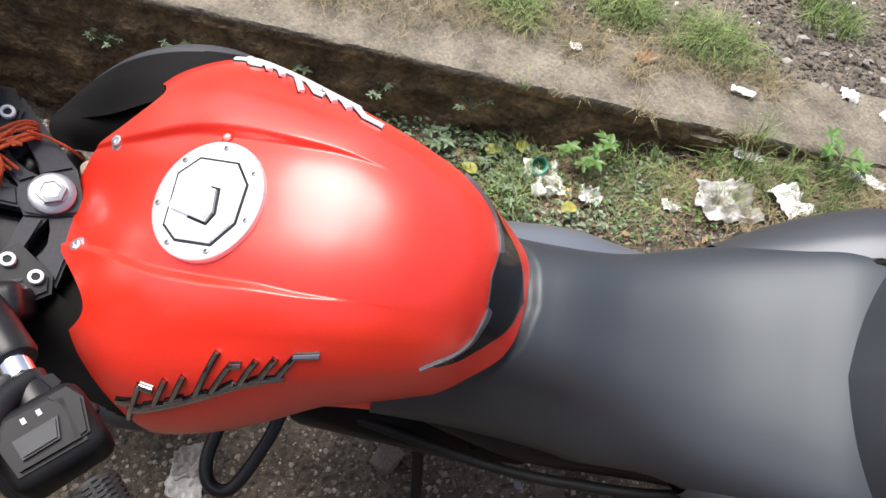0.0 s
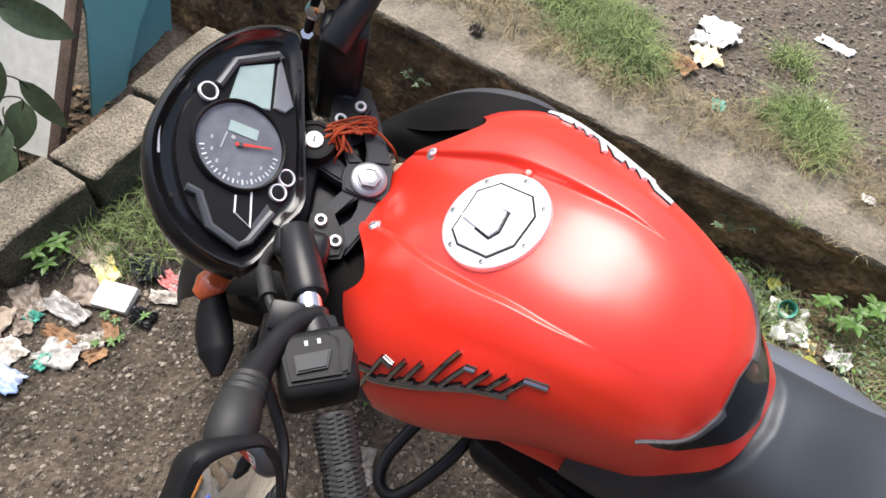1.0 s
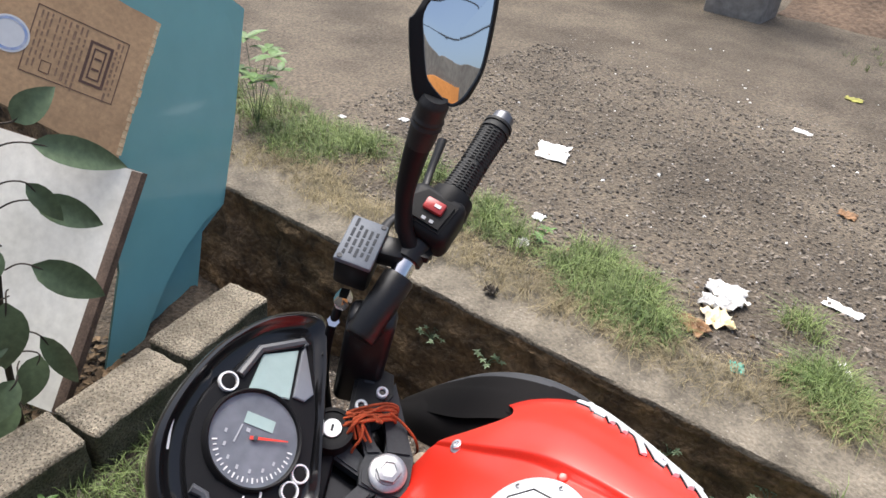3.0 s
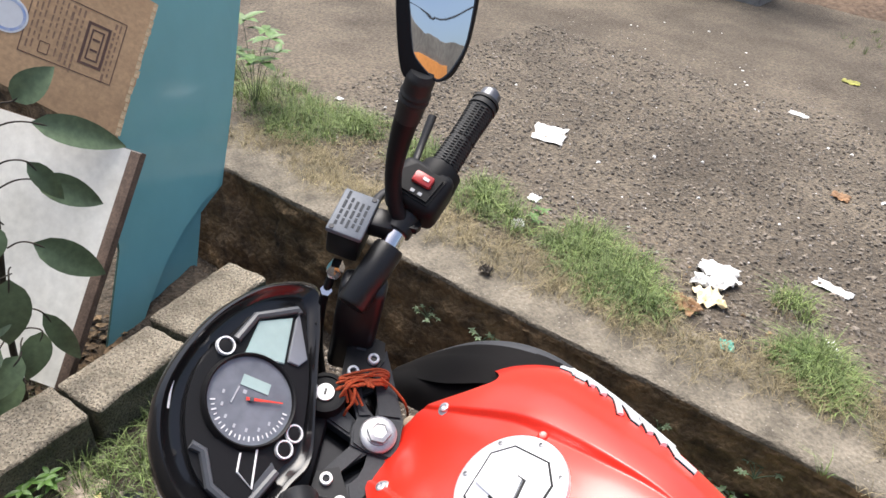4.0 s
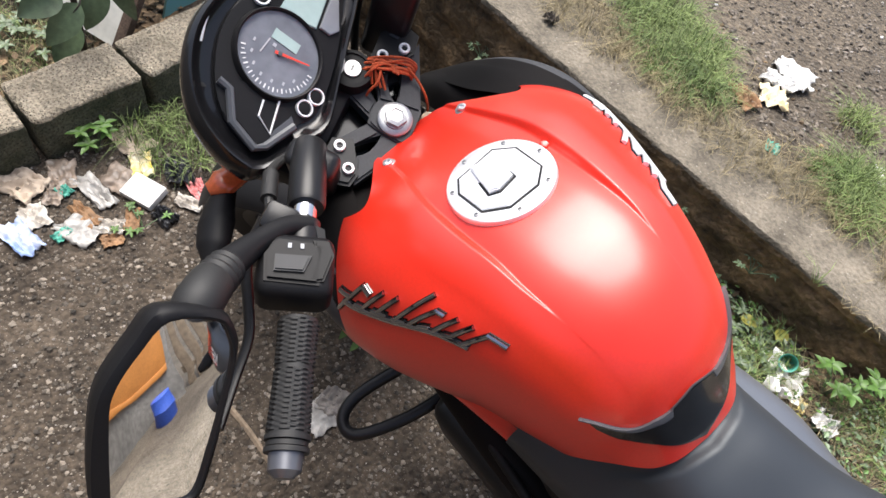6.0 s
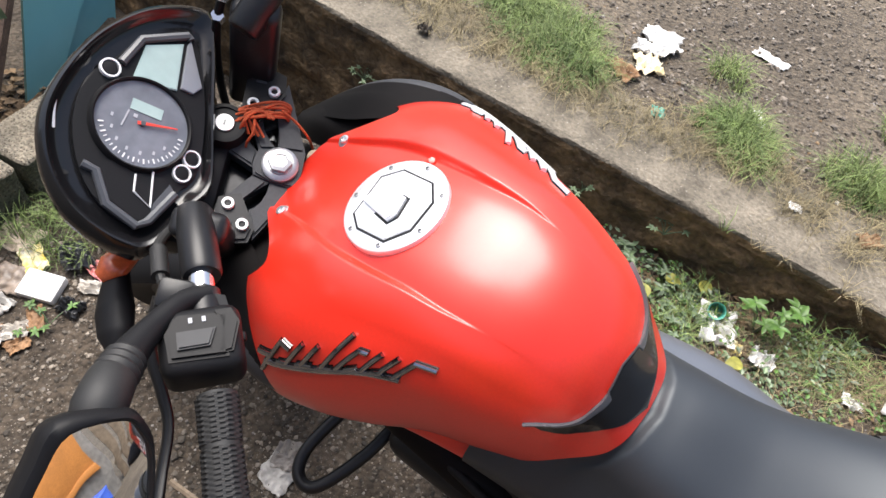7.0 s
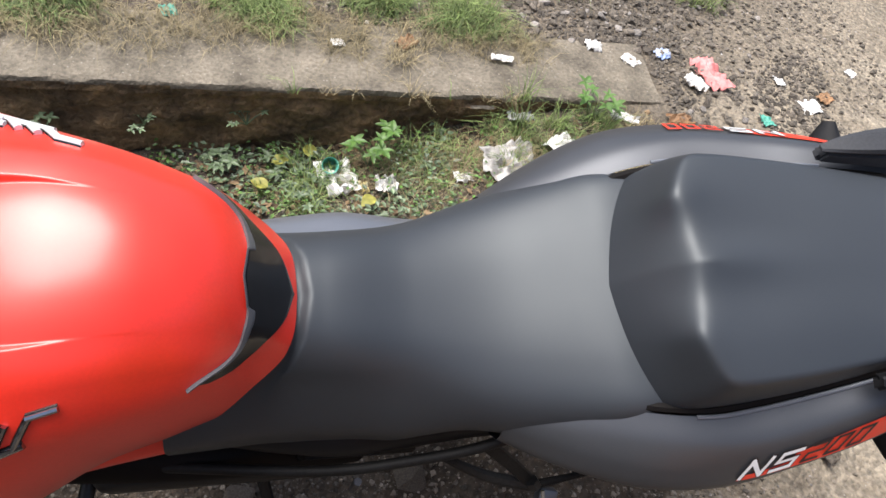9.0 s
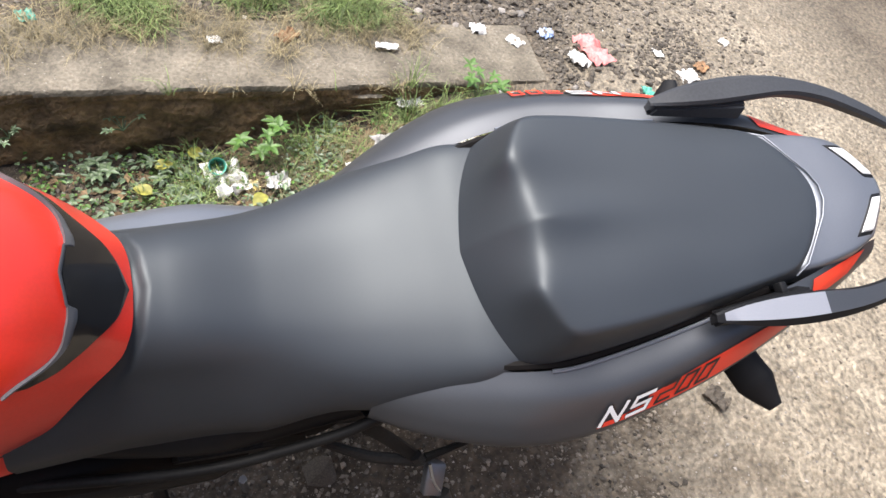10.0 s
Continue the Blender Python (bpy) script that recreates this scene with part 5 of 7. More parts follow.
        part("horn_button", turned([(0, 0), (0.009, 0), (0.008, 0.006), (0, 0.007)], 20), BLACK_PLASTIC, house, m=Matrix.Translation((0.022, 0.008, 0.006)) @ Matrix.Rotation(radians(90), 4, "Y"))
    else:
        kill = part("kill_switch", box(0.025, 0.016, 0.008, 0.003, at=(-0.002, 0.004, 0.031)), RED_BUTTON, house, "red engine kill switch")
        part("switch_mark", box(0.008, 0.004, 0.001, at=(0.002, 0.004, 0.0356)), WHITE_MARK, house)
        for x in (-0.006, 0.004):
            part("switch_mark", box(0.005, 0.004, 0.001, at=(x, -0.014, 0.0305)), GREY_MARK, house)
        part("throttle_drum", turned([(0, -0.02), (0.026, -0.02), (0.028, 0.0), (0.024, 0.018), (0, 0.02)], 28), BLACK_PLASTIC, house, m=Matrix.Translation((0.004, 0.022, -0.002)) @ Matrix.Rotation(radians(90), 4, "X"))
    perch = part("lever_perch", box(0.034, 0.030, 0.026, 0.006, at=(-0.056, side * 0.205, 0.132)), BLACK_METAL, bike, "black lever perch", STEER)
    part("lever", tube(mirrored([(-0.070, 0.208, 0.128), (-0.070, 0.250, 0.118), (-0.051, 0.288, 0.112), (-0.037, 0.318, 0.112), (-0.032, 0.357, 0.118), (-0.026, 0.402, 0.135)], side), [0.009, 0.008, 0.007, 0.0065, 0.0065, 0.008], 12, flat=0.7), BLACK_METAL, perch, "black control lever")

# ---- instrument console ----
COWL = [(-0.017, 0.138), (0.036, 0.162), (0.056, 0.121), (0.069, 0.068), (0.081, 0.017), (0.094, -0.047), (0.077, -0.084), (0.048, -0.140), (0.020, -0.147), (-0.018, -0.137), (-0.049, -0.117), (-0.077, -0.077), (-0.090, -0.026), (-0.080, 0.036), (-0.057, 0.090)]


def ringed(points, steps=5):
    p = [Vector((x, y, 0)) for x, y in points]
    n = len(p)
    out = []
    for k in range(n):
        a, b, c, d = p[k - 1], p[k], p[(k + 1) % n], p[(k + 2) % n]
        for s in range(steps):
            t = s / steps
            q = 0.5 * (2 * b + (c - a) * t + (2 * a - 5 * b + 4 * c - d) * t * t + (3 * b - a - 3 * c + d) * t**3)
            out.append((q.x, q.y))
    return out


outline = ringed(COWL)
middle = (0.005, 0.005)


def scaled(k, z, dx=0.0, dy=0.0):
    return [(middle[0] + (x - middle[0]) * k + dx, middle[1] + (y - middle[1]) * k + dy, z) for x, y in outline]


rows = [scaled(0.78, -0.006), scaled(0.86, -0.005), scaled(0.90, 0.002), scaled(0.94, 0.005), scaled(0.985, 0.0), scaled(1.0, -0.012), scaled(1.0, -0.026, 0.003), scaled(0.95, -0.060, 0.012), scaled(0.72, -0.12, 0.030)]
bm, vv = grid_mesh(rows, closed=True)
bm.faces.new(vv[0])
bm.faces.new(vv[-1][::-1])
console = part("instrument_console", bm, COWL_BLACK, bike, "black instrument console with a round tachometer", CONSOLE, sharp=60)
part("console_panel", prism(ringed([(-0.040, 0.056), (-0.022, 0.088), (0.026, 0.122), (0.056, 0.060), (0.070, 0.0), (0.072, -0.045), (0.054, -0.070), (0.036, -0.110), (0.024, -0.118), (-0.012, -0.106), (-0.040, -0.078), (-0.060, -0.030), (-0.060, 0.020)], 3), 0.006, m=Matrix.Translation((0, 0, -0.005)), bevel=0.002), BLACK_PLASTIC, console)
dial_m = Matrix.Translation((0.003, -0.008, 0.001))
dial = part("tachometer", turned([(0.0482, 0.004), (0.0488, 0.0075), (0.0505, 0.0085), (0.0525, 0.005), (0.0535, 0.0), (0.0482, 0.0), (0.0482, 0.004)], 56), BLACK_PLASTIC, console, m=dial_m)
part("dial_face", turned([(0, 0.003), (0.0485, 0.003), (0.0485, 0.0), (0, 0.0)], 48), DIAL_FACE, console, m=dial_m)
for k in range(23):
    a = radians(-160 + 7.2 * k)
    part("dial_mark", box(0.0035 if k % 2 else 0.0055, 0.0011 if k % 2 else 0.0016, 0.0006, at=(0.0415, 0, 0)), WHITE_MARK, console, m=dial_m @ Matrix.Rotation(a, 4, "Z") @ Matrix.Translation((0, 0, 0.0036)))
part("dial_window", box(0.033, 0.0125, 0.0008, 0.0, at=(0.000, 0.0180, 0.0036)), LCD, console, m=dial_m)
part("dial_caption", box(0.0016, 0.020, 0.0008, 0.0, at=(-0.018, -0.003, 0.0036)), GREY_MARK, console, m=dial_m @ Matrix.Rotation(radians(-8), 4, "Z"))
part("needle", prism([(-0.006, -0.0018), (0.036, -0.0005), (0.036, 0.0005), (-0.006, 0.0018)], 0.0012, m=Matrix.Translation((0, 0, 0.0055))), NEEDLE, console, m=dial_m @ Matrix.Rotation(radians(14), 4, "Z"))
for k, (x, y, w) in enumerate(((-0.031, -0.002, 0.0045), (-0.028, -0.015, 0.0045), (-0.020, -0.026, 0.0045), (-0.008, -0.032, 0.0045), (0.006, -0.032, 0.0045), (0.019, -0.027, 0.0045), (0.028, -0.017, 0.0045), (-0.009, 0.006, 0.0075))):
    part("dial_figure", box(w * 0.55, 0.0042, 0.0006, at=(x, y, 0.0034)), GREY_MARK, console, m=dial_m)
part("needle_hub", turned([(0, 0.003), (0.003, 0.003), (0.0027, 0.0068), (0, 0.0072)], 18), TRIM_GREY, console, m=dial_m)
part("display_window", prism([(-0.020, 0.036), (0.027, 0.046), (0.020, 0.104), (-0.017, 0.082)], 0.003, m=Matrix.Translation((0, 0, 0.0005)), bevel=0.001), LCD, console, "pale green display")
part("display_trim", prism([(0.030, 0.050), (0.044, 0.050), (0.052, 0.062), (0.026, 0.112), (0.024, 0.104)], 0.004, m=Matrix.Translation((0, 0, 0.0005)), bevel=0.001), SILVER_PAINT, console, "silver trim")
part("display_surround", tube([(-0.034, 0.050, 0.003), (-0.022, 0.086, 0.003), (0.022, 0.116, 0.003), (0.026, 0.112, 0.003)], 0.0050, 8, curved=False), TRIM_GREY, console)
part("warning_panel", prism([(-0.036, -0.074), (-0.022, -0.074), (-0.006, -0.100), (0.026, -0.112), (0.034, -0.106), (0.050, -0.068), (0.040, -0.056), (0.010, -0.064), (-0.014, -0.056)], 0.003, m=Matrix.Translation((0, 0, 0.0005)), bevel=0.001), BLACK_PLASTIC, console)
part("panel_trim", tube([(-0.040, -0.072, 0.003), (-0.026, -0.074, 0.003), (-0.008, -0.104, 0.003), (0.026, -0.117, 0.003), (0.036, -0.109, 0.003), (0.055, -0.070, 0.003)], 0.0050, 8, curved=False), TRIM_GREY, console, "grey trim line")
part("chevron_line", tube([(0.011, -0.064, 0.0045), (0.014, -0.083, 0.0045), (0.034, -0.094, 0.0045), (0.027, -0.055, 0.0045)], 0.0013, 6, curved=False), WHITE_MARK, console, "thin silver chevron line")
part("panel_facet", prism([(0.036, -0.088), (0.036, -0.104), (0.053, -0.068), (0.047, -0.062)], 0.004, m=Matrix.Translation((0, 0, 0.001)), bevel=0.0008), TRIM_GREY, console)
for x, y, r in ((-0.043, 0.038, 0.0110), (0.062, -0.025, 0.0105), (0.056, -0.045, 0.0105)):
    ring = part("button_ring", turned([(r * 0.74, 0.002), (r * 0.78, 0.006), (r * 0.95, 0.006), (r, 0.002), (r * 0.74, 0.002)], 28), BRIGHT_RING, console, "bright ring round a button", m=Matrix.Translation((x, y, 0)))
    part("console_button", turned([(0, 0.0), (r * 0.72, 0.0), (r * 0.66, 0.005), (0, 0.006)], 22), BLACK_PLASTIC, console, m=Matrix.Translation((x, y, 0)))
# white strip modelled in place of the highlight along the cowl's edge
part("cowl_reflex", tube([(-0.080, 0.006, -0.005), (-0.079, -0.020, -0.004), (-0.073, -0.044, -0.006)], 0.0022, 8), WHITE_PRINT, console, "pale strip painted as a highlight")
part("headlamp", lofted([-0.085, -0.06, -0.02, 0.03], [[(0, -0.07), (.05, -0.075), (.08, -0.11), (.05, -0.17)], [(0, -0.04), (.07, -0.05), (.11, -0.10), (.06, -0.20)], [(0, -0.04), (.08, -0.05), (.12, -0.10), (.06, -0.21)], [(0, -0.06), (.08, -0.065), (.11, -0.10), (.06, -0.20)]], 16, 24), GLOSS_BLACK, bike, "black headlamp cowl", STEER @ Matrix.Translation((-0.135, 0, 0.0)))

# ---- indicators ----
for side in (-1, 1):
    drop = 0.0 if side < 0 else 0.09
    stalk = part("front_indicator", tube(mirrored([(-0.160, 0.140, -0.085 - drop), (-0.155, 0.172, -0.072 - drop), (-0.146, 0.200, -0.060 - drop), (-0.136, 0.228 - drop, -0.050 - drop), (-0.129, 0.254 - drop, -0.045 - drop)], side), [0.013, 0.021, 0.026, 0.023, 0.007], 18, flat=0.7), BLACK_PLASTIC, bike, "black front indicator", STEER)
    part("indicator_lens", tube(mirrored([(-0.150, 0.120, -0.075 - drop), (-0.165, 0.148, -0.072 - drop), (-0.176, 0.162, -0.074 - drop)], side), [0.018, 0.024, 0.012], 14, flat=0.7), AMBER, stalk, "amber indicator lens")
    rear = part("rear_indicator", tube([(1.02, side * 0.10, 1.00), (1.03, side * 0.16, 0.985), (1.05, side * 0.21, 0.985), (1.065, side * 0.245, 0.99)], [0.012, 0.024, 0.026, 0.010], 16, flat=0.5), BLACK_PLASTIC, bike, "black rear indicator")

# ---- brake reservoir, cables ----
res_m = STEER @ Matrix.Translation((-0.090, 0.196, 0.120)) @ Matrix.Rotation(radians(-8), 4, "Z")
reservoir = part("brake_reservoir", box(0.042, 0.062, 0.046, 0.006, at=(0, 0, 0)), BLACK_PLASTIC, bike, "black brake fluid reservoir with a grey lid", res_m)
part("reservoir_lid", box(0.044, 0.066, 0.008, 0.003, at=(0, 0, 0.027)), LID_GREY, reservoir)
for k in range(5):
    at = -0.024 + 0.003 * (k % 2)
    while at < 0.020:
        run = 0.006 + 0.006 * ((k * 7 + round(at * 1000)) % 3) / 2
        part("lid_print", box(0.0032, run, 0.0006, at=(-0.014 + 0.0068 * k, at + run / 2, 0.0313)), LID_PRINT, reservoir)
        at += run + 0.0028
for y in (-0.028, 0.028):
    part("lid_screw", turned([(0, 0), (0.0032, 0), (0.003, 0.001), (0, 0.001)], 12), CAST_BLACK, reservoir, m=Matrix.Translation((0.016 * (1 if y > 0 else -1), y, 0.031)))
hose = part("brake_hose", tube([(-0.096, 0.152, 0.102), (-0.100, 0.140, 0.080), (-0.104, 0.130, 0.035), (-0.100, 0.115, -0.04), (-0.080, 0.09, -0.14)], 0.0055, 10), BLACK_PLASTIC, bike, "black brake hose", STEER)
part("banjo_bolt", turned([(0, -0.012), (0.010, -0.012), (0.0105, 0.0), (0.009, 0.010), (0, 0.012)], 6), CHROME, hose, m=Matrix.Translation((-0.096, 0.148, 0.098)) @ Matrix.Rotation(radians(60), 4, "X"))
part("hose_nut", turned([(0, -0.009), (0.0075, -0.009), (0.0075, 0.009), (0, 0.009)], 6), CHROME, hose, m=Matrix.Translation((-0.1015, 0.136, 0.064)) @ Matrix.Rotation(radians(20), 4, "X"))
part("clutch_cable", tube([(-0.066, -0.205, 0.118), (-0.088, -0.165, 0.10), (-0.092, -0.135, 0.07), (-0.080, -0.10, 0.03), (-0.06, -0.07, -0.06), (0.0, -0.06, -0.16)], 0.005, 10), RUBBER, bike, "black clutch cable", STEER)
part("cable_adjuster", tube([(-0.078, -0.185, 0.110), (-0.090, -0.155, 0.090)], 0.0085, 12, curved=False), RUBBER, bike, "rubber cable boot", STEER)
part("wiring_loom", tube([(-0.050, -0.235, 0.10), (-0.085, -0.240, 0.02), (-0.10, -0.215, -0.08), (-0.085, -0.150, -0.16), (-0.03, -0.08, -0.22)], 0.006, 10), RUBBER, bike, "black wiring loom", STEER)

# ---- mirrors ----
def mirror(side):
    spine = [(-0.030, 0.200, 0.138), (-0.047, 0.213, 0.150), (-0.0614, 0.240, 0.170), (-0.0715, 0.271, 0.192), (-0.0759, 0.3005, 0.214)] if side < 0 else [(-0.024, 0.204, 0.132), (-0.046, 0.218, 0.160), (-0.056, 0.232, 0.200), (-0.056, 0.242, 0.250), (-0.052, 0.248, 0.296)]
    stem = part("mirror", tube(mirrored(spine, side), [0.0115, 0.0108, 0.0112, 0.0150, 0.017] if side < 0 else [0.0105, 0.0098, 0.0100, 0.0128, 0.0150], 16), BLACK_PLASTIC, bike, "black rear-view mirror on a curved stem", STEER)
    a, b = Vector(spine[3]), Vector(spine[4])
    steps = (-0.05, 0.05, 0.15, 0.25, 0.35, 0.45, 0.55, 0.7, 1.05, 1.4) if side < 0 else (0.45, 0.75, 0.95, 1.03, 1.11, 1.19, 1.27, 1.4, 1.6, 1.75)
    girth = (0.0146, 0.0172, 0.0160, 0.0180, 0.0165, 0.0186, 0.0172, 0.0188, 0.0200, 0.015) if side < 0 else (0.0138, 0.0150, 0.0152, 0.0168, 0.0153, 0.0168, 0.0153, 0.0152, 0.0156, 0.012)
    line = [a.lerp(b, k) for k in steps]
    if side < 0:
        line[-2:] = [Vector((-0.0745, 0.312, 0.224)), Vector((-0.0770, 0.340, 0.218))]
    part("mirror_boot", tube(mirrored(line, side), girth, 20, steps=3), RUBBER, stem)
    part("mirror_nut", turned([(0, 0), (0.009, 0), (0.009, 0.010), (0, 0.010)], 6), BLACK_METAL, stem, m=Matrix.Translation((-0.018, side * 0.206, 0.136)))
    base = Vector((-0.066, 0.306, 0.244) if side < 0 else (-0.046, 0.252, 0.318))
    along = Vector((0.047, 0.924, -0.379) if side < 0 else (-0.099, 0.555, 0.826)).normalized()
    face = Vector((0.653, 0.259, 0.712) if side < 0 else (0.055, -0.825, 0.56))
    face = (face - along * face.dot(along)).normalized()
    across = along.cross(face)
    # the shell's rim and the glass's edge, point by point round the head
    rim = [(.0009, -.0146), (.0033, .0129), (.0069, .0240), (.0190, .0324), (.0488, .0409), (.1088, .0429), (.1175, .0378), (.1305, .0050), (.1147, -.0151), (.0820, -.0331), (.0721, -.0371), (.0155, -.0262)]
    edge = [(.0229, -.0109), (.0062, .0097), (.0086, .0198), (.0225, .0291), (.0484, .0375), (.1083, .0389), (.1161, .0356), (.1288, .0092), (.1085, -.0114), (.0847, -.0247), (.0600, -.0215), (.0380, -.0170)]
    if side < 0:
        rim = [(.0120, -.0340), (.0085, .0106), (.0219, .0302), (.0466, .0398), (.0880, .0453), (.1310, .0515), (.1762, .0530), (.1860, .0360), (.1920, 0), (.1860, -.0240), (.1656, -.0381), (.1150, -.0525), (.0782, -.0572), (.0379, -.0464)]
        edge = [(.0188, -.0267), (.0150, .0101), (.0260, .0241), (.0468, .0357), (.0880, .0417), (.1306, .0457), (.1720, .0466), (.1800, .0300), (.1840, 0), (.1780, -.0180), (.1673, -.0238), (.1022, -.0450), (.0753, -.0486), (.0443, -.0402)]
    cx = (0.066, 0.006) if side > 0 else (0.098, -0.003)

    def at(form, k, deep):
        out = []
        for u, v in ringed(form, 4):
            u, v = cx[0] + (u - cx[0]) * k, cx[1] + (v - cx[1]) * k
            q = base + along * u + across * v + face * deep
            out.append((q.x, side * q.y, q.z))
        return out

    bm, vv = grid_mesh([at(edge, 0.98, 0.003), at(edge, 1.0, 0.0085), at(edge, 1.03, 0.0090), at(rim, 0.99, 0.006), at(rim, 1.01, -0.002), at(rim, 0.95, -0.018), at(rim, 0.7, -0.034), at(rim, 0.3, -0.040)], closed=True)
    bm.faces.new(vv[-1])
    part("mirror_shell", bm, BLACK_PLASTIC, stem, sharp=50)
    bm, vv = grid_mesh([at(edge, 1.0, 0.0045), at(edge, 0.8, 0.0051), at(edge, 0.5, 0.0056), at(edge, 0.2, 0.0058)], closed=True)
    bm.faces.new(vv[-1])
    part("mirror_pane", bm, MIRROR, stem, "silvered mirror glass")


mirror(-1)
mirror(1)

# ---- blocks, glass, boards by the wall ----
def block(y0, y1, x0, x1, turn, name_label):
    """A cast concrete block with worn edges and a rough skin."""
    bm = box(abs(x1 - x0), y1 - y0, 0.20, 0.012, seg=2)
    bmesh.ops.subdivide_edges(bm, edges=[e for e in bm.edges if e.calc_length() > 0.05], cuts=9, use_grid_fill=True)
    for v in bm.verts:
        n = noise.noise_vector((v.co + Vector((y0 * 9, 0, 0))) * 22)
        v.co += Vector(n) * 0.0045 + Vector(noise.noise_vector(v.co * 70 + Vector((y0, 5, 1)))) * 0.0025
    m = Matrix.Translation(((x0 + x1) / 2, (y0 + y1) / 2, 0.058)) @ Matrix.Rotation(radians(turn), 4, "Z")
    lump = part("concrete_block", bm, [BLOCK, BLOCK_MOSS_SHADE], None, m=m, sharp=80)
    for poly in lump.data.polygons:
        # damp moss and side shade, both in the colour, on faces below the worn top
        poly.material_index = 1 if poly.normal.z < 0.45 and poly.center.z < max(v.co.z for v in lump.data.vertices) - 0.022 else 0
    return tagged(lump, name_label, "concrete block", "row of concrete blocks on the soil")


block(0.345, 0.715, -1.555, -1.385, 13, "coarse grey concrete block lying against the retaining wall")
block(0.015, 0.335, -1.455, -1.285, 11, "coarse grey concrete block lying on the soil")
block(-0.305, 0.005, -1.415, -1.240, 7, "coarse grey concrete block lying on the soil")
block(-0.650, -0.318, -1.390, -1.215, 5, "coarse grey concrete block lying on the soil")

SHEET_U = Vector((-0.361, 0.932, 0))
SHEET_V = Vector((-0.11, -0.05, 1.0)).normalized()


def sheet(origin, outline, thick, name_label):
    """A pane of tinted glass from an outline along the ground and up."""
    bm = bmesh.new()
    n = SHEET_U.cross(SHEET_V).normalized()
    front = [bm.verts.new(Vector(origin) + SHEET_U * a + SHEET_V * b) for a, b in outline]
    back = [bm.verts.new(v.co - n * thick) for v in front]
    bm.faces.new(front)
    bm.faces.new(back[::-1])
    k = len(front)
    for i in range(k):
        face = bm.faces.new((front[i], front[(i + 1) % k], back[(i + 1) % k], back[i]))
        face.material_index = 1
    return tagged(part("glass_sheet", bm, [TEAL_GLASS, GLASS_EDGE], None, smooth=False), name_label, "glass sheet", "stacked sheets of tinted glass")


sheet((-1.70, 0.41, -0.02), [(-0.20, 0.0), (-0.02, 0.0), (0.044, 0.056), (0.161, 0.145), (0.286, 0.212), (0.422, 0.258), (0.521, 0.270), (0.596, 0.368), (0.734, 0.625), (0.804, 0.853), (0.790, 0.93), (0.72, 1.003), (0.347, 1.134), (0.16, 1.185), (0.11, 0.8), (-0.02, 0.30)], 0.008, "teal tinted glass sheet with a clipped corner")
sheet((-1.74, 0.42, -0.02), [(-0.03, 0.0), (0.31, 0.0), (0.36, 0.10), (0.405, 0.194), (0.562, 0.24), (0.725, 0.518), (0.923, 0.925), (0.815, 1.001), (0.22, 1.18), (0.12, 0.8)], 0.008, "teal tinted glass sheet standing behind another one")

board_u, board_v = Vector((-0.10, -0.27, 0.18)).normalized(), Vector((-0.15, 0.42, 0.60)).normalized()
board_u = Matrix.Rotation(radians(-50), 3, board_v) @ board_u
board_n = board_v.cross(board_u).normalized()
board_m = Matrix((board_u, board_v, board_n)).transposed().to_4x4()
board_m.translation = Vector((-1.495, 0.045, 0.045))
board = thing("board", "white laminated chipboard panel leaning against the glass", "board", board_m)
part("laminate_face", box(0.60, 0.745, 0.0035, 0.0, at=(0.30, 0.3725, 0.0122)), WHITE_BOARD, board)
part("chipboard_core", box(0.602, 0.748, 0.022, 0.001, at=(0.299, 0.3725, -0.001)), CHIPBOARD, board)
part("edge_strip", box(0.034, 0.742, 0.006, 0.002, at=(0.016, 0.3725, 0.0135)), CHIPBOARD, board, "bare brown chipboard edge")

card_u, card_v = Vector((-0.243, -0.815, 0.525)).normalized(), Vector((-0.247, 0.576, 0.779)).normalized()
card_n = card_v.cross(card_u).normalized()
card_m = Matrix((card_u, card_v, card_n)).transposed().to_4x4()
card_m.translation = Vector((-1.796, 0.670, 1.011))
card = thing("cardboard_carton", "flattened brown cardboard carton with torn edge and printed marks", "cardboard", card_m)
torn = [(0.0, 0.0)]
for k in range(1, 24):
    torn.append((0.008 * noise.noise((k * 0.9, 3, 1)), -0.43 * k / 24))
torn += [(0.0, -0.436), (0.62, -0.33), (0.62, 0.03)]
for k in range(1, 20):
    torn.append((0.62 - 0.62 * k / 20, 0.03 - 0.03 * k / 20 + 0.005 * noise.noise((k * 1.3, 8, 1))))
part("carton_panel", prism(torn[::-1], 0.006, bevel=0.0), CARDBOARD, card, smooth=False)


def print_bar(x, y, sx, sy, name="printed_bar", ink=None):
    part(name, box(sx, sy, 0.0006), ink or CARD_INK, card, m=Matrix.Translation((x, y, 0.0066)))


def printed_frame(x0, x1, y0, y1, wide):
    for x in (x0, x1):
        print_bar(x, (y0 + y1) / 2, wide, abs(y1 - y0) + wide)
    for y in (y0, y1):
        print_bar((x0 + x1) / 2, y, abs(x1 - x0) - wide, wide)


printed_frame(0.066, 0.306, -0.098, -0.281, 0.0022)
printed_frame(0.104, 0.160, -0.134, -0.250, 0.0075)
printed_frame(0.117, 0.147, -0.150, -0.234, 0.0045)
for y in (-0.176, -0.206):
    print_bar(0.132, y, 0.020, 0.006)
printed_frame(0.238, 0.262, -0.236, -0.266, 0.0020)
rng = random.Random(77)
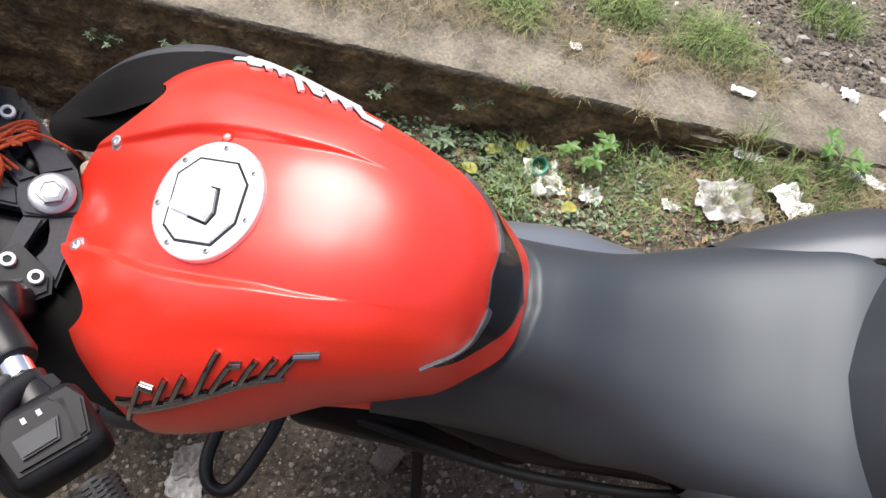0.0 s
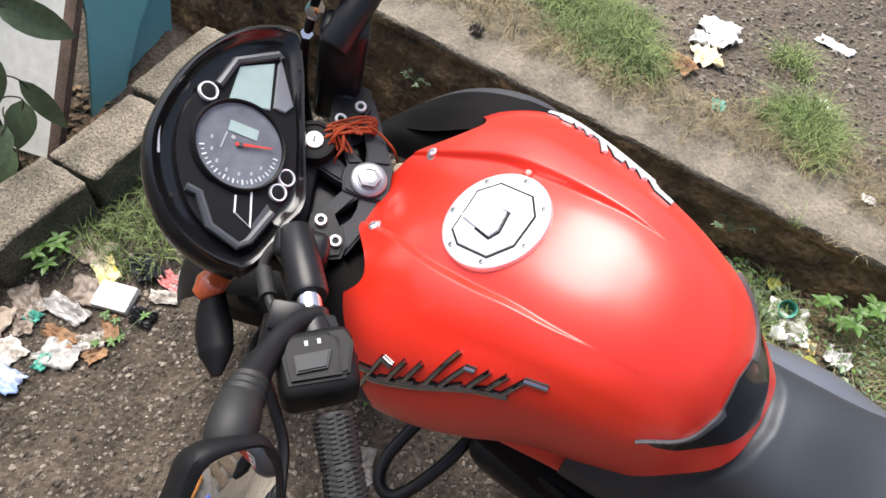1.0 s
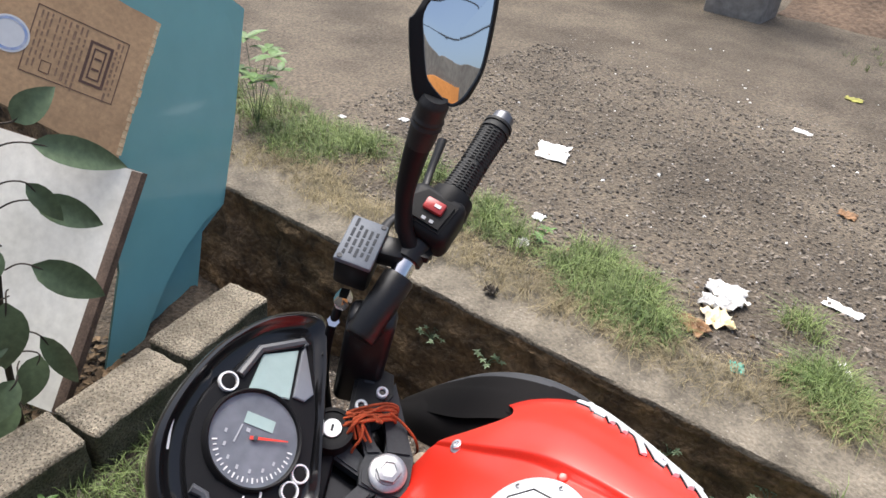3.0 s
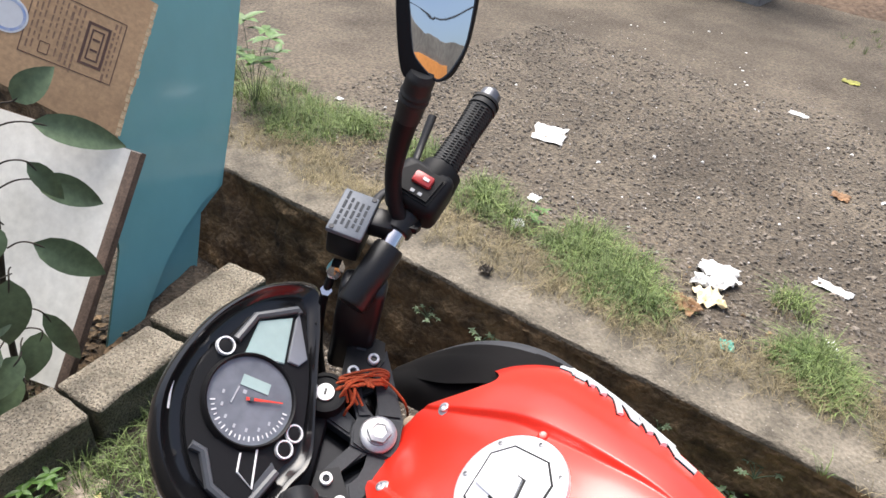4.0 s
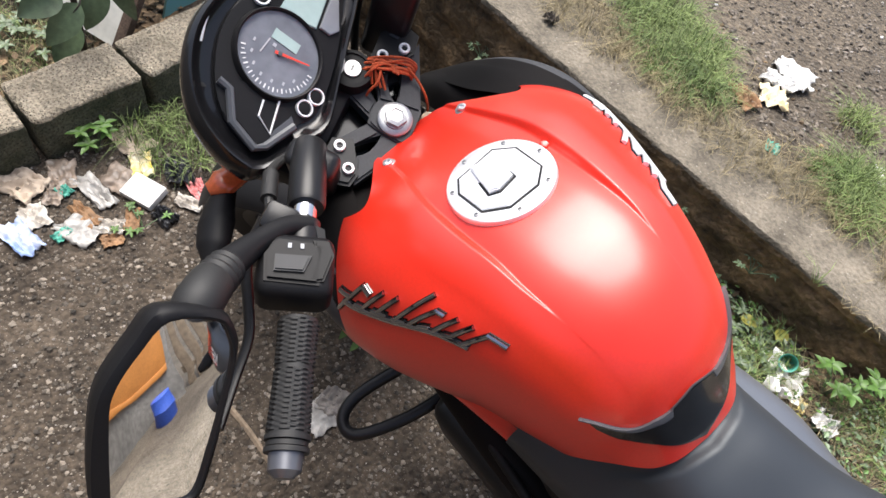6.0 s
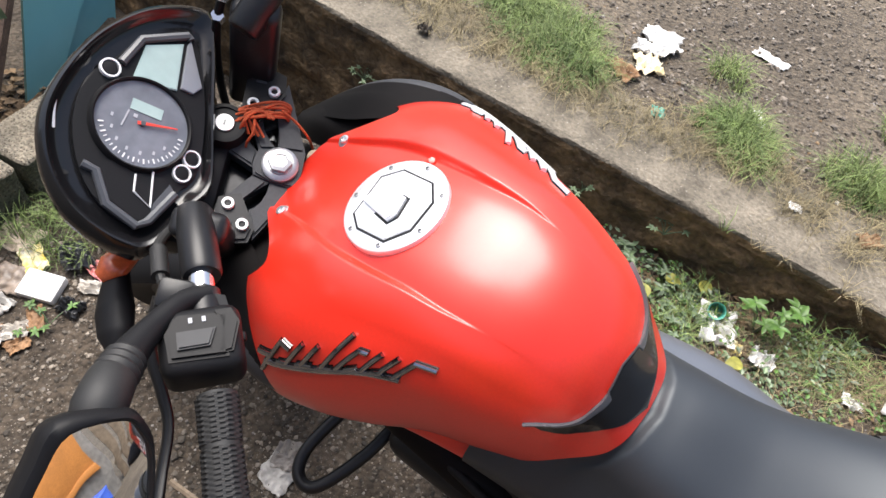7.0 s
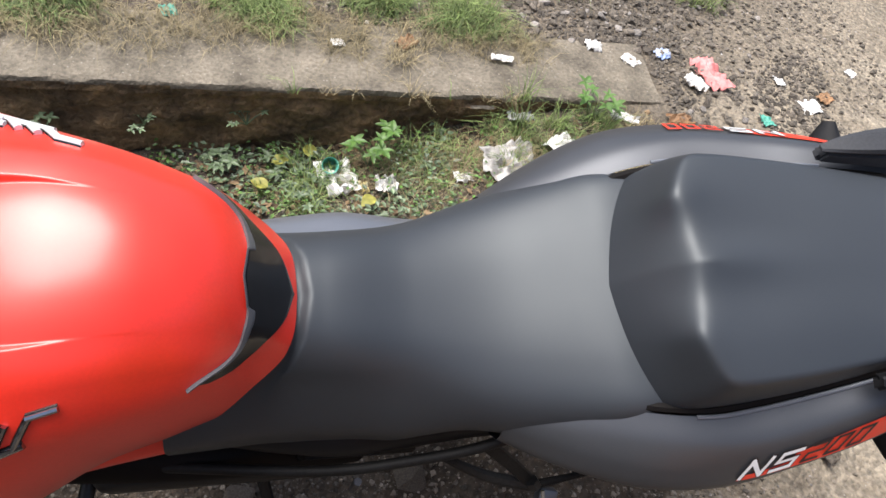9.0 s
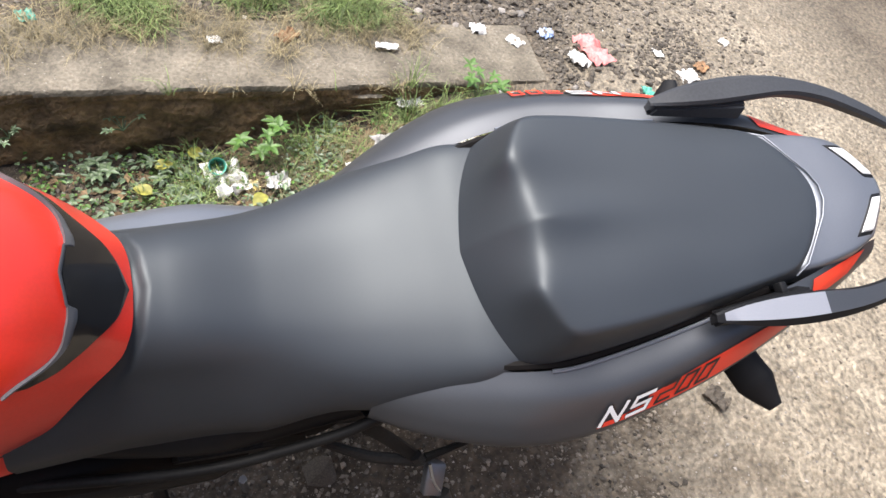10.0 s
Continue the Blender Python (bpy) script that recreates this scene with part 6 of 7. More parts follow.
for x, wide in ((0.080, 0.004), (0.092, 0.006), (0.178, 0.005), (0.192, 0.005), (0.206, 0.007), (0.222, 0.004), (0.236, 0.004), (0.250, 0.004), (0.268, 0.004), (0.280, 0.004), (0.292, 0.004)):
    y = -0.108
    while y > (-0.220 if 0.23 < x < 0.27 else -0.268):
        long = rng.uniform(0.006, 0.026)
        print_bar(x, y - long / 2, wide, long, "printed_bar", FADED_INK)
        y -= long + rng.uniform(0.004, 0.010)
for k in range(16):
    y = -0.012 - 0.026 * k
    print_bar(0.006 + 0.006 * noise.noise((k * 1.7, 4, 2)), y, 0.012 + 0.006 * noise.noise((k * 2.3, 1, 5)), 0.022, "torn_ply", CARD_PALE)
part("carton_sticker", turned([(0, 0), (0.048, 0), (0.048, 0.0006), (0, 0.0006)], 32), WHITE_PRINT, card, m=Matrix.Translation((0.349, -0.203, 0.0066)))
part("sticker_band", turned([(0.036, 0.0006), (0.043, 0.0006), (0.043, 0.0010), (0.036, 0.0010), (0.036, 0.0006)], 32), BLUE_BIT, card, m=Matrix.Translation((0.349, -0.203, 0.0066)))


# ---- plants ----
def leaf_mesh(bm, base, tip, width, up=Vector((0, 0, 1)), droop=0.15, fold=0.25, n=8):
    """A pointed oval leaf with a folded midrib and a drooping tip."""
    base, tip = Vector(base), Vector(tip)
    along = tip - base
    side = along.cross(up)
    side = side.normalized() if side.length > 1e-6 else along.orthogonal().normalized()
    top = side.cross(along).normalized()
    rows = []
    for k in range(n + 1):
        t = k / n
        w = width * 0.5 * (math.sin(math.pi * t**0.75) ** 0.8 if 0 < t < 1 else 0.02)
        mid = base + along * t + top * (droop * along.length * (t - t * t * 1.5))
        rows.append([mid - side * w + top * w * fold, mid - side * w * 0.5 + top * w * fold * 0.35, mid, mid + side * w * 0.5 + top * w * fold * 0.35, mid + side * w + top * w * fold])
    return grid_mesh(rows, bm)[0]


sapling = thing("sapling", "broad-leaved green sapling growing behind the blocks", "plant", Matrix.Translation((-1.57, -0.05, 0.0)))


def sap(p):
    return Vector(p) - Vector((-1.57, -0.05, 0.0))


part("stem", tube([sap((-1.57, -0.05, -0.02)), sap((-1.55, -0.03, 0.30)), sap((-1.52, 0.01, 0.60)), sap((-1.49, 0.06, 0.95)), sap((-1.48, 0.07, 1.02))], [0.010, 0.009, 0.008, 0.006, 0.003], 10), STEM, sapling)
SAP_LEAVES = [((0.06, 0.60), (0.21, 0.44), 0.085), ((-0.02, 0.54), (-0.075, 0.37), 0.10), ((0.0, 0.67), (-0.07, 0.58), 0.085), ((0.03, 0.40), (0.08, 0.21), 0.055), ((0.10, 0.77), (0.24, 0.66), 0.075), ((-0.06, 0.64), (-0.18, 0.64), 0.08), ((0.12, 0.92), (0.32, 0.81), 0.075), ((0.11, 0.96), (0.20, 1.03), 0.07), ((0.03, 0.84), (-0.05, 0.86), 0.06), ((0.09, 0.83), (0.14, 0.72), 0.05), ((-0.02, 0.86), (-0.14, 0.92), 0.08), ((-0.03, 0.46), (-0.16, 0.40), 0.08), ((-0.05, 0.30), (-0.17, 0.22), 0.075), ((-0.06, 0.20), (-0.16, 0.11), 0.075), ((-0.10, 0.52), (-0.23, 0.49), 0.085), ((0.02, 0.33), (-0.06, 0.22), 0.075), ((-0.08, 0.75), (-0.21, 0.72), 0.085), ((-0.09, 0.36), (-0.21, 0.34), 0.08)]
for k, ((y0, z0), (y1, z1), w) in enumerate(SAP_LEAVES):
    x = -1.45 + 0.03 * math.sin(k * 2.3)
    a, b = sap((x, y0, z0)), sap((x + 0.03, y1, z1))
    s_at = sap((-1.55 + 0.06 * z0, -0.04 + 0.10 * z0, z0 - 0.03))
    blade = part("leaf", leaf_mesh(bmesh.new(), a, b, w, Vector((0.8, -0.2, 0.6))), LEAF, sapling)
    part("leaf_stalk", tube([s_at, (s_at + a) / 2 + Vector((0, 0, 0.01)), a, a.lerp(b, 0.3)], 0.0022, 6, steps=3), STEM, sapling)


def weed(x, y, height_up, spread, count, material, name_label, seed, size=0.05, top=None):
    """A small leafy weed of a few stalks with leaves in whorls."""
    rng = random.Random(seed)
    root = thing("weed", name_label, "plant", Matrix.Translation((x, y, (height(x, y) if top is None else top) - 0.004)), "weeds on the soil")
    for k in range(count):
        a = rng.uniform(0, 6.28)
        r = spread * rng.uniform(0.3, 1)
        tip = Vector((r * math.cos(a), r * math.sin(a), height_up * rng.uniform(0.6, 1)))
        bm = tube([(0, 0, 0), tip * 0.5 + Vector((0, 0, height_up * 0.12)), tip], [0.002, 0.0016, 0.001], 5, steps=3)
        part("stalk", bm, LEAF, root)
        for j in range(5):
            b = a + j * 1.26 + rng.uniform(-0.3, 0.3)
            s = size * rng.uniform(0.7, 1.15)
            part("leaf", leaf_mesh(bmesh.new(), tip * 0.97, tip + Vector((s * math.cos(b), s * math.sin(b), rng.uniform(-0.2, 0.25) * s)), s * 0.45, n=4), material, root)
    return root


weed(0.55, 1.10, 0.15, 0.08, 9, LEAF_BRIGHT, "bright green leafy weed by the wall", 1, 0.038)
weed(1.26, 1.22, 0.12, 0.07, 8, LEAF_BRIGHT, "bright green leafy weed by the wall", 2, 0.034)
weed(-1.20, -0.175, 0.10, 0.06, 7, LEAF_BRIGHT, "small green weed beside a block", 3, 0.035)
weed(0.10, 1.09, 0.07, 0.07, 7, LEAF, "small dark green weed by the wall", 4, 0.030)
weed(-0.35, 1.06, 0.05, 0.06, 6, LEAF, "small dark green weed by the wall", 5, 0.022, 0.10)
weed(0.30, 1.05, 0.05, 0.09, 9, LEAF, "low green weed on the soil", 6, 0.028)
weed(0.42, 0.98, 0.05, 0.09, 9, LEAF, "low green weed on the soil", 7, 0.026)
weed(-0.33, 0.12, 0.12, 0.08, 8, LEAF_BRIGHT, "leafy weed growing under the motorcycle", 8, 0.04)
weed(-0.90, -0.18, 0.03, 0.07, 7, LEAF_BRIGHT, "tiny green weed on the soil", 9, 0.018)
weed(-1.66, -0.20, 0.08, 0.10, 6, LEAF, "weed behind the blocks", 10, 0.032)
for n, (x, z) in enumerate(((-0.95, 0.07), (-0.72, 0.10), (-0.10, 0.12), (0.18, 0.13))):
    weed(x, wall_line(x) - 0.004, 0.045, 0.06, 8, LEAF, "tiny green weed rooted in the wall", 50 + n, 0.016, z)
for n, (x, y) in enumerate(((-1.60, -0.10), (-1.78, -0.16), (-1.66, -0.38))):
    weed(x, y, 0.09, 0.08, 6, LEAF, "small weeds in dead grass behind the blocks", 30 + n, 0.030)
weed(-2.42, 1.44, 0.42, 0.15, 8, LEAF_BRIGHT, "leafy plant beside the glass sheets", 11, 0.10)
weed(-1.35, 1.50, 0.07, 0.06, 6, LEAF_BRIGHT, "small weed in the roadside grass", 12, 0.03)
weed(-0.90, 1.60, 0.07, 0.05, 5, LEAF_BRIGHT, "small weed in the roadside grass", 13, 0.03)


def grass(name, clumps, material, seed, name_label, low, high, width=0.0015, bare=0.92, bunch=16, bend=(0.15, 1.3)):
    """Many bent blades that fan out of small bunches: (x, y, radius, count)."""
    rng = np.random.default_rng(seed)
    verts, faces = [], []
    for x, y, r, count in clumps:
        for _ in range(count // bunch):
            a, d = rng.uniform(0, 6.283), r * rng.random() ** 0.7
            cx, cy = x + d * math.cos(a) * 1.05, y + d * math.sin(a) * 1.1
            if 0.0 < cy - wall_line(cx) < 0.14 and cx < 1.52 and rng.random() < bare:
                continue
            tall = rng.uniform(0.55, 1.1) * (1 - 0.45 * d / r)
            for _ in range(int(bunch * rng.uniform(0.5, 1.5))):
                b, q = rng.uniform(0, 6.283), 0.016 * rng.random()
                px, py = cx + q * math.cos(b), cy + q * math.sin(b)
                pz = height(px, py) - 0.003
                if -0.02 < py - wall_line(px) < 0.34 and px < 1.52:
                    pz = 0.264
                h = rng.uniform(low, high) * tall
                b += rng.normal(0, 0.5)
                lean = rng.uniform(*bend)
                dx, dy = math.cos(b) * lean * h, math.sin(b) * lean * h
                wx, wy = -math.sin(b) * width, math.cos(b) * width
                n = len(verts)
                verts += [(px - wx, py - wy, pz), (px + wx, py + wy, pz), (px + dx * 0.35 + wx * 0.8, py + dy * 0.35 + wy * 0.8, pz + h * 0.62), (px + dx * 0.35 - wx * 0.8, py + dy * 0.35 - wy * 0.8, pz + h * 0.62), (px + dx, py + dy, pz + h * max(0.12, 1.0 - 0.35 * lean))]
                faces += [(n, n + 1, n + 2, n + 3), (n + 3, n + 2, n + 4)]
    return tagged(finish(name, mesh_from(name, verts, faces), material, smooth=False), name_label, "grass", kind="stuff")


TUFTS = [(-2.12, 1.53, 0.24, 2600), (-2.45, 1.56, 0.22, 1200), (-1.90, 1.66, 0.14, 800), (-1.58, 1.66, 0.13, 700), (-1.12, 1.59, 0.14, 1000), (-0.95, 1.55, 0.10, 400), (-0.64, 1.57, 0.17, 2100), (-0.46, 1.52, 0.17, 2000), (-0.36, 1.45, 0.11, 700), (0.03, 1.84, 0.07, 300), (0.17, 1.57, 0.12, 1500), (0.24, 1.51, 0.10, 600), (0.57, 1.66, 0.12, 1100), (0.84, 1.60, 0.12, 1100), (0.96, 1.62, 0.09, 500), (0.60, 2.04, 0.06, 150), (1.32, 1.95, 0.11, 700), (1.95, 2.05, 0.16, 700), (-2.9, 1.5, 0.4, 1500), (-1.15, 0.22, 0.16, 700), (-1.10, 0.05, 0.12, 400), (0.72, 1.10, 0.14, 500), (1.02, 1.14, 0.14, 500), (1.25, 1.12, 0.12, 400), (0.35, 1.02, 0.14, 400), (-1.72, -0.20, 0.22, 500), (-1.20, -0.05, 0.07, 200), (-1.17, 0.45, 0.10, 300), (-0.2, 6.2, 0.6, 500)]
grass("grass", TUFTS, GRASS, 4, "tufts of fresh green grass", 0.05, 0.165, 0.0012, 0.92, 16, (0.3, 1.7))
FRINGE = [(x, wall_line(x) + 0.27 + 0.06 * math.sin(x * 9), 0.13, 420) for x in np.arange(-2.3, 1.1, 0.13)]
FRINGE += [(x, y, r * 1.25, count // 4) for x, y, r, count in TUFTS[:15]]
FRINGE += [(0.50 + 0.12 * k, 1.04 + 0.05 * math.sin(k * 2), 0.15, 420) for k in range(9)] + [(-1.72, -0.15, 0.24, 1400), (-1.66, -0.42, 0.20, 900), (-1.75, 1.36, 0.2, 500), (-0.85, 1.40, 0.16, 400), (-0.6, 1.33, 0.15, 500), (-0.35, 1.34, 0.15, 400), (0.15, 1.45, 0.16, 400)]
grass("dry_grass", FRINGE, DRY_GRASS, 9, "dry straw-coloured grass along the wall", 0.03, 0.095, 0.0009, 0.90, 14, (0.8, 2.4))


def ground_cover(name, count, area, keep, material, seed, name_label, low, high, up):
    """Countless small folded leaves low over the soil, in drifts."""
    rng = np.random.default_rng(seed)
    verts, faces = [], []
    while count:
        x, y = rng.uniform(area[0], area[1]), rng.uniform(area[2], area[3])
        if not keep(x, y) or noise.noise((x * 4.5, y * 4.5, seed)) + 0.35 < rng.random() * 0.8:
            continue
        count -= 1
        size, a, tilt = rng.uniform(low, high), rng.uniform(0, 6.283), rng.uniform(-0.4, 0.5)
        z = height(x, y) + up * rng.random() ** 2
        c, d = math.cos(a) * size, math.sin(a) * size
        n = len(verts)
        verts += [(x, y, z), (x + 0.5 * c - 0.32 * d, y + 0.5 * d + 0.32 * c, z + size * (tilt * 0.5 + 0.12)), (x + c, y + d, z + size * tilt), (x + 0.5 * c + 0.32 * d, y + 0.5 * d - 0.32 * c, z + size * (tilt * 0.5 + 0.12))]
        faces += [(n, n + 1, n + 2), (n, n + 2, n + 3)]
    return tagged(finish(name, mesh_from(name, verts, faces), material, smooth=False), name_label, "weeds", kind="stuff")


def strip(x, y):
    return 0.0 < wall_line(x) - y < 0.36


ground_cover("low_weeds", 1500, (-0.10, 0.80, 0.78, 1.22), strip, LEAF, 41, "low dark green weeds covering the soil by the wall", 0.010, 0.026, 0.045)
ground_cover("low_clover", 1100, (-0.10, 0.95, 0.78, 1.24), strip, LEAF_BRIGHT, 42, "low bright green weeds covering the soil by the wall", 0.007, 0.020, 0.055)
ground_cover("dead_leaves", 1000, (-0.10, 1.56, 0.78, 1.30), strip, LEAF_DEAD, 43, "dead brown leaves lying among the weeds", 0.014, 0.034, 0.012)
ground_cover("leaf_litter", 900, (-1.95, -1.48, -0.60, 0.30), lambda x, y: True, LEAF_DEAD, 44, "dead brown leaves lying behind the blocks", 0.016, 0.045, 0.03)


# ---- litter ----
def litter(x, y, w, d, material, name_label, turn=0, lift=0.012, seed=0, name="litter", top=None, n=16, ragged=0.22, category="litter"):
    """A crumpled scrap lying on the ground."""
    rng = random.Random(seed * 31 + int(x * 1000))
    if x < -0.85 and y < 0.1:
        w, d = w * 0.78, d * 0.78
    if x > 0.3 and y < 1.25 and x < 1.45:
        w, d, lift = w * 0.8, d * 0.8, lift * 0.8
    off = Vector((rng.uniform(0, 99), rng.uniform(0, 99), 0))
    rows = []
    for i in range(n + 1):
        row = []
        for j in range(n + 1):
            u, v = i / n - 0.5, j / n - 0.5
            turn_at = math.atan2(v, u)
            edge = 1 + ragged * noise.noise(Vector((math.cos(turn_at) * 1.4, math.sin(turn_at) * 1.4, 0)) + off) + 0.4 * ragged * noise.noise(Vector((math.cos(turn_at) * 5, math.sin(turn_at) * 5, 3)) + off)
            fold = abs(noise.noise(Vector((u * 3.2, v * 3.2, 0)) + off))
            z = lift * (0.25 + 1.5 * (0.45 - fold) + 0.35 * noise.noise(Vector((u * 9, v * 9, 2)) + off))
            row.append((u * w * edge + 0.06 * w * noise.noise(Vector((v * 4, 7, 1)) + off), v * d * edge + 0.06 * d * noise.noise(Vector((u * 4, 3, 8)) + off), max(0.001, z)))
        rows.append(row)
    bm, vv = grid_mesh(rows)
    z = height(x, y) if top is None else top
    ob = part(name, bm, material, None, m=Matrix.Translation((x, y, z + 0.001)) @ Matrix.Rotation(radians(turn), 4, "Z"), sharp=50)
    solid = ob.modifiers.new("thickness", "SOLIDIFY")
    solid.thickness = 0.0012
    return tagged(ob, name_label, category, "litter on the ground")


# on the road side
litter(-1.307, 2.373, 0.16, 0.20, PAPER, "crumpled white paper with faint red print on the road", 20, 0.010, 1)
litter(-0.24, 1.88, 0.14, 0.06, PAPER, "torn white paper scrap on the roadside", 10, 0.02, 2)
litter(-0.23, 1.82, 0.15, 0.06, PAPER, "torn white paper scrap on the roadside", -10, 0.03, 3)
litter(-0.23, 1.75, 0.12, 0.06, PAPER, "torn white paper scrap on the roadside", 15, 0.03, 4)
litter(-0.20, 1.67, 0.10, 0.10, ORANGE_CARD, "faded cream and orange carton scrap in the grass", 30, 0.025, 5)
litter(-0.25, 1.565, 0.11, 0.07, LEAF_BROWN, "curled brown dry leaf on the roadside", -20, 0.025, 6, "dry_leaf", category="leaf")
litter(0.115, 2.079, 0.13, 0.055, PAPER, "torn white paper scrap on the road", -5, 0.01, 7)
litter(-0.062, 1.47, 0.045, 0.055, TEAL_BIT, "small teal plastic wrapper beside the grass", 20, 0.012, 8)
litter(0.205, 1.71, 0.03, 0.09, PAPER, "narrow white paper strip in the grass", 30, 0.015, 9)
litter(0.385, 1.44, 0.13, 0.10, BEIGE, "beige torn paper plate on the wall's edge", 10, 0.02, 10)
litter(0.44, 1.40, 0.04, 0.03, PAPER, "small white paper scrap on the coping", 10, 0.01, 11, top=0.272)
litter(0.66, 1.44, 0.07, 0.05, LEAF_BROWN, "torn brown scrap on the coping", 40, 0.015, 12, top=0.272)
litter(0.979, 1.415, 0.075, 0.03, PAPER, "folded white paper scrap on the coping", -5, 0.012, 13, top=0.272)
litter(-0.826, 1.20, 0.042, 0.038, STONE_DARK, "dark clod of earth on the coping", 0, 0.03, 14, top=0.268, name="clod", category="clod")
litter(-1.002, 1.772, 0.05, 0.05, PAPER, "small white paper scrap in the grass", 0, 0.012, 15)
litter(-0.927, 1.537, 0.05, 0.05, PAPER, "small white paper scrap in the grass", 40, 0.03, 16)
litter(-2.037, 2.07, 0.05, 0.04, PAPER, "small white paper scrap on the road", 0, 0.01, 17)
litter(-0.499, 3.834, 0.11, 0.06, PAPER, "white paper scrap on the road", 0, 0.01, 18)
litter(-2.253, 1.837, 0.04, 0.03, PAPER, "small white paper scrap on the road", 0, 0.01, 19)
litter(-0.422, 4.786, 0.11, 0.09, LEAF_YELLOW, "fallen yellow leaf on the road", 0, 0.012, 20, "dry_leaf", category="leaf")
litter(-0.05, 2.9, 0.08, 0.07, LEAF_BROWN, "fallen brown leaf on the road", 0, 0.012, 21, "dry_leaf", category="leaf")
litter(1.80, 1.47, 0.10, 0.17, PINK_BIT, "crumpled pink plastic wrapper on the stones", 10, 0.03, 22)
litter(1.70, 1.40, 0.06, 0.08, PAPER, "white plastic scrap on the stones", 30, 0.03, 23)
litter(2.183, 1.363, 0.09, 0.07, PAPER, "white paper scrap on the gravel", 10, 0.012, 24)
litter(2.111, 1.494, 0.04, 0.05, PAPER, "small white paper scrap on the gravel", 0, 0.012, 25)
litter(1.944, 1.252, 0.045, 0.05, TEAL_BIT, "small teal plastic scrap on the gravel", 0, 0.012, 26)
litter(1.63, 1.56, 0.06, 0.05, BLUE_BIT, "small blue wrapper on the stones", 0, 0.02, 27)
litter(1.35, 1.56, 0.06, 0.05, PAPER, "small white paper scrap on the stones", 0, 0.02, 28)
litter(1.48, 1.50, 0.05, 0.06, PAPER, "small white paper scrap on the stones", 40, 0.02, 29)
litter(1.58, 1.21, 0.09, 0.05, LEAF_BROWN, "dry brown leaf by the wall's end", 10, 0.02, 30, "dry_leaf", category="leaf")
litter(2.28, 1.42, 0.07, 0.05, LEAF_BROWN, "rust-brown scrap on the gravel", 30, 0.01, 31)
litter(2.50, 1.60, 0.05, 0.04, PAPER, "small white paper scrap on the gravel", 30, 0.01, 32)
# between the wall and the motorcycle
litter(0.455, 1.04, 0.13, 0.16, PAPER, "crumpled white plastic bag in the weeds", 20, 0.05, 33)
cup = turned([(0, 0), (0.018, 0), (0.024, 0.045), (0.026, 0.046), (0.023, 0.044), (0.017, 0.003), (0, 0.003)], 20)
tagged(part("paper_cup", cup, TEAL_BIT, None, m=Matrix.Translation((0.43, 1.085, 0.055)) @ Matrix.Rotation(radians(40), 4, "X")), "small green cup on a white bag", "cup")
litter(0.598, 1.00, 0.085, 0.085, PAPER, "crumpled white paper ball in the weeds", 0, 0.05, 34)
litter(0.53, 1.01, 0.045, 0.05, YELLOW_BIT, "yellow wrapper in the weeds", 0, 0.02, 35)
for k, (x, y) in enumerate(((0.255, 1.10), (0.368, 1.12), (0.25, 1.00), (0.56, 0.95))):
    bm = leaf_mesh(bmesh.new(), (0, 0, 0.02), (0.055, 0.015, 0.024), 0.042)
    tagged(part("yellow_leaf", bm, LEAF_YELLOW, None, m=Matrix.Translation((x, y, height(x, y) + 0.015)) @ Matrix.Rotation(radians(70 * k), 4, "Z")), "fallen yellow leaf on the weeds", "leaf", "fallen leaves")
litter(0.971, 1.03, 0.22, 0.18, PLASTIC_BAG, "crumpled translucent plastic bag on the ground", 15, 0.06, 36, n=22)
litter(1.15, 1.07, 0.13, 0.14, PAPER, "torn white paper on the ground", 35, 0.04, 37)
litter(1.039, 1.235, 0.11, 0.06, PAPER, "white plastic scrap by the wall", 15, 0.03, 38)
litter(1.374, 1.20, 0.12, 0.05, PAPER, "white paper scrap by the wall", -15, 0.03, 39)
litter(0.827, 1.0, 0.07, 0.05, PAPER, "small white paper scrap in the grass", 10, 0.025, 40)
# in front of the blocks
litter(-1.190, -0.072, 0.15, 0.11, BEIGE, "flat beige stone-like paper on the soil", 10, 0.02, 41)
litter(-1.090, -0.095, 0.115, 0.075, YELLOW_BIT, "yellow and white snack packet on the soil", -15, 0.02, 42)
litter(-1.02, -0.02, 0.13, 0.09, DARK_BIT, "black polythene scrap on the soil", -15, 0.03, 44)
litter(-1.063, -0.235, 0.17, 0.07, PLASTIC_BAG, "clear plastic strip on the soil", 10, 0.02, 45)
litter(-0.956, -0.318, 0.12, 0.10, PLASTIC_BAG, "torn newsprint scrap on the soil", 30, 0.015, 46)
litter(-0.933, -0.247, 0.06, 0.08, DUSTY_PAPER, "torn white paper on the soil", -30, 0.02, 47)
litter(-1.005, -0.446, 0.15, 0.08, BLUE_BIT, "blue and white packet on the soil", 10, 0.02, 48)
litter(-1.176, -0.381, 0.15, 0.12, BEIGE, "pale beige polythene scrap on the soil", 30, 0.025, 49)
litter(-1.057, -0.398, 0.10, 0.09, DUSTY_PAPER, "printed white paper scrap on the soil", 0, 0.015, 50)
litter(-0.93, 0.0, 0.10, 0.06, PINK_BIT, "pinkish torn wrapper on the soil", 0, 0.02, 51)
litter(-0.90, -0.12, 0.09, 0.06, DARK_BIT, "small black polythene scrap on the soil", 20, 0.025, 52)
litter(-0.97, -0.36, 0.04, 0.06, TEAL_BIT, "small teal scrap on the soil", 20, 0.015, 53)
litter(-1.075, -0.165, 0.13, 0.11, BROWN_FILM, "muddy brown plastic film on the soil", 25, 0.014, 61)
litter(-1.155, -0.285, 0.14, 0.09, BROWN_FILM, "muddy brown plastic film on the soil", -20, 0.014, 62)
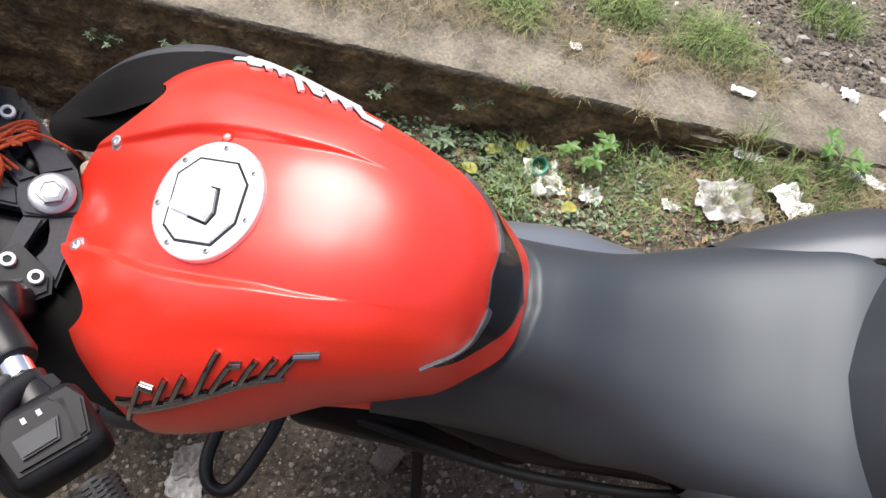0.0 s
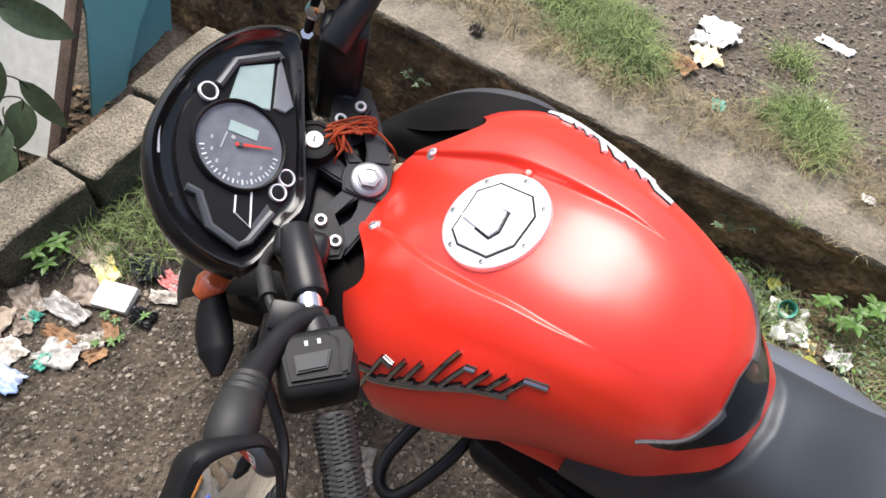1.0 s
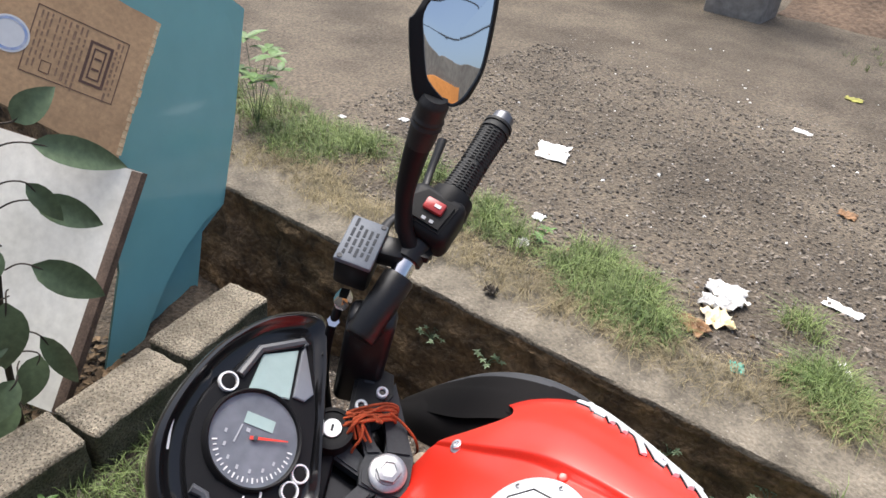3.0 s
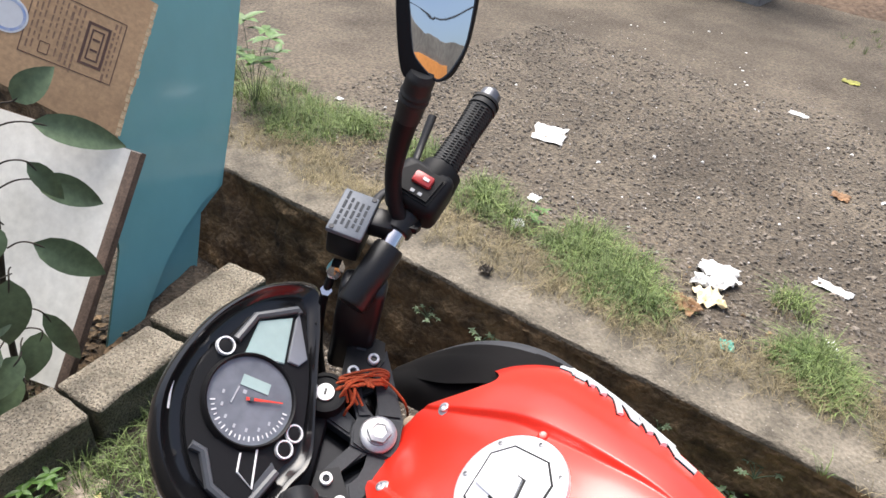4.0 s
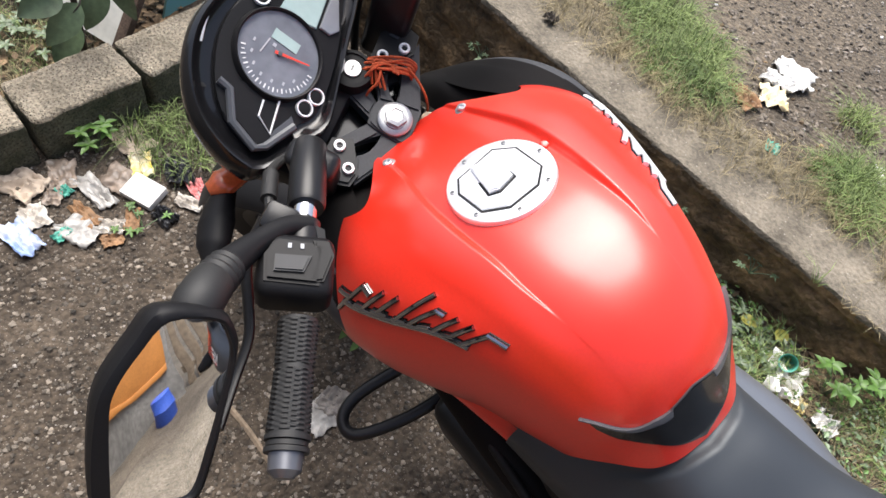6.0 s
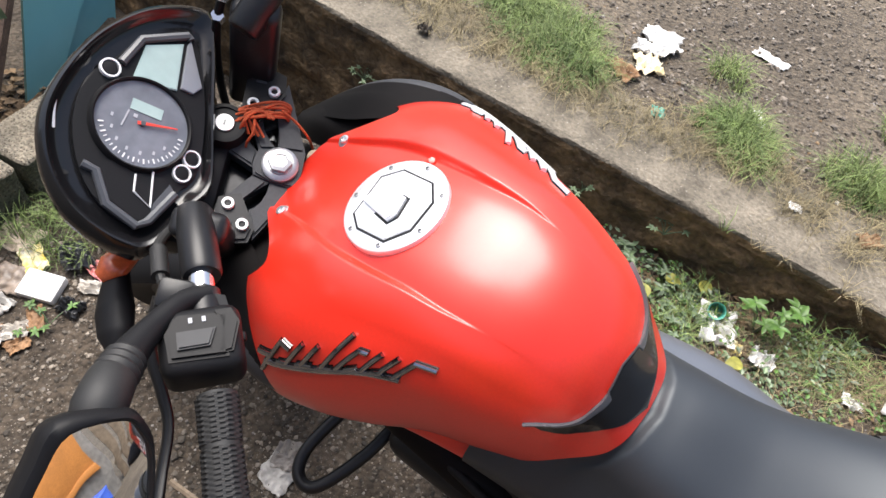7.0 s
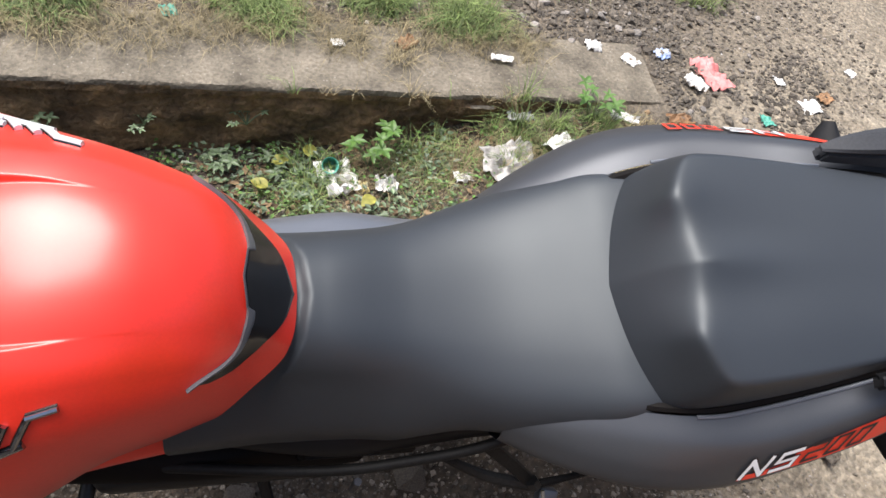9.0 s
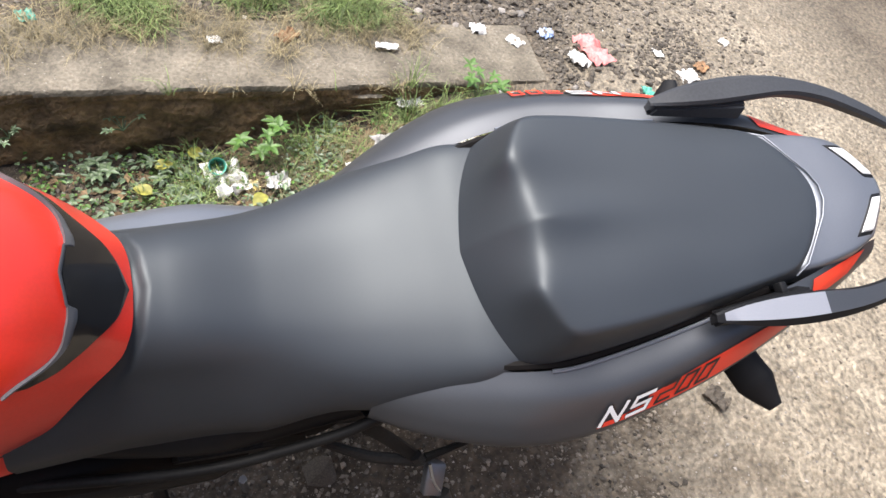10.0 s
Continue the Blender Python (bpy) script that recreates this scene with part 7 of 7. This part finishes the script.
litter(-0.905, -0.045, 0.10, 0.05, DUSTY_PAPER, "torn paper with faint pink print on the soil", 35, 0.016, 63)
litter(-0.918, 0.020, 0.05, 0.11, PLASTIC_BAG, "strip of newsprint on the soil", 25, 0.012, 64)
litter(-1.008, -0.287, 0.13, 0.05, LEAF_BROWN, "flattened brown leaf on the soil", 15, 0.012, 65, "dry_leaf", category="leaf")
litter(-0.930, -0.195, 0.09, 0.05, LEAF_BROWN, "dry brown leaf on the soil", -30, 0.012, 66, "dry_leaf", category="leaf")
litter(-0.985, -0.335, 0.025, 0.10, PLASTIC_BAG, "narrow grey strip of card on the soil", -35, 0.008, 67)
litter(-1.100, -0.330, 0.06, 0.09, BROWN_FILM, "muddy brown plastic film on the soil", 60, 0.012, 68)
litter(-0.900, -0.262, 0.07, 0.06, LEAF_BROWN, "crushed brown leaf on the soil", 80, 0.012, 69, "dry_leaf", category="leaf")
litter(-1.10, -0.30, 0.05, 0.04, TEAL_BIT, "green plastic scrap on the soil", 20, 0.015, 54)
litter(-0.192, -0.076, 0.08, 0.07, PLASTIC_BAG, "printed paper packet on the soil", 0, 0.012, 55)
litter(-0.204, -0.027, 0.07, 0.07, STONE_PALE, "grey flat scrap on the soil", 30, 0.015, 56)
litter(1.581, 0.081, 0.05, 0.06, STONE_DARK, "crushed grey scrap on the gravel", 30, 0.02, 57)
carton = box(0.10, 0.075, 0.026, 0.003)
tagged(part("small_carton", carton, PAPER, None, m=Matrix.Translation((-0.995, -0.130, 0.018)) @ Matrix.Rotation(radians(25), 4, "Z") @ Matrix.Rotation(radians(8), 4, "X")), "small white paper carton on the soil", "carton")
stick = tube([(-0.36, -0.24, 0.008), (-0.25, -0.228, 0.010), (-0.12, -0.225, 0.009)], [0.008, 0.009, 0.007], 6, flat=0.6)
tagged(part("stick", stick, WOOD, None, smooth=False), "split piece of grey wood on the soil", "wood")

# ---- far side of the road ----
far_wall = box(7.5, 0.35, 2.6, 0.02, at=(-5.9, 7.4, 1.4))
tagged(part("wall_far", far_wall, WALL_FACE, None), "dark weathered masonry wall across the road", "wall", kind="structure")
pillar = box(0.55, 0.55, 2.8, 0.03, at=(-1.85, 6.65, 1.5))
bmesh.ops.subdivide_edges(pillar, edges=[e for e in pillar.edges if e.calc_length() > 0.3], cuts=6, use_grid_fill=True)
for v in pillar.verts:
    v.co += Vector(noise.noise_vector(v.co * 3)) * 0.02
tagged(part("gate_pillar", pillar, PLASTER, None), "old whitewashed plaster pillar by the road", "pillar")
rows = []
for i in range(40):
    x = -1.6 + i * 0.2
    rows.append([(x, 7.0 + 0.25 * j + 0.15 * noise.noise((x, j * 0.4, 3)), 0.24 + 1.5 * ease(j / 9) + 0.12 * noise.noise((x * 1.5, j * 0.5, 7))) for j in range(12)])
tagged(part("earth_bank", grid_mesh(rows)[0], EARTH_BANK, None), "bare brown earth bank across the road", "bank", kind="structure")

# ---- orange boards and cables seen in the mirrors, on an added light-blocking wall ----
house = thing("yard_light_screen", "added dark screen wall that blocks light, with orange painted boards", "wall", Matrix.Translation((1.3, -1.5, 0)))
# unseen dark wall, added to keep low sky light off the near flanks
part("wall_body", box(6.4, 0.22, 2.1, 0.01, at=(-0.3, -0.11, 0.75)), SCREEN_DARK, house)
for x in (-0.2,):
    shutter = part("board_panel", box(0.95, 0.04, 1.1, 0.006, at=(x, 0.022, 1.05)), ORANGE, house, "orange painted wooden boards")
    for k in range(4):
        part("slat", box(0.85, 0.02, 0.03, 0.004, at=(x, 0.052, 0.65 + 0.26 * k)), ORANGE, shutter)
for n, (y, z, sag) in enumerate(((-5.0, 4.2, 0.4), (-5.2, 4.9, 0.3), (-6.0, 3.6, 0.5))):
    cable = tube([(-6, y, z), (0, y - 0.1, z - sag), (5, y, z - sag * 0.8), (12, y + 1.5 * n, z + 0.6)], 0.02, 6)
    tagged(part("overhead_cable", cable, RUBBER, None), "black overhead cable strung above the yard", "cable", "overhead cables")
for x in (-6.0, 12.0):
    post = tube([(x, -5.2 if x < 0 else -3.6, -0.3), (x, -5.2 if x < 0 else -3.6, 6.0)], [0.09, 0.07], 14, curved=False)
    tagged(part("cable_post", post, STEEL_DARK, None), "dark steel post carrying overhead cables", "post")

# ---- store room behind the motorcycle and a slatted gate ----
store = thing("store_room", "low plastered store room with an orange painted panel", "outbuilding", Matrix.Translation((4.6, -0.75, 0.24)))
part("store_wall", box(0.20, 2.0, 2.4, 0.01, at=(0, 0, 1.2)), PLASTER, store)
part("orange_panel", box(0.04, 1.1, 0.75, 0.006, at=(-0.122, 0.35, 0.85)), ORANGE, store, "orange painted timber panel")
part("panel_rail", box(0.05, 1.1, 0.08, 0.006, at=(-0.127, 0.35, 0.44)), ORANGE, store)
drum = turned([(0, 0), (0.10, 0), (0.11, 0.015), (0.11, 0.11), (0.117, 0.12), (0.11, 0.13), (0.11, 0.25), (0.10, 0.26), (0.08, 0.265), (0, 0.265)], 28)
tagged(part("drum", drum, BLUE_DRUM, None, m=Matrix.Translation((4.05, -0.05, 0.255))), "blue plastic drum by the store room", "drum")
gate = thing("slatted_gate", "grey timber gate of upright slats beside the store room", "gate", Matrix.Translation((4.7, 0.95, 0.24)))
for k in range(8):
    part("slat", box(0.025, 0.10, 1.15, 0.004, at=(0, -0.56 + 0.14 * k, 0.60)), WOOD, gate)
for z in (0.25, 0.95):
    part("rail", box(0.03, 1.12, 0.08, 0.004, at=(0.029, -0.07, z)), WOOD, gate)

# ---- stones ----
def rock_mesh(seed, flat=0.7):
    rng = random.Random(seed)
    bm = bmesh.new()
    for _ in range(13):
        a = Vector((rng.gauss(0, 1), rng.gauss(0, 1), rng.gauss(0, 1))).normalized() * rng.uniform(0.75, 1.0)
        bm.verts.new((a.x, a.y, a.z * flat))
    hull = bmesh.ops.convex_hull(bm, input=bm.verts)
    bmesh.ops.delete(bm, geom=[v for v in bm.verts if not v.link_faces], context="VERTS")
    mesh = bpy.data.meshes.new("stone")
    bmesh.ops.recalc_face_normals(bm, faces=bm.faces)
    bm.to_mesh(mesh)
    bm.free()
    return mesh


ROCKS = []
for k, mat in enumerate((STONE, STONE_DARK, STONE, STONE, STONE_PALE, STONE)):
    mesh = rock_mesh(k + 3)
    mesh.materials.append(mat)
    ROCKS.append(mesh)
rng = random.Random(12)


def stone(x, y, r, mesh):
    ob = new("stone", mesh)
    ob.parent = ground
    ob.matrix_basis = Matrix.LocRotScale((x, y, height(x, y) + r * 0.25), Euler((rng.uniform(-0.5, 0.5), rng.uniform(-0.5, 0.5), rng.uniform(0, 6.28))), (r, r * rng.uniform(0.7, 1.1), r * rng.uniform(0.7, 1)))


placed = 0
while placed < 290:
    x, y = rng.uniform(1.0, 2.25), rng.uniform(1.2, 2.1)
    back = y - wall_line(x)
    if (x < 1.56 and back < 0.30 - 0.25 * max(0, x - 1.35)) or rng.random() < 0.5 * max(0, x - 1.7):
        continue
    stone(x, y, rng.uniform(0.009, 0.024) * (1.2 if y > 1.5 and x < 1.6 else 1), ROCKS[rng.randrange(6)])
    placed += 1
for x, y, r in ((-0.03, 1.42, 0.022), (0.0, 1.40, 0.018), (-0.22, 1.47, 0.022), (0.226, 0.10, 0.05), (0.60, 0.12, 0.045), (-0.42, -0.16, 0.014), (-0.45, -0.19, 0.012), (-0.40, -0.20, 0.016)):
    stone(x, y, r, ROCKS[rng.randrange(6)])


def gravel(name, count, area, low, high, material, seed, keep, name_label):
    """Loose pebbles and crumbs, joined."""
    rng = np.random.default_rng(seed)
    corner = np.array([(1, 0, 0), (-0.5, 0.87, 0), (-0.5, -0.87, 0), (0.3, 0.5, 0.75), (-0.7, 0.1, 0.6), (0.35, -0.55, 0.7)])
    tris = [(3, 4, 5), (0, 1, 3), (1, 4, 3), (1, 2, 4), (2, 5, 4), (2, 0, 5), (0, 3, 5)]
    verts, faces = [], []
    while count:
        x, y = rng.uniform(area[0], area[1]), rng.uniform(area[2], area[3])
        if not keep(x, y):
            continue
        count -= 1
        r = low + (high - low) * rng.random() ** 2.4
        a = rng.uniform(0, 6.283)
        c, s = math.cos(a) * r, math.sin(a) * r
        z, n = height(x, y) - r * 0.12, len(verts)
        k = corner * rng.uniform(0.7, 1.2, (6, 3))
        verts += [(x + c * p[0] - s * p[1], y + s * p[0] + c * p[1], z + r * p[2]) for p in k]
        faces += [(n + i, n + j, n + q) for i, j, q in tris]
    return tagged(finish(name, mesh_from(name, verts, faces), material, smooth=False), name_label, "gravel", kind="stuff")


gravel("road_gravel", 24000, (-2.4, 2.7, 1.35, 4.0), 0.003, 0.017, STONE, 5, lambda x, y: y - wall_line(x) > 0.33 or x > 1.6, "loose grey-brown gravel on the road")
gravel("dark_gravel", 3500, (-2.2, 2.6, 1.35, 3.4), 0.003, 0.012, STONE_DARK, 16, lambda x, y: y - wall_line(x) > 0.36 or x > 1.6, "dark brown loose stones on the road")
gravel("pale_gravel", 3200, (-2.4, 2.9, 1.35, 4.5), 0.002, 0.009, STONE_PALE, 6, lambda x, y: y - wall_line(x) > 0.33 or x > 1.6, "pale chips scattered on the road")
gravel("soil_crumbs", 20000, (-1.25, 1.4, -0.75, 1.1), 0.002, 0.010, STONE, 7, lambda x, y: y < wall_line(x) - 0.03, "crumbs of dark soil and grit")
gravel("soil_chips", 7000, (-1.25, 1.4, -0.75, 1.1), 0.003, 0.011, STONE_DARK, 33, lambda x, y: y < wall_line(x) - 0.03, "dark chips of wood and soil")
gravel("soil_grit", 4200, (-1.25, 2.0, -0.75, 1.1), 0.0015, 0.0065, STONE_PALE, 8, lambda x, y: y < wall_line(x) - 0.03, "pale grit on the soil")
gravel("rubble", 3600, (0.95, 2.35, 1.2, 2.2), 0.004, 0.016, STONE, 31, lambda x, y: (y - wall_line(x) > 0.33 or x > 1.57) and rough(x, y, 1.0, 2.2) + 0.3 > 0.35 * (x - 1.2), "loose grey-brown rubble past the wall's end")
gravel("yard_gravel", 2500, (1.2, 2.7, -0.6, 1.35), 0.002, 0.009, STONE, 9, lambda x, y: True, "grit on the pale gravel yard")
gravel("leaf_crumbs", 500, (0.05, 1.5, 0.85, 1.28), 0.005, 0.016, LEAF_DEAD, 21, lambda x, y: y < wall_line(x) - 0.02, "crumbled brown leaves among the weeds")
gravel("pale_chips", 650, (-2.6, 2.6, 1.45, 4.2), 0.003, 0.009, STONE_PALE, 31, lambda x, y: y - wall_line(x) > 0.36, "small pale chips scattered on the road")
gravel("roadside_crumbs", 260, (-2.3, 1.4, 1.3, 1.9), 0.004, 0.013, LEAF_DEAD, 22, lambda x, y: y - wall_line(x) > 0.32, "crumbled brown leaves in the roadside grass")
gravel("paper_bits", 170, (-2.3, 2.7, 1.5, 5.2), 0.005, 0.016, PAPER, 23, lambda x, y: y - wall_line(x) > 0.33 or x > 1.6, "small white paper bits scattered on the road")
